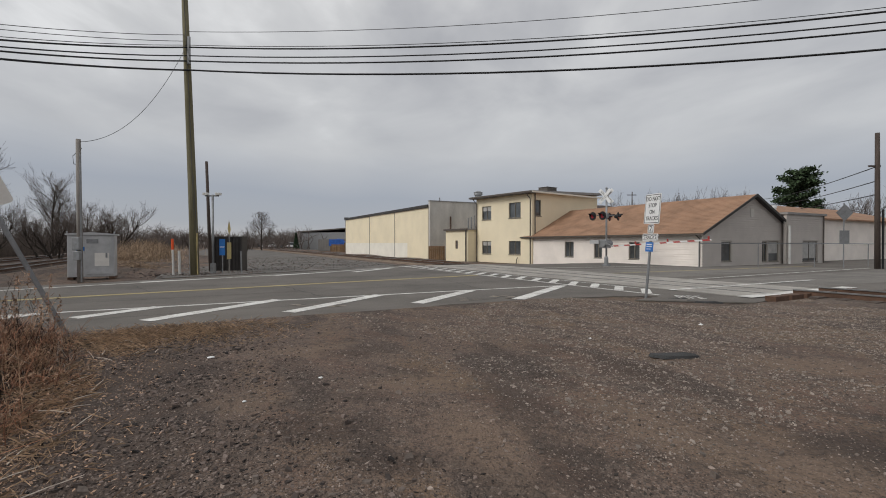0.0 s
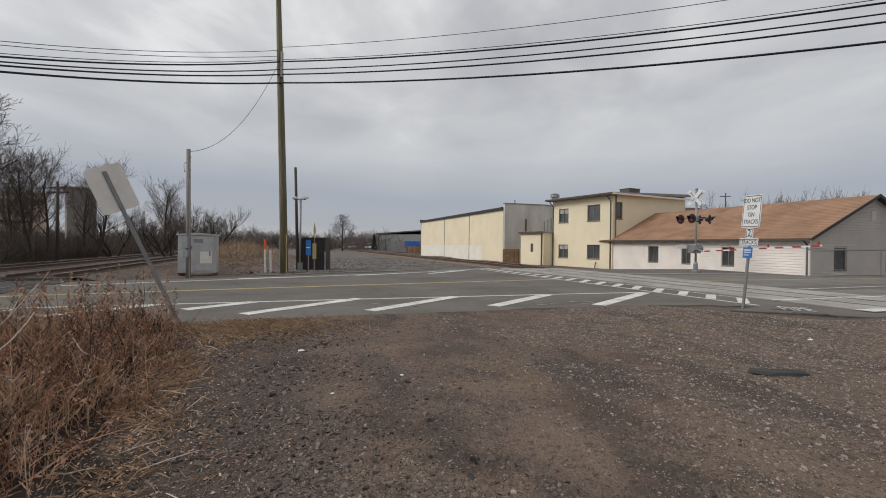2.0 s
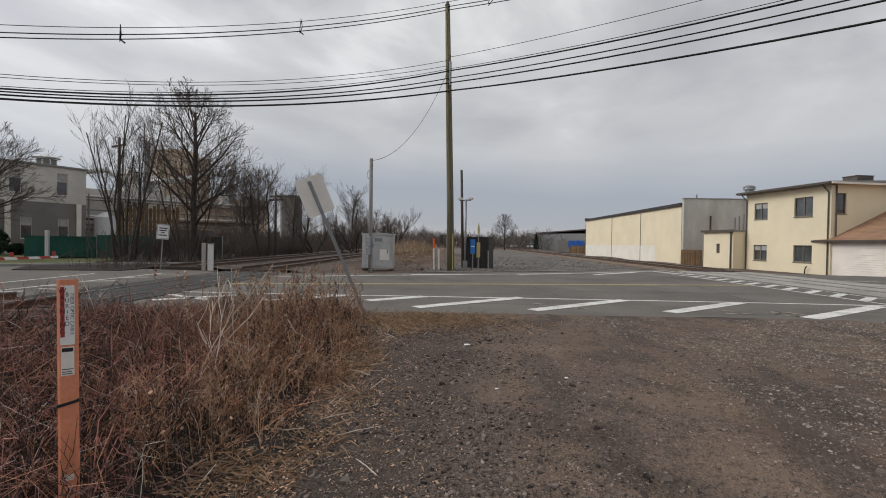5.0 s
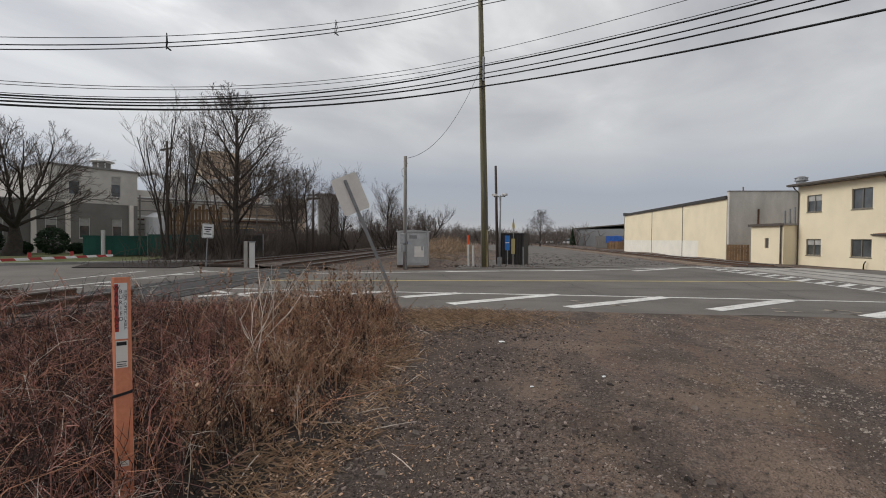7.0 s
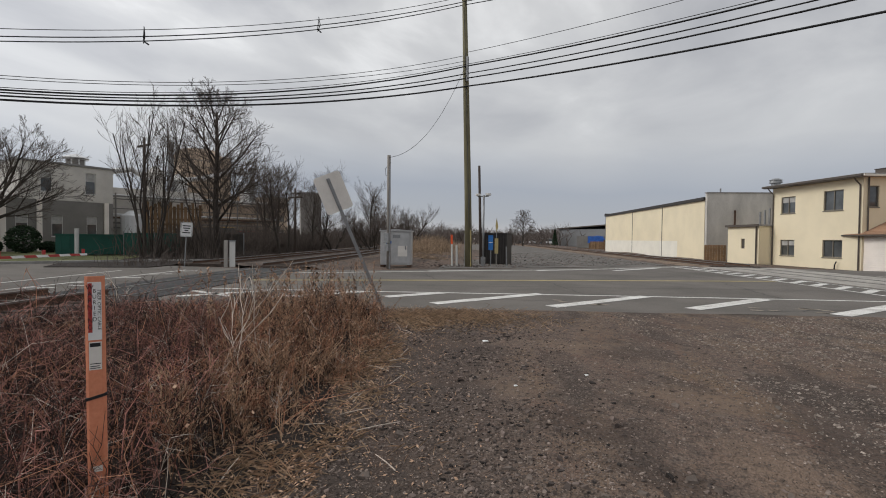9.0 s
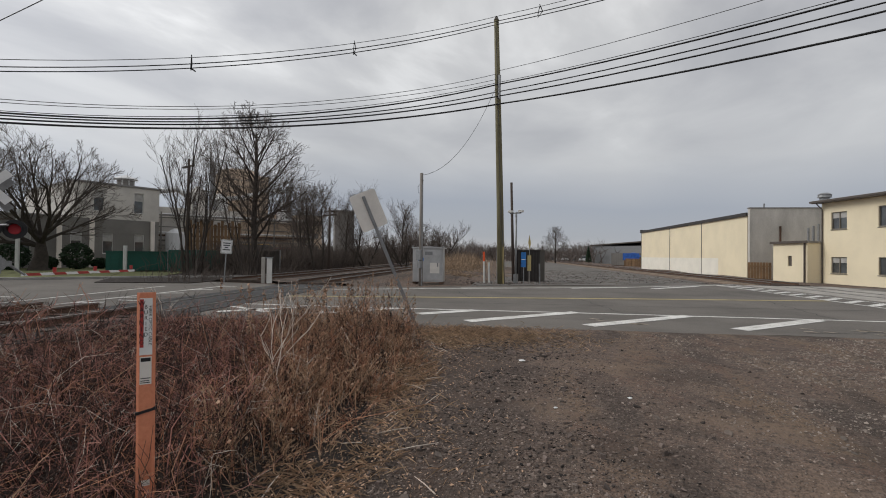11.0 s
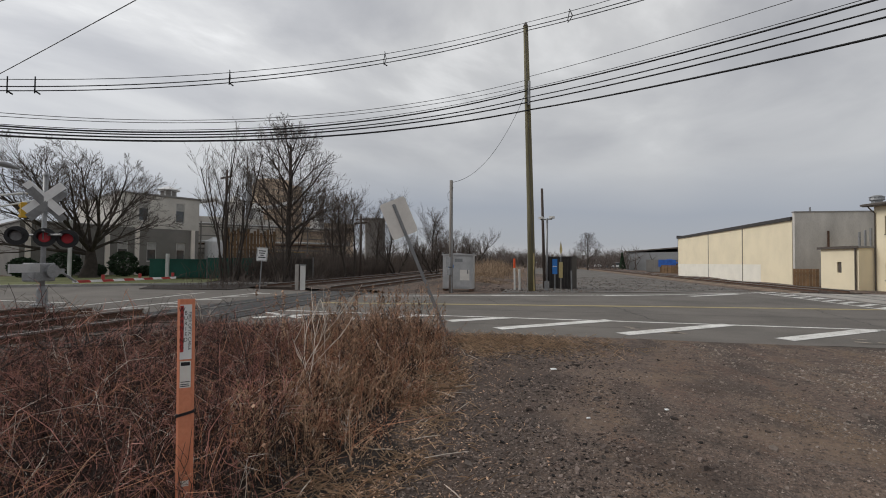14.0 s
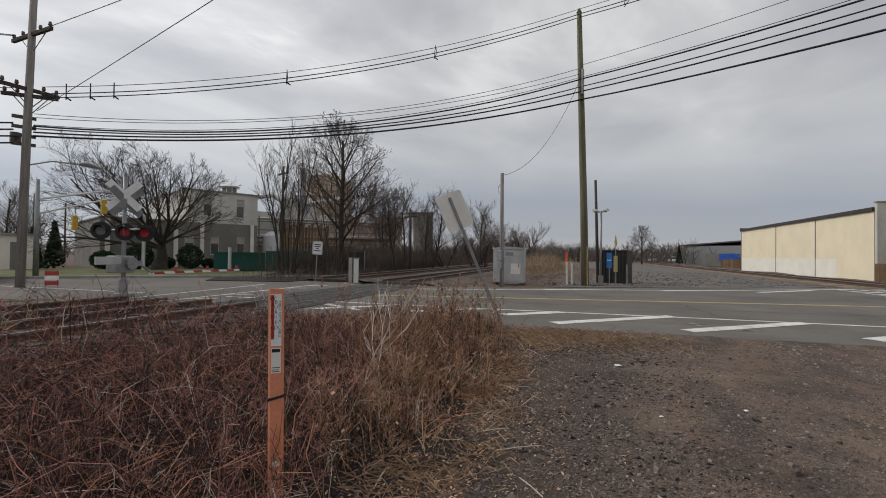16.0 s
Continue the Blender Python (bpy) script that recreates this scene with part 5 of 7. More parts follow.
part("text_bar", Bag().box(-0.17, -0.056, 1.62, 0.17, -0.0535, 1.67), M_BLACK, np_)
wb = thing("white_junction_box", "white utility junction boxes side by side", "utility box", at=(-20.4, 13.7, 0), rz=50)
part("box", Bag().box(-0.25, -0.1, 0, -0.08, 0.1, 1.3), M_CONCRETE, wb, bevel=0.02)
part("box", Bag().box(0.0, -0.12, 0, 0.24, 0.12, 1.25), M_FRAME_W, wb, bevel=0.02)
part("lid", Bag().box(-0.03, -0.15, 1.25, 0.27, 0.15, 1.3), M_GALV, wb)

# ---------------------------------------------------------------- crossing signals


def lamp(parent, at, rz, lens):
    m = pose(*at, 0, 0, rz)
    k = part("background", Bag().tube([m @ Vector((0, -0.03, 0)), m @ Vector((0, 0.02, 0))], 0.28, 22), M_BLACK, parent, "round black background")
    part("housing", Bag().tube([m @ Vector((0, 0.02, 0)), m @ Vector((0, 0.22, 0))], [0.17, 0.1], 14), M_BLACK, k)
    part("lens", Bag().tube([m @ Vector((0, -0.05, 0)), m @ Vector((0, -0.032, 0))], [0.13, 0.15], 18), lens, k, "dull red lens")
    hood = Bag()
    ring = []
    for i in range(11):
        a = math.pi * (-0.08 + 1.16 * i / 10)
        for y, r in ((-0.03, 0.165), (-0.34, 0.175), (-0.34, 0.165), (-0.03, 0.155)):
            ring.append(m @ Vector((r * math.cos(a), y + (0.0 if y > -0.1 else 0.2 * abs(math.cos(a)) ** 3), r * math.sin(a))))
    hood.add(ring, [(i * 4 + j, i * 4 + (j + 1) % 4, i * 4 + 4 + (j + 1) % 4, i * 4 + 4 + j) for i in range(10) for j in range(4)])
    part("hood", hood, M_BLACK, k)
    return k


def crossbuck(parent, z, y, rz, size=1.22, text=True, face=None):
    m0 = pose(0, 0, z, 0, 0, rz)
    for s, t in ((1, ("RAIL  ROAD")), (-1, "CROSSING")):
        m = m0 @ pose(0, y - (0.02 if s < 0 else 0), 0, 0, 45 * s, 0)
        b = part("blade", Bag().box(-size / 2, -0.006, -0.115, size / 2, 0.006, 0.115, m), face or M_SIGN_W, parent, "crossbuck blade")
        if text:
            letters("lettering", t, 0.17, m @ pose(0, -0.009, 0, 90, 0, 0), M_BLACK, b)


def signal(at, rz, tall, lamp_z, buck_z, box_z, arm_len, arm_z, lamps, label, bucks):
    s = thing("crossing_signal", label, "railway signal", at=at, rz=rz, group="level crossing signals")
    part("mast", Bag().tube([(0, 0, -0.2), (0, 0, tall)], 0.065, 12), M_GALV, s, smooth=True)
    part("base", Bag().tube([(0, 0, 0), (0, 0, 0.12), (0, 0, 0.14), (0, 0, 0.55), (0, 0, 0.65)], [0.28, 0.28, 0.14, 0.13, 0.08], 12), M_GALV, s)
    part("finial", Bag().tube([(0, 0, tall), (0, 0, tall + 0.1)], [0.09, 0.03], 10), M_GALV, s)
    part("lamp_bar", Bag().tube([(-0.1, -0.75, lamp_z + 0.05), (0, 0, lamp_z + 0.05), (0.1, 0.75, lamp_z + 0.05)], 0.035, 6), M_GALV, s)
    part("junction", Bag().box(-0.12, -0.12, lamp_z - 0.1, 0.12, 0.12, lamp_z + 0.2), M_GALV, s, bevel=0.02)
    for pos, a, lens in lamps:
        lamp(s, pos, a, lens)
    for z, y, a, back in bucks:
        crossbuck(s, z, y, a, text=not back, face=M_LENS_OFF if back else None)
    part("gate_machine", Bag().box(-0.42, -0.24, box_z - 0.3, 0.2, 0.24, box_z + 0.25), M_GALV, s, "grey gate machine", bevel=0.04)
    part("counterweight", Bag().box(-1.15, -0.34, box_z - 0.02, -0.35, -0.27, box_z + 0.22), M_ALU, s, "pale counterweight plate")
    part("gear_cover", Bag().tube([(0.05, -0.34, box_z), (0.05, 0.34, box_z)], 0.2, 12), M_GALV, s)
    part("arm_bracket", Bag().box(0.1, -0.32, box_z - 0.08, 0.4, -0.25, box_z + 0.08).tube([(0.3, -0.28, box_z), (0.8, -0.285, arm_z)], 0.035, 6), M_GALV, s)
    arm = part("gate_arm", Bag().box(0.7, -0.3, arm_z - 0.04, arm_len, -0.27, arm_z + 0.04), M_SIGN_W, s, "white boom with red bands")
    tilt = pose(0.3, 0, arm_z, 0, -3.2 if at[0] > 0 else 0.0, 0)
    arm.matrix_basis = tilt @ pose(-0.3, 0, -arm_z)
    x = 0.9
    while x < arm_len - 0.3:
        b = Bag().add([(x, -0.305, arm_z - 0.041), (x + 0.42, -0.305, arm_z - 0.041), (x + 0.34, -0.305, arm_z + 0.041), (x - 0.08, -0.305, arm_z + 0.041), (x, -0.265, arm_z - 0.041), (x + 0.42, -0.265, arm_z - 0.041), (x + 0.34, -0.265, arm_z + 0.041), (x - 0.08, -0.265, arm_z + 0.041)], [(0, 1, 2, 3), (7, 6, 5, 4), (2, 6, 7, 3), (0, 4, 5, 1)])
        part("red_band", b, M_RED, arm)
        x += 0.85
    for x in (arm_len * 0.35, arm_len * 0.65, arm_len - 0.15):
        part("boom_lamp", Bag().tube([(x, -0.28, arm_z + 0.05), (x, -0.28, arm_z + 0.2)], 0.05, 8), M_RED, arm, "small red boom lamp")
    return s


signal((10.85, 30.74, 0), -62, 5.15, 3.3, 4.62, 1.5, 7.3, 1.3,
       [((-0.42, -0.8, 3.3), 0, M_LENS), ((0.42, -0.8, 3.3), 0, M_LENS), ((-0.3, 0.62, 3.3), 118, M_LENS), ((0.3, 0.75, 3.3), 118, M_LENS)],
       "grey level crossing signal with lowered red-white gate arm", [(4.62, -0.12, 28, False), (4.62, 0.14, 180, False)])
signal((-18.3, 3.3, 0), 118, 4.0, 2.15, 3.2, 1.1, 5.0, 0.76,
       [((-0.5, 0.35, 2.15), -52, M_LENS_OFF), ((-0.05, -0.1, 2.12), -52, M_LENS), ((0.33, -0.48, 2.1), -52, M_LENS)],
       "grey level crossing signal half hidden by brambles", [(3.1, -0.14, -20, True), (3.3, 0.16, 135, False)])

# ---------------------------------------------------------------- orange cable marker
om2 = thing("cable_marker", "faded orange fibreglass buried-cable marker post with stickers", "marker post", at=(-2.6, 0.93, 0))
om2.matrix_world = pose(-2.8, 1.045, 0, 0, 0, 62) @ pose(0, 0, 0, 0, -0.6, 0) @ Matrix.Diagonal((0.84, 1, 0.975, 1))
prof = [(-0.05, 0.012), (-0.035, -0.004), (0.035, -0.004), (0.05, 0.012), (0.035, 0.004), (-0.035, 0.004)]
part("post", Bag().add([(x, y, -0.2) for x, y in prof] + [(x, y, 1.32) for x, y in prof], [(5, 4, 3, 2, 1, 0), tuple(range(6, 12))] + [(i, (i + 1) % 6, 6 + (i + 1) % 6, 6 + i) for i in range(6)]), M_ORANGE, om2)
st = part("sticker", Bag().box(-0.033, -0.0062, 0.99, 0.034, -0.0044, 1.29), M_SIGN_W, om2, "white warning sticker")
part("red_strip", Bag().box(-0.032, -0.0072, 1.03, -0.012, -0.0063, 1.285), M_RED, st)
letters("lettering", "W\nA\nR\nN\nI\nN\nG", 0.036, pose(-0.022, -0.0076, 1.16, 90, 0, 0), M_BLACK, st, 0.95, 0.0003)
letters("lettering", "B\nU\nR\nI\nE\nD", 0.030, pose(0.0, -0.0066, 1.17, 90, 0, 0), M_BLACK, st, 0.98, 0.0003)
letters("lettering", "FIBER OPTIC CABLE", 0.024, pose(0.022, -0.0066, 1.145, 90, 90, 0), M_BLACK, st, 1.0, 0.0003)
s2 = part("sticker", Bag().box(-0.031, -0.0062, 0.835, 0.031, -0.0044, 0.98), M_SIGN_BACK, om2, "pale text sticker")
part("text_bar", Bag().box(-0.026, -0.0069, 0.955, 0.026, -0.0063, 0.975), M_BLACK, s2)
part("text_bar", Bag().box(-0.026, -0.0069, 0.865, 0.026, -0.0063, 0.869), M_BLACK, s2)
part("text_bar", Bag().box(-0.026, -0.0069, 0.852, 0.02, -0.0063, 0.856), M_BLACK, s2)
part("text_bar", Bag().box(-0.026, -0.0069, 0.842, 0.024, -0.0063, 0.846), M_BLACK, s2)
part("strap", Bag().add([(-0.053, -0.008, 0.675), (0.053, -0.008, 0.695), (0.053, -0.008, 0.71), (-0.053, -0.008, 0.69), (-0.053, 0.016, 0.675), (0.053, 0.016, 0.695), (0.053, 0.016, 0.71), (-0.053, 0.016, 0.69)], [(0, 1, 2, 3), (7, 6, 5, 4), (0, 4, 5, 1), (3, 2, 6, 7), (0, 3, 7, 4), (1, 5, 6, 2)]), M_BLACK, om2, "black cable tie")
part("sticker", Bag().box(-0.02, -0.0062, 0.3, 0.026, -0.0044, 0.33), M_SIGN_BACK, om2)

for k, xs in enumerate(((-0.03, 0.02, -0.035, 0.015, 0.03), (0.045, 0.02, 0.035, -0.02, 0.0))):
    vine = thing("dead_vine", "thin dark dead vine clinging to the orange marker post", "vine", group="dead vines")
    vine.matrix_world = pose(-2.8, 1.045, 0, 0, 0, 62)
    pts = [(x, -0.012 - 0.004 * k, z) for x, z in zip(xs, (0.0, 0.16, 0.3, 0.43, 0.6 - 0.07 * k))]
    stem = part("stem", Bag().tube(pts, [0.0024, 0.0022, 0.002, 0.0016, 0.001], 4), M_BARK, vine)
    part("shoot", Bag().tube([pts[2], (pts[2][0] + 0.05, -0.02, 0.38)], [0.0016, 0.0008], 3).tube([pts[3], (pts[3][0] - 0.05, -0.02, 0.52)], [0.0014, 0.0008], 3), M_BARK, stem)

# ---------------------------------------------------------------- factory side, across the road
lawn = sheet("lawn", [nu(*p) for p in ((-34.2, -3), (-33.4, 0.9), (-31.5, 6), (-28.8, 12.2), (-34, 16.5), (-48.5, 22), (-48.5, -3))], 0.07, M_LAWN, "yellow-green winter lawn behind the kerb", "lawn")
kb = thing("kerb", "pale concrete kerb along the lawn", "kerb", kind="structure")
kpts = [(-34.4, -8), (-33.3, 0.9), (-31.3, 6), (-28.5, 12.2), (-25.5, 16.5)]
for a, b in zip(kpts, kpts[1:]):
    a, b = Vector((*a, 0)), Vector((*b, 0))
    d = (b - a).normalized()
    s = Vector((-d.y, d.x, 0)) * 0.16
    m = max(1, int((b - a).length / 2))
    for k in range(m):
        p, q = a.lerp(b, k / m) + d * 0.01, a.lerp(b, (k + 1) / m) - d * 0.01
        part("kerb_stone", Bag().prism([p - s, q - s, q + s, p + s], -0.1, 0.13), M_KERB, kb)
sheet("litter_strip", [(-19.2, 19.8), (-14.9, 20.6), (-14.8, 35), (-24, 35), (-24, 27)], 0.035, M_HUMUS, "dark strip of leaf litter under the bare saplings", "soil")
sheet("pavement", [nu(*p) for p in ((-26.5, 12.5), (-23.2, 14.2), (-25.4, 19), (-36, 20.5), (-36, 17.0), (-29, 13))], 0.02, M_CONCRETE, "dusty pale concrete apron by the factory fence", "pavement")

fac = thing("factory_building", "grey and tan brick factory building with white pilasters", "factory", at=(-49, 7.5, 0), rz=90)
# local x runs along the front, outward face towards the road
wins = [(6.6, 1.3, 7.4, 3.1), (8.95, 1.3, 9.75, 3.1), (11.5, 1.3, 12.3, 3.1), (3.2, 1.3, 4.0, 3.1)]
upw = [(8.2, 5.1, 9.0, 7.0), (11.4, 5.1, 12.2, 7.0)]
part("lower_wall", wall(Bag(), S, 13.6, 4.4, 0.3, wins, -0.2), M_FACT_GREY, fac)
part("upper_wall", wall(Bag(), pose(6.8, -0.01, 0), 6.8, 7.5, 0.3, [(h[0] - 6.8, h[1], h[2] - 6.8, h[3]) for h in upw], 4.41), M_FACT_TAN, fac)
part("side_wall", Bag().box(13.3, 0.31, -0.2, 13.6, 14, 7.5), M_FACT_TAN, fac)
part("end_wall", Bag().box(0, 0.31, -0.2, 0.3, 14, 4.4), M_FACT_GREY, fac)
part("upper_end_wall", Bag().box(6.8, 0.31, 4.41, 7.1, 14, 7.5), M_FACT_TAN, fac)
part("low_roof", Bag().box(-0.1, -0.1, 4.4, 6.79, 14, 4.52), M_ROOF_GREY, fac)
part("roof", Bag().box(6.7, -0.12, 7.5, 13.7, 14.1, 7.66), M_ROOF_GREY, fac)
part("dark_interior", Bag().box(0.6, 0.8, 0, 13, 13, 4.2), M_BLACK, fac, "dark unlit rooms")
for h in wins + upw:
    window(fac, S, *h, frame_mat=M_FRAME_W, panes=1, blind=0.4)
for x in (0.5, 5.8, 8.1, 13.0):
    part("pilaster", Bag().box(x - 0.17, -0.2, -0.2, x + 0.17, -0.012, 4.4), M_SIDING, fac, "white pilaster")
tur = thing("roof_turret", "small white louvred turret on the factory roof", "roof vent", at=(-52, 19.3, 7.66))
part("body", Bag().tube([(0, 0, 0), (0, 0, 0.9)], 0.75, 8), M_PIPE, tur)
part("roof", Bag().tube([(0, 0, 0.9), (0, 0, 0.95), (0, 0, 1.35)], [1.1, 1.1, 0.1], 8), M_PIPE, tur)
for k in range(8):
    a = math.pi * 2 * (k + 0.5) / 8
    part("louvre", Bag().box(-0.22, -0.02, 0.15, 0.22, 0.02, 0.8, pose(0.7 * math.cos(a), 0.7 * math.sin(a), 0, 0, 0, math.degrees(a) + 90)), M_FACT_GREY, tur)

plant = thing("factory_plant", "brown and tan clad process building with pale ducts", "factory", at=(-52, 21.4, 0), rz=75)
part("hall", Bag().box(0, 0, -0.2, 9, 12, 6.2), M_FACT_TAN, plant)
part("low_hall", Bag().box(9.02, -0.5, -0.2, 17, 10, 5.2), M_FACT_BROWN, plant)
part("tower", Bag().box(8, 4, 5.0, 13.5, 10, 11.2), M_FACT_BROWN, plant, "brown clad tower")
for k in range(5):
    part("band", Bag().box(-0.02, -0.56, 1.2 + k * 0.95, 17, -0.51, 1.3 + k * 0.95), M_FACT_GREY, plant)
part("duct", Bag().tube([(0.2, -0.2, 7.6), (2.5, -0.2, 8.1), (4.2, 0, 7.0), (4.4, 0, 4.0)], 0.28, 10), M_PIPE, plant, "pale curved duct", smooth=True)
part("duct", Bag().tube([(6.5, -0.3, 7.4), (9, -0.3, 7.8), (12, -0.2, 8.9), (14, 0, 8.9)], 0.25, 10), M_PIPE, plant, "pale sloping duct", smooth=True)
part("stack", Bag().tube([(6.2, 1, 6.2), (6.2, 1, 11.6)], 0.3, 10), M_GALV, plant, "grey exhaust stack")
part("stack", Bag().tube([(15.0, 1, 5), (15.0, 1, 9.8)], 0.35, 10), M_GALV, plant)
part("tank", Bag().tube([(2.2, -1.4, 0), (2.2, -1.4, 3.4), (2.2, -1.4, 3.9)], [0.9, 0.9, 0.2], 16), M_CAR_W, plant, "white storage tank")
part("door", Bag().box(5.2, -0.06, 0, 6.9, -0.01, 2.8), M_PIPE, plant, "pale shutter door")
for k in range(4):
    part("dark_bay", Bag().box(9.6 + k * 1.8, -0.58, 0.2, 10.9 + k * 1.8, -0.562, 1.1), M_BLACK, plant)

for z, y in ((3.2, -0.9), (3.5, -1.05), (5.4, -0.8)):
    part("pipe_run", Bag().tube([(-1.5, y, z), (6, y, z), (11, y, z + 0.1), (17.5, y, z + 0.1)], 0.1, 6), M_PIPE if z > 3.3 else M_RUST, plant, "long pipe run along the wall")
for k in range(9):
    part("pipe_rack_post", Bag().box(-1.4 + k * 2.3, -1.2, 0, -1.28 + k * 2.3, -1.08, 5.6), M_FACT_GREY, plant, "steel pipe rack post")
for z in (2.6, 5.2):
    part("pipe_rack_beam", Bag().box(-1.5, -1.22, z, 17.4, -1.07, z + 0.16), M_FACT_GREY, plant)
for k, (x, h) in enumerate(((5.0, 8.2), (7.2, 7.6), (14.8, 7.2))):
    part("silo", Bag().tube([(x, 2.0, 5.2), (x, 2.0, h), (x, 2.0, h + 0.7)], [0.9, 0.9, 0.25], 14), M_PIPE if k else M_FACT_TAN, plant, "pale metal silo", smooth=False)
for k in range(7):
    part("tower_band", Bag().box(7.97, 3.95, 5.6 + k * 0.8, 13.53, 3.99, 5.68 + k * 0.8), M_FACT_GREY, plant)
part("tower_drum", Bag().tube([(10.8, 7, 11.2), (10.8, 7, 12.0)], [2.3, 2.1], 18), M_FACT_BROWN, plant, "round tan drum on the tower")

far_fac = thing("far_factory", "long tan factory block with dark window bands", "factory", at=(-64, 39.7, 0), rz=52)
part("block", Bag().box(0, 0, -0.2, 11, 10, 7.2), M_FACT_BROWN, far_fac)
for k in range(3):
    part("window_band", Bag().box(0.5, -0.06, 1.8 + k * 2.0, 10.5, -0.005, 2.6 + k * 2.0), M_FACT_GREY, far_fac)
part("roof", Bag().box(-0.2, -0.2, 7.2, 11.2, 10, 7.4), M_FACT_BROWN, far_fac)
gb = thing("grey_corner_building", "distant grey block with a pale roofline", "building", at=(-74, 66, 0), rz=50)
part("block", Bag().box(0, 0, -0.2, 4, 9, 10.4), M_FACT_GREY, gb)
part("roof", Bag().box(-0.3, -0.3, 10.4, 4.3, 9.3, 10.7), M_ROOF_GREY, gb)

bx = thing("green_container", "dark green ribbed steel container on the lawn's edge", "container", at=(-37.9, 12.9, 0.05), rz=68)
part("body", Bag().box(0, 0, 0.08, 4.1, 1.8, 1.4), M_GREEN_BOX, bx)
for k in range(9):
    part("rib", Bag().box(0.15 + k * 0.46, -0.05, 0.12, 0.27 + k * 0.46, -0.002, 1.32), M_GREEN_BOX, bx)
part("rim", Bag().box(-0.05, -0.07, 1.4, 4.15, 1.85, 1.48), M_GREEN_BOX, bx)
part("skid", Bag().box(0.2, 0.1, 0, 0.5, 1.7, 0.08), M_RUST, bx)
part("skid", Bag().box(3.6, 0.1, 0, 3.9, 1.7, 0.08), M_RUST, bx)
wp = thing("white_pipe_post", "white vent pipe standing by the green container", "pipe", at=(-36.6, 13.6, 0))
part("pipe", Bag().tube([(0, 0, 0), (0, 0, 1.9)], 0.13, 8), M_PIPE, wp)

scr = thing("wooden_screen", "tall brown vertical-board wooden screen", "fence", at=(-37.4, 18.0, 0), rz=60)
for k in range(16):
    part("board", Bag().box(k * 0.25, 0, 0, k * 0.25 + 0.21, 0.04, 3.9 + 0.18 * math.sin(k * 2.1)), M_WOODFENCE, scr)
for z in (0.8, 2.3, 3.5):
    part("rail", Bag().box(0, 0.042, z, 4.0, 0.1, z + 0.12), M_WOODFENCE, scr)
fn = thing("screened_fence", "dark green screened chain-link fence with steel posts", "fence", at=(-36.4, 16.3, 0), rz=42)
for k in range(5):
    part("post", Bag().tube([(k * 2.0, 0, 0), (k * 2.0, 0, 1.75)], 0.035, 6), M_GALV, fn)
    if k < 4:
        part("screen_panel", Bag().box(k * 2.0 + 0.05, -0.008, 0.1, k * 2.0 + 1.95, 0.008, 1.65), M_SCREEN if k > 1 else M_GREEN_BOX, fn)

# ---------------------------------------------------------------- vehicles


def car(at, rz, paint, label, L=4.5, W=1.8, H=1.45, kind="car", nose=0.28, tail=0.18):
    c = thing(kind, label, kind, at=at, rz=rz)
    h0 = H * 0.55
    pr = [(-L / 2, 0.35), (-L / 2, h0), (-L / 2 + L * tail, h0 + 0.05), (L / 2 - L * nose, h0), (L / 2 - 0.1, h0 - 0.15), (L / 2, 0.35)]
    n = len(pr)
    part("body", Bag().add([(x, -W / 2, z) for x, z in pr] + [(x, W / 2, z) for x, z in pr], [tuple(range(n - 1, -1, -1)), tuple(range(n, 2 * n))] + [(i, (i + 1) % n, n + (i + 1) % n, n + i) for i in range(n)]), paint, c, bevel=0.05)
    x0, x1 = -L / 2 + L * tail * 0.6, L / 2 - L * nose
    part("cabin", Bag().add([(x0, -W / 2 + 0.05, h0), (x1, -W / 2 + 0.05, h0), (x1, W / 2 - 0.05, h0), (x0, W / 2 - 0.05, h0), (x0 + 0.35, -W / 2 + 0.2, H), (x1 - 0.7, -W / 2 + 0.2, H), (x1 - 0.7, W / 2 - 0.2, H), (x0 + 0.35, W / 2 - 0.2, H)], [(0, 1, 5, 4), (1, 2, 6, 5), (2, 3, 7, 6), (3, 0, 4, 7)]), M_GLASS, c, "dark windows")
    part("roof", Bag().box(x0 + 0.33, -W / 2 + 0.19, H, x1 - 0.68, W / 2 - 0.19, H + 0.05), paint, c, bevel=0.02)
    for x in (-L * 0.3, L * 0.31):
        for y in (-W / 2 + 0.1, W / 2 - 0.1):
            w_ = part("wheel", Bag().tube([(x, y - 0.1, 0.33), (x, y + 0.1, 0.33)], 0.33, 14), M_RUBBER, c)
            part("rim", Bag().tube([(x, y - 0.11, 0.33), (x, y + 0.11, 0.33)], 0.2, 12), M_GALV, w_)
    return c


car((-58, 155, 0), 20, M_CAR_W, "white van parked on the far gravel", 5.2, 1.9, 2.1, "van", 0.2, 0.05)
car((-53.5, 158, 0), 160, M_CAR_D, "dark parked car on the far gravel")
car((-49, 152, 0), 10, M_CAR_W, "white parked pickup on the far gravel", 5.3, 1.9, 1.8, "pickup", 0.25, 0.3)
car((-64, 160, 0), 30, M_CAR_D, "dark parked car on the far gravel")
car((-40.5, 135, 0), 0, M_CAR_W, "white parked car beside the grey container")
car((-41.5, 27.2, 0), 60, M_SIGNAL_Y, "yellow truck parked behind the fence", 5.5, 2.1, 2.3, "truck", 0.2, 0.05)
car((-43.5, 31.5, 0), 55, M_RED, "red van parked behind the fence", 5.0, 1.9, 2.0, "van", 0.2, 0.05)
car((-52, 38.5, 0), 60, M_CAR_W, "white parked car behind bare trees")
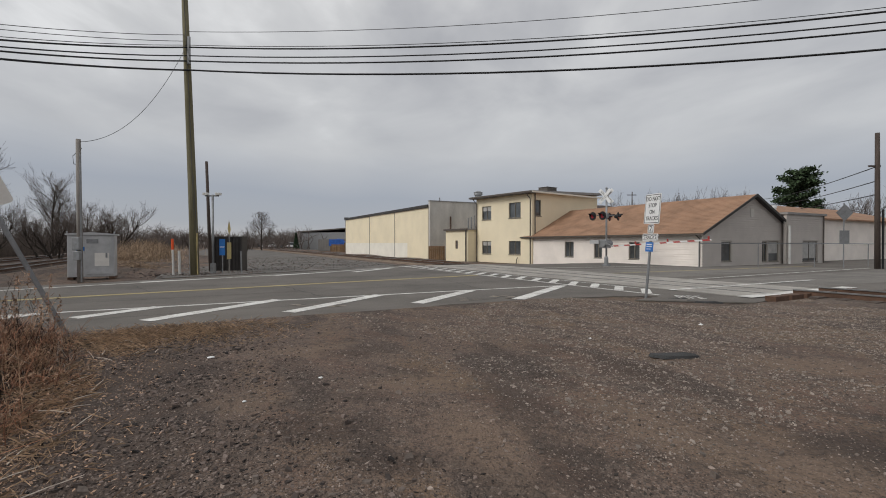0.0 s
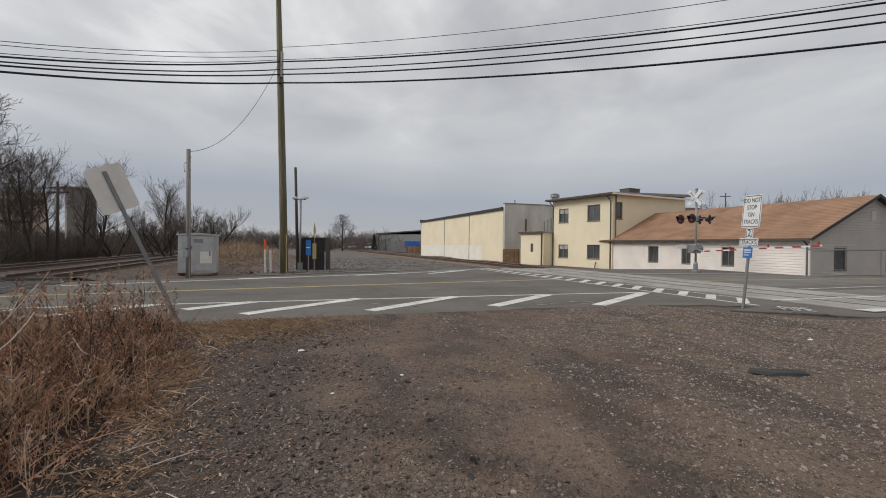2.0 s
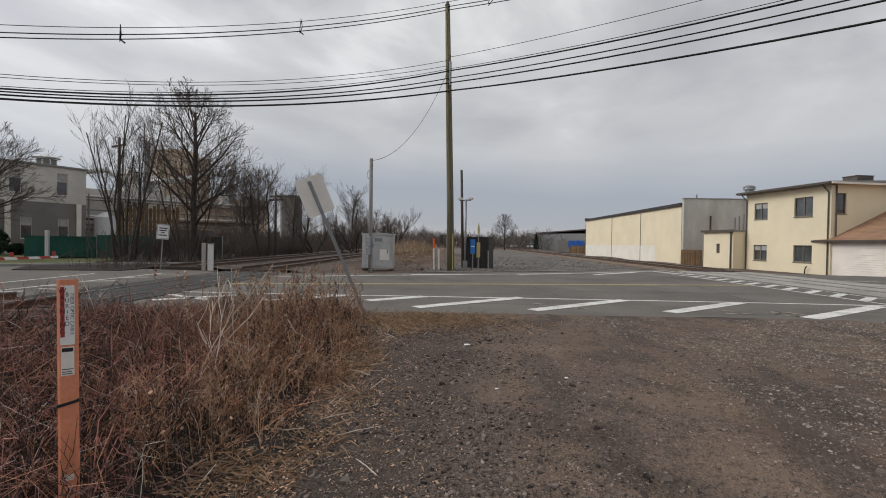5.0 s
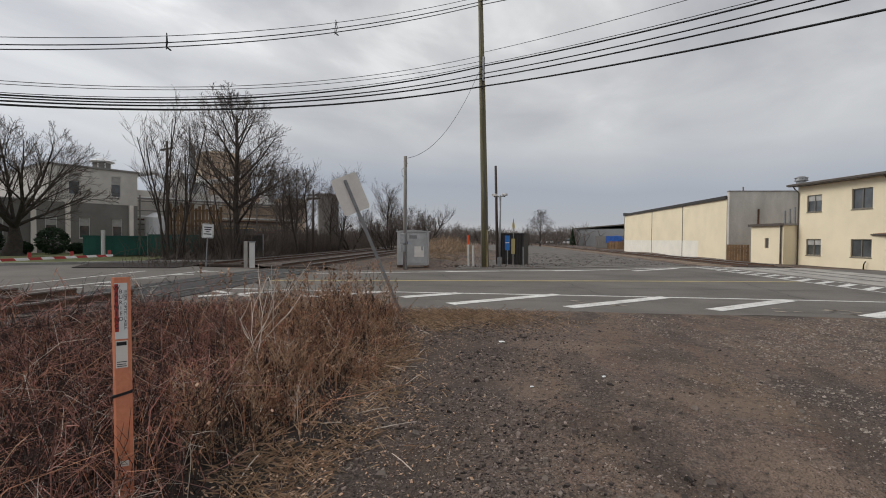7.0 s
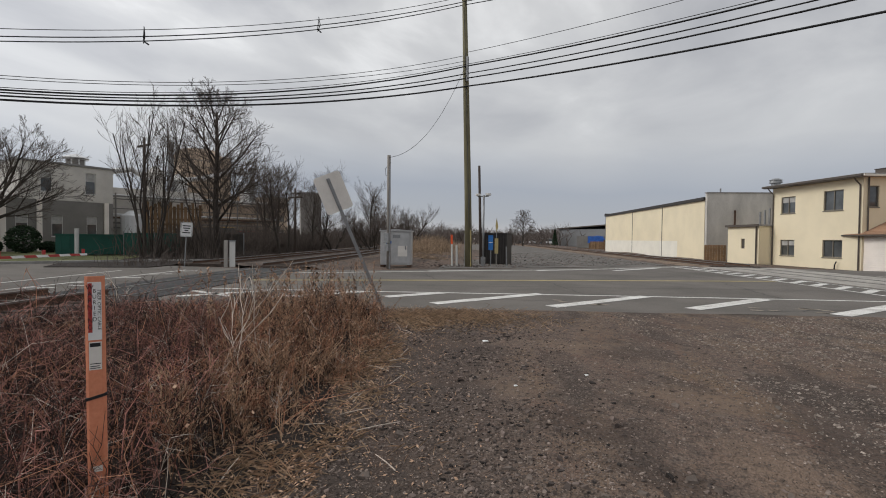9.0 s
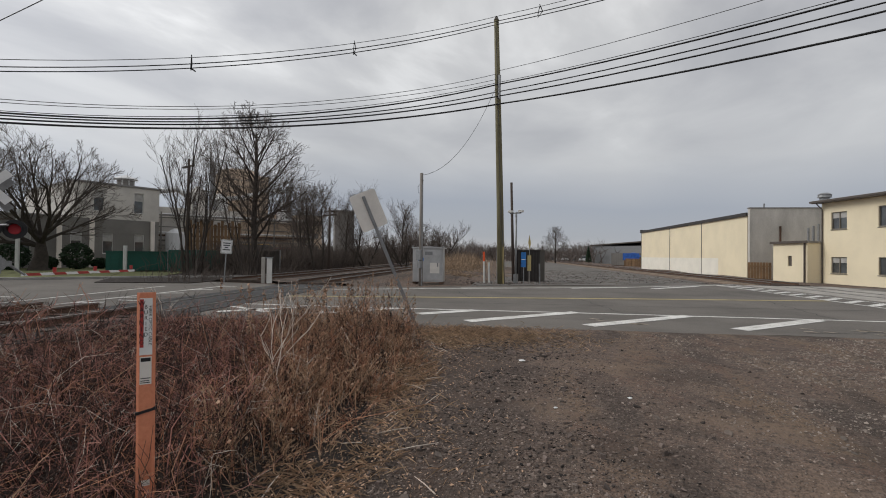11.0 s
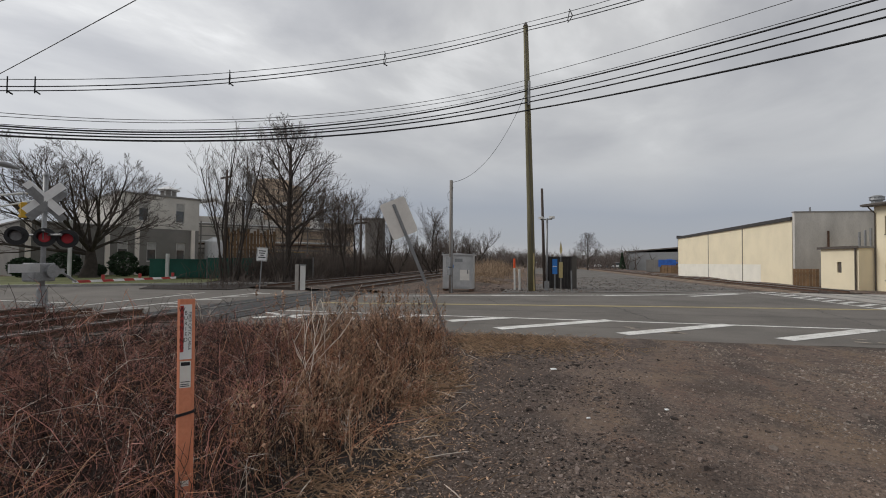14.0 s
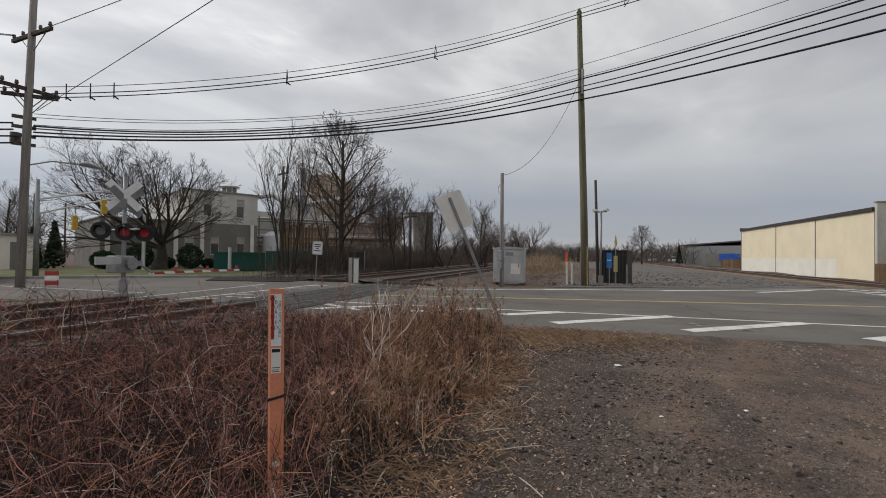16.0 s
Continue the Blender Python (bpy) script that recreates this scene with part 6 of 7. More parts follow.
car((-56, 45.5, 0), 60, M_CAR_W, "white parked van behind bare trees", 5.2, 1.9, 2.1, "van", 0.2, 0.05)
car((-50, 45, 0), 60, M_CAR_D, "dark parked car behind bare trees")
tr = thing("box_truck", "white box truck with a green stripe at the roadside", "truck", at=(-33.6, -1.0, 0), rz=8)
part("box_body", Bag().box(-3.0, -1.2, 0.9, 1.6, 1.2, 3.0), M_CAR_W, tr, bevel=0.04)
part("stripe", Bag().box(-3.0, -1.22, 2.3, 1.6, 1.22, 2.5), M_GREEN_BOX, tr)
part("cab", Bag().box(1.65, -1.1, 0.5, 3.1, 1.1, 2.3), M_CAR_W, tr, bevel=0.1)
part("windscreen", Bag().box(3.05, -0.95, 1.45, 3.13, 0.95, 2.15), M_GLASS, tr)
part("chassis", Bag().box(-3.0, -0.9, 0.5, 1.6, 0.9, 0.88), M_BLACK, tr)
for x in (-2.0, 2.2):
    for y in (-1.0, 1.0):
        w_ = part("wheel", Bag().tube([(x, y - 0.15, 0.45), (x, y + 0.15, 0.45)], 0.45, 14), M_RUBBER, tr)
        part("rim", Bag().tube([(x, y - 0.16, 0.45), (x, y + 0.16, 0.45)], 0.25, 12), M_GALV, w_)

# far side of the tracks
fb = thing("grey_metal_shed", "long grey metal shed beyond the warehouse", "shed", at=(-40.5, 131, 0), rz=-12)
part("wall", Bag().box(0, 0, -0.6, 15, 18, 4.6), M_GALV, fb)
part("roof", Bag().add([(-0.3, -0.4, 4.6), (15.3, -0.4, 5.6), (15.3, 18, 5.6), (-0.3, 18, 4.6), (-0.3, -0.4, 4.9), (15.3, -0.4, 5.9), (15.3, 18, 5.9), (-0.3, 18, 4.9)], [(3, 2, 1, 0), (4, 5, 6, 7), (0, 1, 5, 4), (3, 0, 4, 7), (1, 2, 6, 5)]), M_FRAME, fb, "dark roof edge")
ct = thing("freight_container", "dark green-grey freight container on the gravel", "container", at=(-30.2, 112, -0.4), rz=-8)
part("body", Bag().box(0, 0, 0.1, 6.0, 2.4, 2.9), M_FACT_GREY, ct)
for k in range(14):
    part("rib", Bag().box(0.1 + k * 0.42, -0.06, 0.2, 0.28 + k * 0.42, -0.003, 2.8), M_FACT_GREY, ct)
part("skid", Bag().box(0.2, 0.1, 0, 5.8, 2.3, 0.1), M_RUST, ct)
tp = Bag()
tv, tf = [], []
random.seed(3)
for j in range(6):
    for i in range(6):
        tv.append((i * 0.42 - 1.05, j * 0.4 - 1.0, 1.7 - 0.12 * abs(i - 2.5) ** 1.6 + random.uniform(-0.12, 0.12)))
tf = [(j * 6 + i, j * 6 + i + 1, j * 6 + i + 7, j * 6 + i + 6) for j in range(5) for i in range(5)]
tarp = thing("covered_pile", "timber pile under a rumpled blue tarpaulin", "pile", at=(-23.6, 104, -0.4))
part("pile", Bag().box(-0.95, -0.9, 0, 0.95, 0.9, 1.2), M_WOODFENCE, tarp)
part("tarpaulin", Bag().add(tv, tf).box(-1.1, -1.05, 0.8, 1.1, -1.0, 1.65), M_TARP, tarp, "rumpled blue tarpaulin", smooth=False)
tarp.scale = (1.5, 1.5, 1.7)
bf = thing("board_fence", "low brown board fence beside the warehouse", "fence", at=(-24.5, 101.5, -0.45), rz=-10)
for k in range(14):
    part("board", Bag().box(k * 0.28, 0, 0, k * 0.28 + 0.25, 0.04, 1.75), M_WOODFENCE, bf)

# traffic lights on their mast
tm = thing("traffic_signal", "steel mast arms carrying two yellow traffic signals", "traffic light", at=(-34.0, 2.3, 0))
part("mast", Bag().tube([(0, 0, 0), (0, 0, 5.4)], [0.14, 0.1], 10), M_GALV, tm, smooth=True)
part("arm", Bag().tube([(0, 0, 4.3), (1.0, 2.6, 4.9), (1.6, 4.2, 5.1)], 0.06, 6), M_PIPE, tm)
part("arm", Bag().tube([(0, 0, 3.5), (1.0, 2.4, 4.3), (1.6, 4.2, 4.9)], 0.05, 6), M_PIPE, tm)
for x, y, z in ((1.6, 2.75, 4.0), (0.8, 1.55, 3.05)):
    hd = part("signal_head", Bag().box(x - 0.13, y - 0.13, z - 0.4, x + 0.13, y + 0.13, z + 0.4), M_SIGNAL_Y, tm, "yellow three-light signal head", bevel=0.03)
    for k in range(3):
        part("visor", Bag().tube([(x - 0.13, y - 0.03, z - 0.27 + k * 0.27), (x - 0.3, y - 0.05, z - 0.3 + k * 0.27)], [0.1, 0.11], 10, caps=False), M_SIGNAL_Y, hd)
        part("lens", Bag().tube([(x - 0.132, y - 0.03, z - 0.27 + k * 0.27), (x - 0.15, y - 0.03, z - 0.27 + k * 0.27)], 0.09, 10), M_BLACK, hd)
    part("hanger", Bag().tube([(x, y, z + 0.55), (x, y, z + 0.95)], 0.03, 6), M_GALV, tm)
bar = thing("striped_barricade", "small red and white striped barricade panel", "barricade", at=(-24.6, 2.1, 0), rz=80)
for k in range(3):
    part("panel", Bag().box(-0.22, -0.02, 0.1 + k * 0.2, 0.22, 0.02, 0.26 + k * 0.2), M_RED if k != 1 else M_SIGN_W, bar)
for x in (-0.18, 0.18):
    part("leg", Bag().box(x - 0.02, 0.021, 0, x + 0.02, 0.05, 0.7), M_GALV, bar)
for x, y, h in ((-33.2, 16.1, 8.0), (-29.5, 25.6, 5.2), (-38, 33, 6.5), (-60, 4, 7), (-75, 8, 7.5), (32.6, 80, 10.4)):
    pp = thing("utility_pole", "thin dark wooden pole among bare trees", "utility pole", at=(x, y, 0), group="far utility poles")
    part("shaft", Bag().tube([(0, 0, -0.2), (0.05, 0, h)], [0.12, 0.08], 8), M_POLE_D, pp, smooth=True)
    part("crossarm", Bag().box(-0.8, -0.05, h - 0.6, 0.8, 0.05, h - 0.48), M_POLE_D, pp)
rp = thing("reflector_post", "white marker post on the lawn", "post", at=(-42.2, 9.2, 0.0))
part("post", Bag().tube([(0, 0, 0), (0, 0, 4.3)], 0.13, 8), M_PIPE, rp)
sh = thing("white_shed", "small white kiosk beyond the lawn", "shed", at=(-47, 2.2, 0), rz=85)
part("wall", Bag().box(-1.2, 0, 0, 1.2, 2, 2.6), M_SIDING, sh)
part("roof", Bag().box(-1.4, -0.2, 2.6, 1.4, 2.2, 2.75), M_ROOF_GREY, sh)
part("door", Bag().box(-0.4, -0.04, 0.05, 0.5, -0.004, 2.1), M_FACT_GREY, sh)

# ---------------------------------------------------------------- bare trees


def grow(bags, rng, p, d, length, r, lvl, top, kids, spread, up, wander, long=1.0, first=0.3, fork=1.0):
    n = 5 if lvl in (0, 1) else 4 if lvl < 3 else 3
    turn = rng.random() * 6.283
    pts, rad = [p.copy()], [r]
    for i in range(n):
        d = (d + Vector((rng.gauss(0, wander), rng.gauss(0, wander), rng.gauss(0, wander) + up * (0.35 if lvl else 0.05)))).normalized()
        p = p + d * (length / n)
        pts.append(p.copy())
        rad.append(max(0.007, r * (1 - (0.55 if lvl == 0 else 0.7) * (i + 1) / n)))
    bags[min(lvl, 2)].tube(pts, rad, (9, 5, 4, 3, 3)[min(lvl, 4)], caps=False)
    if lvl >= top:
        return
    k = kids[lvl]
    for i in range(k):
        lo = first if lvl == 0 else 0.3
        f = lo + (0.99 - lo) * (i + rng.random() * 0.8) / k
        j = min(n - 1, int(f * n))
        q = pts[j].lerp(pts[j + 1], f * n - j)
        ax = (pts[j + 1] - pts[j]).normalized()
        if lvl == 0:
            turn += 2.4 + rng.gauss(0, 0.2)
            side = (Vector((math.cos(turn), math.sin(turn), 0)) - ax * (ax.x * math.cos(turn) + ax.y * math.sin(turn))).normalized()
        else:
            side = ax.cross(Vector((rng.gauss(0, 1), rng.gauss(0, 1), rng.gauss(0, 1)))).normalized()
        a = radians(rng.uniform(*spread)) * (1.0 if lvl == 0 else fork)
        nd = (ax * math.cos(a) + side * math.sin(a) + Vector((0, 0, up * 0.25))).normalized()
        grow(bags, rng, q, nd, length * rng.uniform(0.42, 0.68) * (long * (1.05 - 0.35 * f) if lvl == 0 else 1), max(0.008, rad[j] * (0.47 if lvl == 0 else 0.58)), lvl + 1, top, kids, spread, up, wander, 1.0, first, fork)


def bare_tree(label, at, seed, trunk, r, kids=(9, 6, 5, 4), spread=(28, 58), up=0.35, wander=0.14, stems=1, lean=0.1, long=1.0, first=0.3, fork=1.0, bark=None, twig=None, top=3, group="bare trees"):
    rng = random.Random(seed)
    t = thing("bare_tree", label, "tree", at=at, group=group)
    bags = [Bag(), Bag(), Bag()]
    for s in range(stems):
        a = 2 * math.pi * s / max(1, stems) + rng.random()
        off = Vector((math.cos(a), math.sin(a), 0)) * (0.35 if stems > 1 else 0)
        d = Vector((math.cos(a) * lean, math.sin(a) * lean, 1)).normalized()
        grow(bags, rng, off - Vector((0, 0, 0.15)), d, trunk * rng.uniform(0.8, 1.1), r * rng.uniform(0.8, 1.1), 0, top, kids, spread, up, wander, long, first, fork)
    part("trunk", bags[0], bark or M_BARK, t, smooth=True)
    part("branchwork", bags[1], bark or M_BARK, t)["kind"] = "stuff"
    tw = part("twig_crown", bags[2], twig or M_TWIG, t, "fine bare twigs")
    tw["kind"] = "stuff"
    return t


def again(t, x, y, rz, s, z=0.0, label=""):
    c = copy_thing(t, pose(x, y, z, 0, 0, rz))
    c.scale = (s, s, s)
    if label:
        c["label"] = label
    return c


def limb(bags, rng, p, d, length, r, lvl, kids, up, bend, angle):
    """A tapering limb that curves upwards and sends out shorter and shorter side shoots."""
    n = (6, 5, 4, 3, 2)[min(lvl, 4)]
    pts, rad = [p.copy()], [r]
    for i in range(n):
        d = (d + Vector((rng.gauss(0, bend), rng.gauss(0, bend), rng.gauss(0, bend) + up))).normalized()
        p = p + d * (length / n)
        pts.append(p.copy())
        rad.append(max(0.009, r * (1 - 0.72 * (i + 1) / n)))
    bags[min(lvl, 2)].tube(pts, rad, (10, 6, 4, 3, 3)[min(lvl, 4)], caps=False)
    if lvl >= len(kids):
        return
    k = kids[lvl]
    turn = rng.random() * 6.283
    for i in range(k):
        f = 0.22 + 0.77 * (i + rng.random() * 0.7) / k
        j = min(n - 1, int(f * n))
        q = pts[j].lerp(pts[j + 1], f * n - j)
        ax = (pts[j + 1] - pts[j]).normalized()
        turn += 2.4 + rng.gauss(0, 0.35)
        e1 = ax.cross(Vector((0.3, 0.2, 1)) if abs(ax.z) < 0.9 else Vector((1, 0, 0))).normalized()
        side = e1 * math.cos(turn) + ax.cross(e1) * math.sin(turn)
        a = radians(rng.uniform(*angle))
        limb(bags, rng, q, (ax * math.cos(a) + side * math.sin(a)).normalized(), length * (0.74 - 0.38 * f) * rng.uniform(0.75, 1.15), max(0.01, rad[j] * 0.55), lvl + 1, kids, up, bend, angle)


def limbed_tree(label, at, seed, trunk, r, starts, kids, up, bend, angle, group="bare trees"):
    """starts: (height on the trunk, compass turn, tilt from upright, length) of each main limb."""
    rng = random.Random(seed)
    t = thing("bare_tree", label, "tree", at=at, group=group)
    bags = [Bag(), Bag(), Bag()]
    bole = [Vector((rng.gauss(0, 0.05), rng.gauss(0, 0.05), trunk * f)) for f in (-0.06, 0.0, 0.12, 0.4, 0.7, 1.0)]
    bags[0].tube(bole, [r * 1.5, r * 1.35, r * 1.05, r * 0.85, r * 0.62, r * 0.35], 12, caps=True)
    for z, turn, tilt, length in starts:
        c, a = radians(turn), radians(tilt)
        f = min(0.999, z / trunk)
        girth = r * (1.0 - 0.65 * f)
        limb(bags, rng, Vector((0, 0, z)), Vector((math.cos(c) * math.sin(a), math.sin(c) * math.sin(a), math.cos(a))), length * rng.uniform(0.9, 1.1), girth * rng.uniform(0.5, 0.68), 0 if z < 3 else 1, kids, up, bend, angle)
    part("trunk", bags[0], M_BARK, t, smooth=True)
    part("branchwork", bags[1], M_BARK, t)["kind"] = "stuff"
    part("twig_crown", bags[2], M_TWIG, t, "fine bare twigs")["kind"] = "stuff"
    return t


maple = limbed_tree("broad bare maple with a thick dark trunk on the lawn", (-42.8, 10.6, 0), 5, 2.6, 0.52,
                    [(1.7, -95, 62, 7.8), (2.0, -70, 46, 6.8), (2.2, -120, 38, 6.4), (2.3, -60, 12, 5.6), (2.3, 60, 22, 5.6), (2.35, 95, 36, 5.6), (2.1, 85, 62, 4.6), (1.9, 0, 58, 5.6), (2.2, 180, 50, 5.6), (2.0, -35, 66, 6.0), (1.8, -92, 76, 6.8), (2.2, -100, 24, 6.0)],
                    (6, 5, 5, 3), 0.05, 0.06, (20, 42))
oak_limbs = [(2.4 + 0.36 * k, 137.5 * k, 54 - 1.3 * k, 4.0 * (1 - (k / 24.0) ** 1.8) + 0.8) for k in range(21)]
oak = limbed_tree("tall bare tree with an upright twiggy crown", (-30.0, 19.2, 0), 14, 10.0, 0.21, oak_limbs, (7, 6, 5, 4), 0.045, 0.07, (24, 46))
clump = bare_tree("clump of thin bare saplings by the fence", (-29.6, 14.6, 0), 21, 8.6, 0.065, (8, 5, 3), (20, 45), 0.35, 0.07, 5, 0.22, top=3, long=0.5)
round_t = bare_tree("rounded bare shrubby tree", (-44.5, 52.5, 0), 31, 4.4, 0.14, (10, 7, 5, 3), (25, 50), 0.4, 0.12, 3, 0.35, twig=M_TWIG_FAR)
tall2 = bare_tree("slender bare tree beside the track", (-33, 27.5, 0), 41, 6.4, 0.12, (14, 8, 6, 4), (28, 52), 0.3, 0.09, 2, 0.2, long=0.75)
again(clump, -27.8, 17.3, 100, 0.8)
again(clump, -31.8, 16.0, 210, 0.95)
again(tall2, -38, 30, 250, 1.1)
again(round_t, -35, 42, 80, 0.8)
again(round_t, -38.5, 44.5, 190, 0.95)
again(tall2, -40, 38, 190, 1.15)
again(round_t, -46.5, 62, 20, 0.9)
again(round_t, -58, 78, 120, 0.8)
again(tall2, -70, 100, 20, 1.0)
again(round_t, -45, 108, 260, 0.85)
again(oak, -40, 102, 70, 0.72)
again(round_t, -64, 118, 70, 1.1)
again(round_t, -36.5, 86, 70, 0.42, label="bare bushy shrub on the spoil bank")
again(round_t, -27.0, 58, 10, 0.5, label="bare bushy shrub on the spoil bank")
again(round_t, 36.5, 73, 70, 1.75)
again(round_t, 41, 75, 170, 1.7)
again(round_t, 33, 80, 200, 1.55)
again(round_t, 39, 71.5, 120, 1.85)
again(round_t, 34.6, 75.5, 260, 1.8)
again(round_t, 43.2, 72, 310, 1.75)
again(round_t, 68, 78, 30, 1.9)
again(round_t, 62.5, 77, 230, 1.75)
again(round_t, 84, 76, 130, 1.7)
for k, (x, y) in enumerate(((-43, 34), (-41.5, 42), (-42, 50), (-40.5, 56), (-52, 66))):
    again((tall2, round_t)[k % 2], x, y, 47 * k, 0.9 + 0.1 * (k % 4))
again(round_t, -64, -2, 30, 1.2)
again(round_t, -72, 4, 130, 1.2)
again(tall2, -62, 2.5, 130, 1.0)
again(round_t, -58, -6, 200, 1.25)

# distant woods: a long band of twigs and stems along the horizon
random.seed(12)
woods = Bag()
for k in range(3600):
    az = radians(random.uniform(16, 58)) if k < 2600 else radians(random.uniform(-60, 16) if random.random() < 0.3 else random.uniform(58, 100))
    R = random.uniform(130, 260)
    x, y = -math.sin(az) * R, math.cos(az) * R
    h = random.uniform(3.5, 8.5) * (0.75 + 0.5 * noise.noise(Vector((az * 14, R * 0.01, 0))))
    q = Vector((x, y, 0))
    woods.tube([q, q + Vector((random.gauss(0, 0.5), random.gauss(0, 0.5), h * 0.5)), q + Vector((random.gauss(0, 1.5), random.gauss(0, 1.5), h))], [0.13, 0.09, 0.03], 3, False)
    for j in range(3):
        z = h * random.uniform(0.3, 0.8)
        woods.tube([q + Vector((0, 0, z)), q + Vector((random.gauss(0, 1.6), random.gauss(0, 1.6), z + random.uniform(0.8, 2.2)))], [0.06, 0.02], 3, False)
solo("far_woods", woods, M_TWIG_FAR, "grey-brown bare woods along the horizon", "woods", kind="stuff")

# thickets along the left track and on the spoil bank
thick, bank = Bag(), Bag()
for k in range(8200):
    u = random.uniform(29, 120) if k % 3 else random.uniform(29, 55)
    n = -16.5 - abs(random.gauss(0, 3.0)) - 0.02 * u
    h = random.uniform(0.7, 2.4) * (0.7 + 0.6 * noise.noise(Vector((n * 0.3, u * 0.15, 0))) + 0.3)
    q = N(n, u, 0)
    a = q + Vector((random.gauss(0, 0.25), random.gauss(0, 0.25), h * 0.55))
    thick.tube([q, a, a + Vector((random.gauss(0, 0.4), random.gauss(0, 0.4), h * 0.5))], [0.022, 0.016, 0.008], 3, False)
for k in range(420):
    u = random.uniform(20.5, 34)
    q = N(-16.2 + random.gauss(0, 1.4), u, 0)
    h = random.uniform(0.2, 1.1) * (0.7 + 0.8 * noise.noise(q * 0.6))
    thick.tube([q, q + Vector((random.gauss(0, 0.06), random.gauss(0, 0.06), h * 0.6)), q + Vector((random.gauss(0, 0.2), random.gauss(0, 0.2), h))], [0.016, 0.012, 0.006], 3, False)
solo("thicket", thick, M_TWIG, "dense dark bare thicket behind the left tracks", "thicket", kind="stuff")
for k in range(2800):
    u = random.uniform(28, 62)
    n = -3.8 + random.gauss(0, 1.2)
    q = N(n, u, 0)
    q.z = height(q.x, q.y) - 0.05
    h = random.uniform(0.3, 1.5) * (0.22 + 0.78 * smooth01(30, 42, u))
    bank.tube([q, q + Vector((random.gauss(0, 0.1), random.gauss(0, 0.1), h * 0.6)), q + Vector((random.gauss(0, 0.3), random.gauss(0, 0.3), h))], [0.018, 0.012, 0.006], 3, False)
solo("dry_bank_weeds", bank, M_BANK, "grey-brown dry weeds on the spoil bank", "weeds", kind="stuff")


def leafy(name, label, at, rx, rz, seed, leaves, material, trunk=0.3, cone=False, category="shrub", size=0.16, group=""):
    rng = random.Random(seed)
    t = thing(name, label, category, at=at, group=group)
    part("trunk", Bag().tube([(0, 0, -0.1), (0, 0, rz * 1.2)], [rx * 0.1 + 0.03, 0.03], 6), M_BARK, t)
    b = Bag()
    for k in range(leaves):
        a, f = rng.uniform(0, 6.283), rng.random()
        if cone:
            z = f ** 0.8 * rz * 2
            rr = rx * (1 - z / (rz * 2.05)) * math.sqrt(rng.uniform(0.35, 1.05))
        else:
            cz = rng.uniform(-1, 1)
            s = math.sqrt(1 - cz * cz) * rng.uniform(0.75, 1.03)
            rr, z = rx * s, rz + rz * cz * rng.uniform(0.9, 1.03)
        c = Vector((rr * math.cos(a), rr * math.sin(a), z + trunk))
        d1 = Vector((rng.gauss(0, 1), rng.gauss(0, 1), rng.gauss(0, 0.7))).normalized() * size * rng.uniform(0.6, 1.3)
        d2 = d1.cross(Vector((rng.gauss(0, 1), rng.gauss(0, 1), rng.gauss(0, 1)))).normalized() * size * 0.45
        b.add([c - d1, c + d2, c + d1, c - d2], [(0, 1, 2, 3)])
    part("foliage", b, material, t, "dark evergreen foliage")["kind"] = "stuff"
    return t


for x, y, rx, rz in ((-44.4, 13.2, 1.05, 1.0), (-44.6, 9.4, 1.1, 0.95), (-45.0, 11.6, 0.6, 0.45), (-44.9, 14.9, 0.6, 0.4), (-45.5, 7.2, 0.9, 0.7)):
    leafy("clipped_shrub", "rounded dark evergreen shrub by the factory wall", (x, y, 0.05), rx, rz, int(x * 10 + y), 1500, M_EVERGREEN, 0.05, size=0.13, group="clipped shrubs")
for x, y, h in ((-50, 4.6, 1.9), (-48.5, 3.2, 1.6), (-57, -0.5, 2.2), (-40, 126, 2.2)):
    leafy("conical_evergreen", "narrow dark conical evergreen", (x, y, 0), h * 0.42, h, int(h * 10), 1300, M_EVERGREEN, 0.1, True, size=0.2, category="evergreen")
pine = thing("pine_tree", "tall dark green pine behind the houses", "tree", at=(57, 74, 0))
rng = random.Random(8)
part("trunk", Bag().tube([(0, 0, -0.5), (0.2, 0, 7), (0, 0.3, 13.5)], [0.4, 0.3, 0.08], 8), M_BARK, pine)
pb_, pl_ = Bag(), Bag()
for k in range(70):
    z = rng.uniform(5.0, 13.6)
    a = rng.uniform(0, 6.283)
    L = max(0.2, 1 - ((z - 9.0) / 6.2) ** 2) * rng.uniform(2.2, 4.4) + 0.5
    e = Vector((math.cos(a) * L, math.sin(a) * L, z + L * 0.22))
    pb_.tube([(0, 0, z), e], [0.09, 0.02], 4, False)
    for j in range(int(130 * L / 3)):
        f = rng.uniform(0.2, 1.06)
        c = Vector((0, 0, z)).lerp(e, f) + Vector((rng.gauss(0, 0.35), rng.gauss(0, 0.35), rng.gauss(0, 0.22)))
        d1 = Vector((rng.gauss(0, 1), rng.gauss(0, 1), rng.gauss(0, 0.4))).normalized() * 0.34
        d2 = d1.cross(Vector((rng.gauss(0, 1), rng.gauss(0, 1), 1))).normalized() * 0.16
        pl_.add([c - d1, c + d2, c + d1, c - d2], [(0, 1, 2, 3)])
part("branchwork", pb_, M_BARK, pine)
part("needles", pl_, M_PINE, pine, "dark green needle clumps")["kind"] = "stuff"
pine.scale = (0.74, 0.74, 0.95)

# ---------------------------------------------------------------- brush beside the lot
random.seed(77)


def gz_at(p):
    return height(p.x, p.y)


reed, rusty, bramble, pale, heads, dark = Bag(), Bag(), Bag(), Bag(), Bag(), Bag()


def rnd(a, b):
    return random.uniform(a, b)


def jit(k):
    return Vector((random.gauss(0, k), random.gauss(0, k), random.gauss(0, k)))


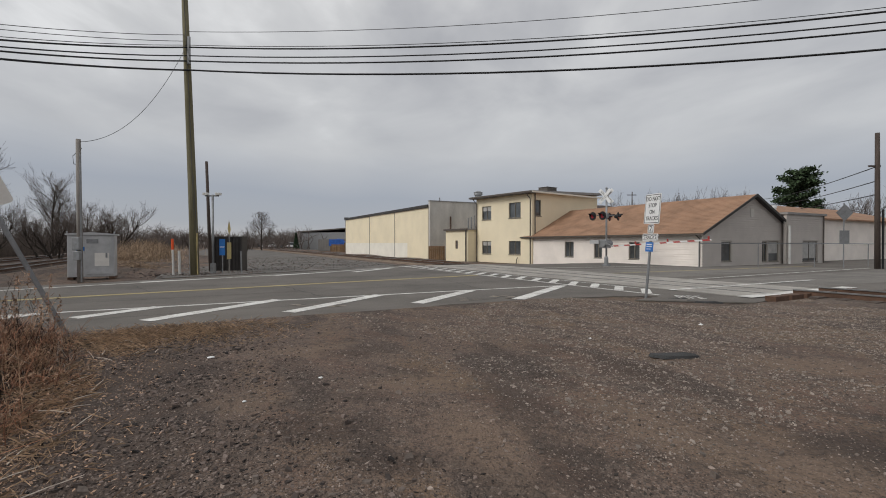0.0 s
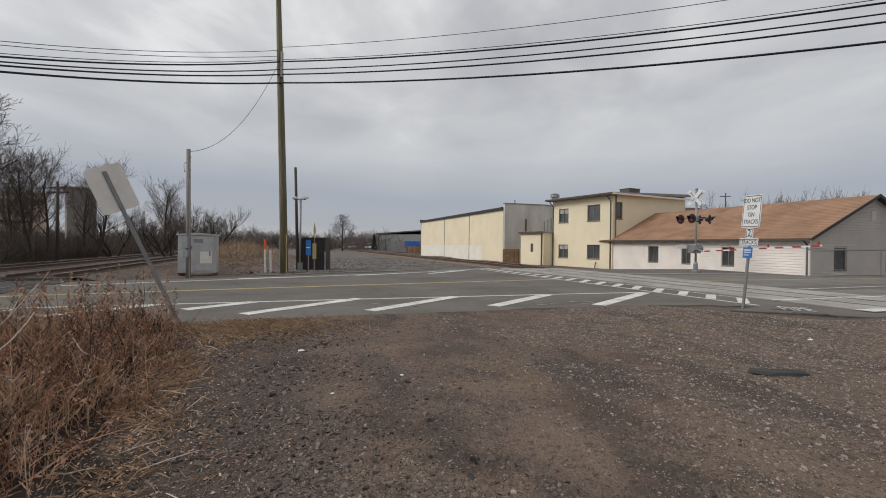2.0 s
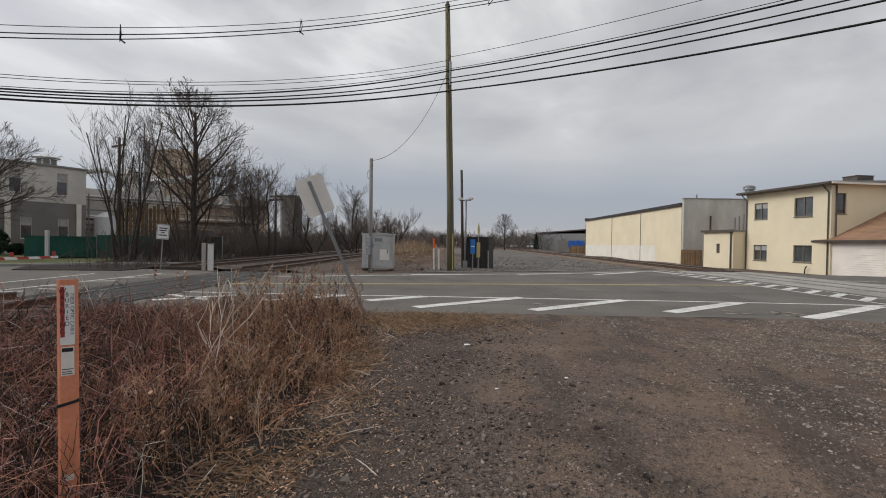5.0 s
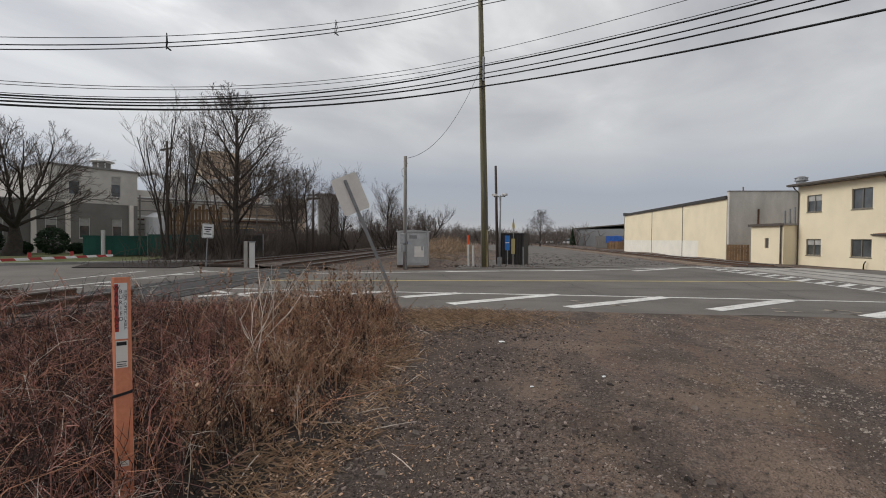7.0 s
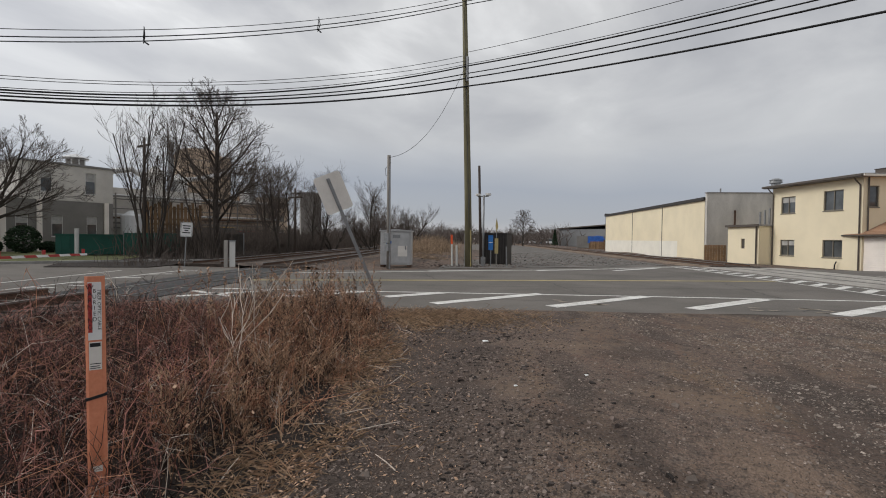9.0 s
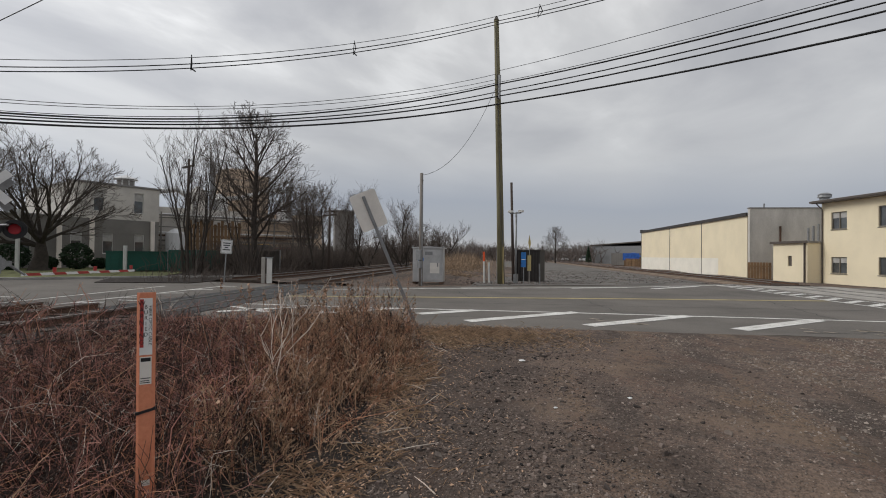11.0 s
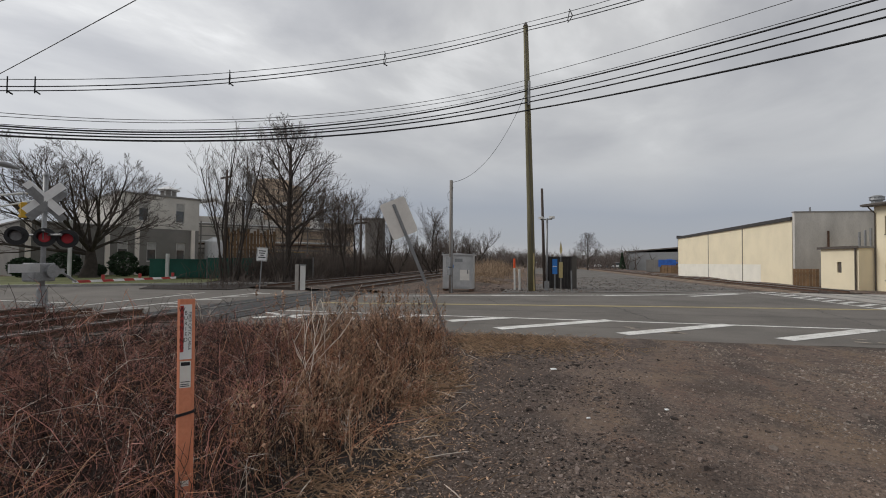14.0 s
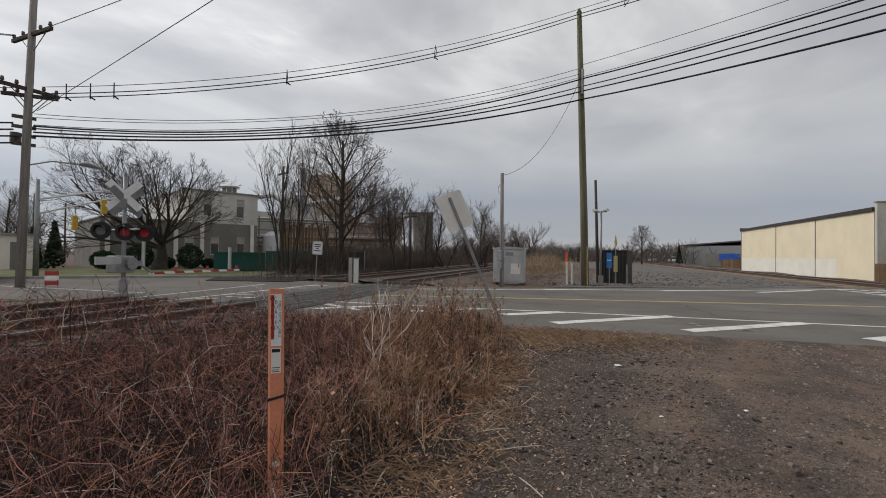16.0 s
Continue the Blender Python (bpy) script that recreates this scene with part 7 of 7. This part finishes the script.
def root(n, u):
    q = N(n, u, 0)
    q.z = gz_at(q) - 0.02
    return q


def in_brambles(n, u):
    """The brambles take the side towards the tracks, the dry weeds the side towards the road."""
    return u < 3.1 + 2.2 * (-n - 2.0) + 0.9 * noise.noise(Vector((n, u, 1.7))) + random.gauss(0, 0.5)


def flake(bag, c, r):
    """A small curled withered leaf or seed husk."""
    a, b = jit(r), jit(r * 0.6)
    bag.add([c - a, c + b, c + a + Vector((0, 0, r * 0.5)), c - b], [(0, 1, 2), (0, 2, 3)])


def bushy_weed(q, h, bag, twigs, plume):
    """An upright dead weed: a wavering stem, many thin rising side shoots, sometimes a withered plume."""
    lean_ = Vector((random.gauss(0, 0.24), random.gauss(0, 0.24), 0)) * h
    stem = [q + lean_ * f * f + Vector((random.gauss(0, 0.016 * h), random.gauss(0, 0.016 * h), h * f)) for f in (0, 0.35, 0.7, 1)]
    bag.tube(stem, [0.0042, 0.0036, 0.0026, 0.0013], 3, False)
    for j in range(twigs):
        f = rnd(0.2, 0.97)
        o = q + lean_ * f * f + Vector((0, 0, h * f))
        a = rnd(0, 6.283)
        L = rnd(0.07, 0.26) * (1.3 - f) * (0.6 + 0.5 * h)
        e = o + Vector((math.cos(a) * L * 0.85, math.sin(a) * L * 0.85, L * rnd(0.3, 1.1)))
        bag.tube([o, e], [0.0022, 0.0011], 3, False)
        if random.random() < 0.6:
            o2 = o.lerp(e, rnd(0.3, 0.7))
            bag.tube([o2, o2 + jit(L * 0.22) + Vector((0, 0, L * 0.3))], [0.0016, 0.0009], 3, False)
        if random.random() < 0.3:
            flake(heads, e, 0.009)
    if plume:
        for i in range(26):
            f = rnd(0, 1)
            flake(heads, stem[3] - Vector((0, 0, 0.22 * f)) + Vector((random.gauss(0, 0.012), random.gauss(0, 0.012), 0)) * (0.4 + f), 0.011)


# dry weeds between the lot's edge and the leaning sign
for k in range(1500):
    u = rnd(2.7, 9.1)
    n = -1.7 - abs(random.gauss(0, 1.4)) + 0.55 * noise.noise(Vector((u * 1.15, 4.2, 0)))
    if n < -7 or in_brambles(n, u) or random.random() < 0.7 * smooth01(7.6, 9.2, u):
        continue
    edge = smooth01(1.2, 2.3, -n + 0.4 * noise.noise(Vector((u * 1.7, 3.1, 0))))
    h = (0.16 + 0.52 * edge * (0.75 + 0.6 * noise.noise(Vector((n * 1.2, u * 1.2, 3.3))))) * rnd(0.7, 1.15)
    bushy_weed(root(n, u), h, random.choices((reed, rusty, dark, pale), (0.36, 0.30, 0.30, 0.04))[0], int(8 + 16 * h), False)
# the tall ones with plumes stand together in front of the sign
for k in range(150):
    n, u = random.gauss(-2.55, 0.6), random.gauss(7.0, 0.85)
    if n > -1.7 or u > 8.8:
        continue
    bushy_weed(root(n, u), rnd(0.6, 1.2), random.choice((rusty, reed, dark, dark)), random.randint(8, 15), random.random() < 0.75)
for k in range(26):
    n = rnd(-2.6, -1.25)
    bushy_weed(root(n, rnd(2.8, 6.0)), rnd(0.45, 0.85), random.choice((rusty, reed)), random.randint(10, 16), False)
# single dry blades and stalks, leaning every way
for k in range(3600):
    u = rnd(2.6, 9.2)
    n = -1.5 - abs(random.gauss(0, 1.5)) + 0.55 * noise.noise(Vector((u * 1.15, 4.2, 0)))
    if n < -7 or in_brambles(n, u) or random.random() < 0.6 * smooth01(7.4, 9.3, u):
        continue
    h = rnd(0.12, 0.5) * (0.5 + 0.5 * smooth01(1.2, 2.2, -n))
    q, a = root(n, u), rnd(0, 6.283)
    out = Vector((math.cos(a), math.sin(a), 0)) * h * abs(random.gauss(0, 0.75))
    th = random.choice((0.7, 1.0, 1.6))
    random.choices((reed, rusty, dark, pale), (0.34, 0.3, 0.28, 0.08))[0].tube([q, q + out * 0.3 + Vector((0, 0, h * 0.6)), q + out + Vector((0, 0, h * rnd(0.7, 1.0)))], [0.0024 * th, 0.002 * th, 0.001], 3, False)
# brambles: fine upright canes, arching over at the top
for k in range(12500):
    u = rnd(-2.6, 8.2)
    n = -1.75 - 5.4 * random.random() ** 1.15
    if not in_brambles(n, u):
        continue
    q = root(n, u)
    h = rnd(0.4, 0.78) * (0.5 + 0.5 * smooth01(1.6, 2.5, -n)) * (0.92 + 0.55 * noise.noise(Vector((n * 0.8, u * 0.8, 9.1)))) * (0.84 - 0.36 * smooth01(3.2, 6.6, -n))
    if random.random() < 0.03:
        h = rnd(0.7, 1.0)
    a, th = rnd(0, 6.283), random.choice((0.6, 0.8, 1.0, 1.35))
    out = Vector((math.cos(a), math.sin(a), 0)) * h * abs(random.gauss(0, 0.55))
    pts = [q, q + out * 0.4 + jit(0.035) + Vector((0, 0, h * 0.5)), q + out * 0.8 + jit(0.035) + Vector((0, 0, h * 0.85)), q + out * 1.25 + jit(0.05) + Vector((0, 0, h * rnd(0.7, 1.05)))]
    # the dark canes paint in shaded gaps, the pale ones glints
    b = random.choices((bramble, rusty, dark, pale), (0.46, 0.14, 0.35, 0.05))[0]
    b.tube(pts, [0.0034 * th, 0.0029 * th, 0.0022 * th, 0.001], 3, False)
    for j in range(random.randint(1, 4)):
        o = pts[1].lerp(pts[2], rnd(0.0, 1.0))
        b.tube([o, o + Vector((random.gauss(0, 0.09), random.gauss(0, 0.09), rnd(-0.02, 0.14)))], [0.002, 0.001], 3, False)
# whippy canes lying across the mass, some bleached
for k in range(480):
    u, n = rnd(-2.0, 7.5), rnd(-6.5, -1.9)
    q = root(n, u)
    a, h, L = rnd(0, 6.283), rnd(0.3, 0.62) * (1 - 0.4 * smooth01(3.2, 6.5, -n)), rnd(0.4, 1.1)
    d = Vector((math.cos(a), math.sin(a), 0)) * L
    pts = [q, q + d * 0.22 + Vector((0, 0, h * 0.75)), q + d * 0.5 + jit(0.03) + Vector((0, 0, h)), q + d * 0.8 + jit(0.03) + Vector((0, 0, h * 0.9)), q + d * 1.1 + Vector((0, 0, h * rnd(0.45, 0.75)))]
    random.choices((bramble, rusty, pale, reed), (0.45, 0.25, 0.1, 0.2))[0].tube(pts, [0.003, 0.0028, 0.0023, 0.0017, 0.001], 3, False)
# long arching canes and crooked shoots growing over the rails
for k in range(2600):
    n, u = rnd(-13.5, -6.2), rnd(-9.0, 9.3)
    if -8.8 < n < -8.0 and random.random() < 0.7:
        continue
    thin_ = smooth01(5.0, 9.0, u)
    if random.random() < 0.55 * thin_:
        continue
    q = root(n, u)
    h = rnd(0.15, 0.48) * (1.0 if random.random() < 0.9 else 2.2)
    a = rnd(0, 6.283)
    out = Vector((math.cos(a), math.sin(a), 0)) * h * rnd(0.2, 1.1)
    pts = [q, q + out * 0.2 + jit(0.03) + Vector((0, 0, h * 0.6)), q + out * 0.6 + jit(0.04) + Vector((0, 0, h)), q + out * 1.2 + Vector((0, 0, h * rnd(0.6, 1.0)))]
    b = random.choices((bramble, dark, rusty, pale), (0.5, 0.3, 0.14, 0.06))[0]
    b.tube(pts, [0.0075, 0.0065, 0.005, 0.002], 3, False)
    for j in range(random.randint(2, 5)):
        o = pts[random.randint(1, 2)].lerp(pts[random.randint(2, 3)], rnd(0, 1))
        b.tube([o, o + Vector((random.gauss(0, 0.14), random.gauss(0, 0.14), rnd(0.0, 0.24)))], [0.004, 0.002], 3, False)
# sunken tufts of rust-red dead leaves at the foot of the weeds
for n, u, m in ((-1.45, 6.3, 90), (-1.6, 5.2, 80), (-1.75, 7.1, 90), (-1.55, 3.9, 70), (-1.5, 4.6, 50)):
    for k in range(m):
        q, a = root(n + random.gauss(0, 0.13), u + random.gauss(0, 0.16)), rnd(0, 6.283)
        L = rnd(0.1, 0.28)
        e = q + Vector((math.cos(a) * L * 0.8, math.sin(a) * L * 0.8, L * rnd(0.3, 0.9)))
        rusty.tube([q, q.lerp(e, 0.6) + Vector((0, 0, 0.03)), e], [0.0026, 0.0022, 0.001], 3, False)
        flake(heads, e, 0.014)
# low tangle of dead stems underneath, coloured dark to stand in for inner shade
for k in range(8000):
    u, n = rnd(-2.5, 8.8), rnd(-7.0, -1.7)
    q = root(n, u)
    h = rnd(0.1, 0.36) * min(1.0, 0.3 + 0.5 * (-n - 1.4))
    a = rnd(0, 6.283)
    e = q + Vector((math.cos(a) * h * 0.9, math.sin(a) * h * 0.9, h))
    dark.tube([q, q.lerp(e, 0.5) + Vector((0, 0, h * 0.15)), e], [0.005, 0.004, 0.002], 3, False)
solo("dark_weeds", dark, M_DARK_STEM, "dark brown dead stems, coloured for the shaded gaps among the weeds", "weeds", kind="stuff")
solo("dry_weeds", reed, M_REED, "tall tan-brown dry weeds beside the gravel lot", "weeds", kind="stuff")
solo("rusty_weeds", rusty, M_RUSTY, "rust-brown dead weed stalks beside the lot", "weeds", kind="stuff")
solo("pale_weeds", pale, M_PALE_STEM, "pale bleached dead stems among the weeds", "weeds", kind="stuff")
solo("bramble_thicket", bramble, M_BRAMBLE, "dense purple-brown bare bramble canes", "brambles", kind="stuff")
solo("seed_heads", heads, M_LEAF, "small brown withered seed heads and leaves", "weeds", kind="stuff")
# a few big bleached, forked stalks
for x, y, seed in ((-3.75, 2.6, 3), (-4.4, 3.3, 4), (-3.9, 2.4, 1)):
    rng = random.Random(seed)
    bag = [Bag(), Bag(), Bag()]
    grow(bag, rng, Vector((0, 0, -0.05)), Vector((rng.uniform(-0.4, 0.5), rng.uniform(-0.3, 0.3), 1)), 2.3, 0.014, 0, 2, (3, 2), (25, 50), 0.3, 0.12)
    t = thing("dead_stalk", "bleached forked dead stalk among the brambles", "weed", at=(x, y, 0), group="dead stalks")
    t.scale = (0.45, 0.45, 0.45)
    part("stem", bag[0], M_PALE_STEM, t)
    part("branchwork", bag[1], M_PALE_STEM, t)
    part("twig_mass", bag[2], M_PALE_STEM, t)["kind"] = "stuff"

# leaf mould under the brush, its shade coloured in, then straw, leaves and stones
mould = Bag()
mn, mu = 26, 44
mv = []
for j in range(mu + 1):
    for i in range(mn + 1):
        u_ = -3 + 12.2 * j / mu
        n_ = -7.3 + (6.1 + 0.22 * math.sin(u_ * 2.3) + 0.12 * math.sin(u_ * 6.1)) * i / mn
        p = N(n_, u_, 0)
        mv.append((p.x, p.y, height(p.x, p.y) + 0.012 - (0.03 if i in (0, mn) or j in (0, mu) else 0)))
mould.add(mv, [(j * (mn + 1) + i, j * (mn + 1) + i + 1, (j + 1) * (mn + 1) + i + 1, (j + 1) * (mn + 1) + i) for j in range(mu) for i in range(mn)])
solo("leaf_mould", mould, M_HUMUS, "leaf mould under the brush, its colour darkened for the shade there", "soil", kind="stuff", smooth=True)
straw, litter, stones, chaff = Bag(), Bag(), Bag(), Bag()
for k in range(10500):
    if k % 3 == 0:
        n, u = random.gauss(-0.6, 0.9), 8.7 + random.gauss(0, 0.5)
    else:
        n, u = -1.2 + random.gauss(0, 0.33) - 0.5 * random.random(), random.uniform(1.0, 9.3)
    q = N(n, u, 0)
    if k % 3 and noise.noise(Vector((n * 1.6, u * 1.2, 5.5))) < 0.14:
        continue
    q.z = gz_at(q)
    a = random.uniform(0, 6.283)
    L = random.uniform(0.05, 0.19)
    d = Vector((math.cos(a), math.sin(a), random.uniform(0.02, 0.6))) * L
    s = Vector((-math.sin(a), math.cos(a), 0)) * 0.0017
    (chaff if k % 3 == 1 else straw).add([q - s, q + s, q + d * 0.6 + s + Vector((0, 0, 0.01)), q + d, q + d * 0.6 - s + Vector((0, 0, 0.01))], [(0, 1, 2, 3, 4)])
# flattened tufts of straw
for n0, u0, m in ((-1.05, 4.3, 170), (-1.2, 5.7, 110), (-1.1, 3.3, 60), (-0.9, 7.9, 220), (-1.25, 6.8, 90)):
    for k in range(m):
        q = N(n0 + random.gauss(0, 0.2), u0 + random.gauss(0, 0.28), 0)
        q.z = gz_at(q) + random.uniform(0.0, 0.03)
        a = random.gauss(2.4, 0.9)
        d = Vector((math.cos(a), math.sin(a), random.uniform(-0.05, 0.35))) * random.uniform(0.05, 0.2)
        s = Vector((-math.sin(a), math.cos(a), 0)) * 0.0017
        straw.add([q - s, q + s, q + d * 0.6 + s + Vector((0, 0, 0.012)), q + d, q + d * 0.6 - s + Vector((0, 0, 0.012))], [(0, 1, 2, 3, 4)])
# bleached sticks lying on the gravel's edge
for k in range(26):
    n, u = random.gauss(-1.2, 0.35), random.uniform(2.6, 8.4)
    q = N(n, u, 0)
    q.z = gz_at(q) + 0.012
    a, L = random.uniform(0, 3.14), random.uniform(0.12, 0.42)
    d = Vector((math.cos(a), math.sin(a), 0.06)) * L
    solo("dead_stick", Bag().tube([q, q + d * 0.5 + Vector((0.01, -0.01, 0.012)), q + d], [0.005, 0.0042, 0.0025], 5), M_PALE_STEM, "thin bleached stick lying at the foot of the weeds", "stick", "dead sticks")
for k in range(12000):
    n, u = -1.0 - abs(random.gauss(0, 0.8)), random.uniform(0.6, 9.2)
    if k % 5 == 0:
        n = -0.7 + random.gauss(0, 0.3)
    q = N(n, u, 0)
    q.z = gz_at(q) + random.uniform(0.004, 0.03)
    a = random.uniform(0, 6.283)
    r = random.uniform(0.006, 0.019)
    d = Vector((math.cos(a), math.sin(a), random.gauss(0, 0.35))) * r
    s = Vector((-math.sin(a), math.cos(a), random.gauss(0, 0.35))) * r * 0.45
    litter.add([q - d, q + s, q + d, q - s], [(0, 1, 2, 3)])
solo("broken_stems", chaff, M_REED, "broken brown stems lying at the edge of the weeds", "stems", kind="stuff")
solo("dead_straw", straw, M_STRAW, "tan dead straw lying along the road edge", "straw", kind="stuff")
solo("leaf_litter", litter, M_LEAF, "brown dead leaves under the weeds", "leaves", kind="stuff")


def stone(bag, q, r, rng):
    v = [q + Vector((rng.uniform(0.6, 1.2) * x * r, rng.uniform(0.6, 1.2) * y * r, rng.uniform(0.25, 0.6) * z * r)) for x, y, z in ((1, 0.2, 0), (0.3, 1, 0.1), (-1, 0.25, 0), (-0.2, -1, -0.1), (0.15, 0.1, 1), (0, 0, -1))]
    bag.add(v, [(0, 1, 4), (1, 2, 4), (2, 3, 4), (3, 0, 4), (1, 0, 5), (2, 1, 5), (3, 2, 5), (0, 3, 5)])


def chip(bag, q, r, rng):
    """A flat angular chip half sunk in the ground: a crooked top with bevelled sides."""
    t0, k = rng.random() * 6.283, 4 if rng.random() < 0.6 else 5
    sx, sy, up = rng.uniform(0.7, 1.3), rng.uniform(0.45, 0.9), rng.uniform(0.14, 0.42) * r
    tx, ty = rng.gauss(0, 0.22), rng.gauss(0, 0.22)
    c, s_ = math.cos(t0), math.sin(t0)
    low, top = [], []
    for i in range(k):
        a = 6.283 * (i + rng.uniform(-0.3, 0.3)) / k
        x, y = math.cos(a) * r * sx, math.sin(a) * r * sy
        x, y = x * c - y * s_, x * s_ + y * c
        low.append((q.x + x * 1.12, q.y + y * 1.12, q.z - r * 0.25))
        top.append((q.x + x * 0.85, q.y + y * 0.85, q.z + up + x * tx + y * ty))
    bag.add(low + top, [tuple(range(k, 2 * k))] + [(i, (i + 1) % k, k + (i + 1) % k, k + i) for i in range(k)])


def grit(bag, q, r, rng):
    """A small pointed pebble."""
    v = [(q.x + x * r * rng.uniform(0.6, 1.3), q.y + y * r * rng.uniform(0.6, 1.3), q.z - r * 0.2) for x, y in ((1, 0.2), (-0.1, 1), (-1, -0.1), (0.2, -1))]
    v.append((q.x + rng.gauss(0, r * 0.3), q.y + rng.gauss(0, r * 0.3), q.z + r * rng.uniform(0.35, 0.8)))
    bag.add(v, [(0, 1, 4), (1, 2, 4), (2, 3, 4), (3, 0, 4)])


rng = random.Random(55)
shards, gravel = Bag(), Bag()


def lot_edge(n):
    return 9.5 - 3.1 * smooth01(9.0, 11.6, n)


# dark slate shards along the foot of the weeds
for k in range(20000):
    n, u = rng.gauss(-0.3, 0.8), 0.9 + 8.0 * rng.random() ** 1.25
    q = N(n, u, 0)
    if n < -2.2 or q.length < 2.0 or noise.noise(q * 1.3) < -0.35:
        continue
    r = min(0.042, rng.lognormvariate(-4.6, 0.5)) * (0.85 + 0.04 * q.length)
    q.z = gz_at(q)
    chip(shards, q, r, rng)
solo("slate_shards", shards, M_SHARD, "dark grey slate shards strewn along the weeds", "stones", kind="stuff")
# small stones all over the lot, in drifts between the wheel ruts
for k in range(62000):
    d = 2.3 + 8.5 * rng.random() ** 1.35
    az = radians(rng.uniform(-50, 66))
    q = Vector((-math.sin(az) * d, math.cos(az) * d, 0))
    n, u = nu(q.x, q.y)
    if u > lot_edge(n) or n < -2.6 or noise.noise(Vector((n * 0.9, u * 0.45, 0))) + 0.5 * rng.random() < 0.02:
        continue
    r = min(0.026, rng.lognormvariate(-5.05, 0.45)) * (0.75 + 0.075 * d)
    q.z = gz_at(q)
    (chip if r > 0.014 else grit)(stones, q, r, rng)
solo("loose_stones", stones, M_STONE, "loose grey-brown crushed stones scattered over the lot", "stones", kind="stuff")
# grey gravel thickens towards the crossing
for k in range(52000):
    n, u = 2.4 + 12 * rng.random() ** 0.8, rng.uniform(2.0, 9.5)
    q = N(n, u, 0)
    if u > lot_edge(n) or q.length > 16 or noise.noise(Vector((n * 0.5, u * 0.5, 2.2))) + 0.4 * smooth01(3.0, 7.0, n) + 0.25 * rng.random() < 0.08:
        continue
    r = min(0.036, rng.lognormvariate(-4.5, 0.42))
    q.z = gz_at(q)
    (chip if r > 0.02 else grit)(gravel, q, r, rng)
solo("grey_gravel", gravel, M_GRAVEL, "grey crushed gravel strewn over the lot", "gravel", kind="stuff")
# rubble round the foot of the tall pole and the cabinets
rubble = Bag()
for k in range(900):
    cx, cy, sp = rng.choice(((-11.9, 22.6, 0.9), (-10.6, 23.9, 0.9), (-13.6, 21.8, 1.0), (-13.0, 23.5, 1.6)))
    q = Vector((rng.gauss(cx, sp), rng.gauss(cy, sp * 0.7), 0))
    n, u = nu(q.x, q.y)
    if u < 22.0 + 0.4 * n + 1.9:
        continue
    q.z = gz_at(q)
    chip(rubble, q, min(0.14, rng.lognormvariate(-3.2, 0.5)), rng)
for k in range(3200):
    n, u = rng.uniform(-1.4, 12.0), 24.5 + 28 * rng.random() ** 1.6
    if u < 24.6 + 0.45 * max(0.0, n):
        continue
    q = N(n, u, 0)
    chip(rubble, q, min(0.1, rng.lognormvariate(-3.3, 0.4)), rng)
solo("rubble", rubble, M_SHARD, "broken dark stones heaped by the pole and over the yard", "rubble", kind="stuff")
for k in range(60):
    d = 1.8 + 7 * rng.random()
    az = radians(rng.uniform(-50, 45))
    q = Vector((-math.sin(az) * d, math.cos(az) * d, 0))
    if nu(q.x, q.y)[1] > 9.2:
        continue
    r = rng.uniform(0.03, 0.055)
    q.z = gz_at(q) + r * 0.1
    b = Bag()
    chip(b, q, r, rng)
    solo("stone", b, M_STONE, "larger angular grey stone lying on the gravel", "stone", "larger stones")
for x, y, s in ((-3.05, 6.05, 0.05), (-1.35, 5.1, 0.03), (2.3, 7.2, 0.03), (4.8, 8.6, 0.05), (-1.9, 4.4, 0.03)):
    b = Bag()
    stone(b, Vector((x, y, height(x, y) + 0.01)), s, rng)
    solo("litter_scrap", b, M_SIGN_W, "small scrap of white litter on the gravel", "litter", "scraps of litter")
# black slabs lying by the road
for x, y, rz, L, W_ in ((3.05, 6.05, -12, 0.62, 0.26), (6.75, 11.9, -25, 0.95, 0.22), (6.3, 12.6, -20, 0.6, 0.2)):
    rr = random.Random(int(x * 100))
    m = pose(x, y, height(x, y) - 0.005, 0, 0, rz)
    ring = [(L / 2 * math.cos(a) * rr.uniform(0.8, 1.1), W_ / 2 * math.sin(a) * rr.uniform(0.75, 1.1)) for a in np.arange(0, 6.2, 0.52)]
    k = len(ring)
    b = Bag().add([m @ Vector((p, q, 0)) for p, q in ring] + [m @ Vector((p * 0.93, q * 0.9, 0.045 + 0.012 * math.sin(p * 9))) for p, q in ring], [tuple(range(k - 1, -1, -1)), tuple(range(k, 2 * k))] + [(i, (i + 1) % k, k + (i + 1) % k, k + i) for i in range(k)])
    solo("asphalt_slab", b, M_ASPHALT_DARK, "broken dark asphalt slab lying on the gravel", "slab", "broken slabs")
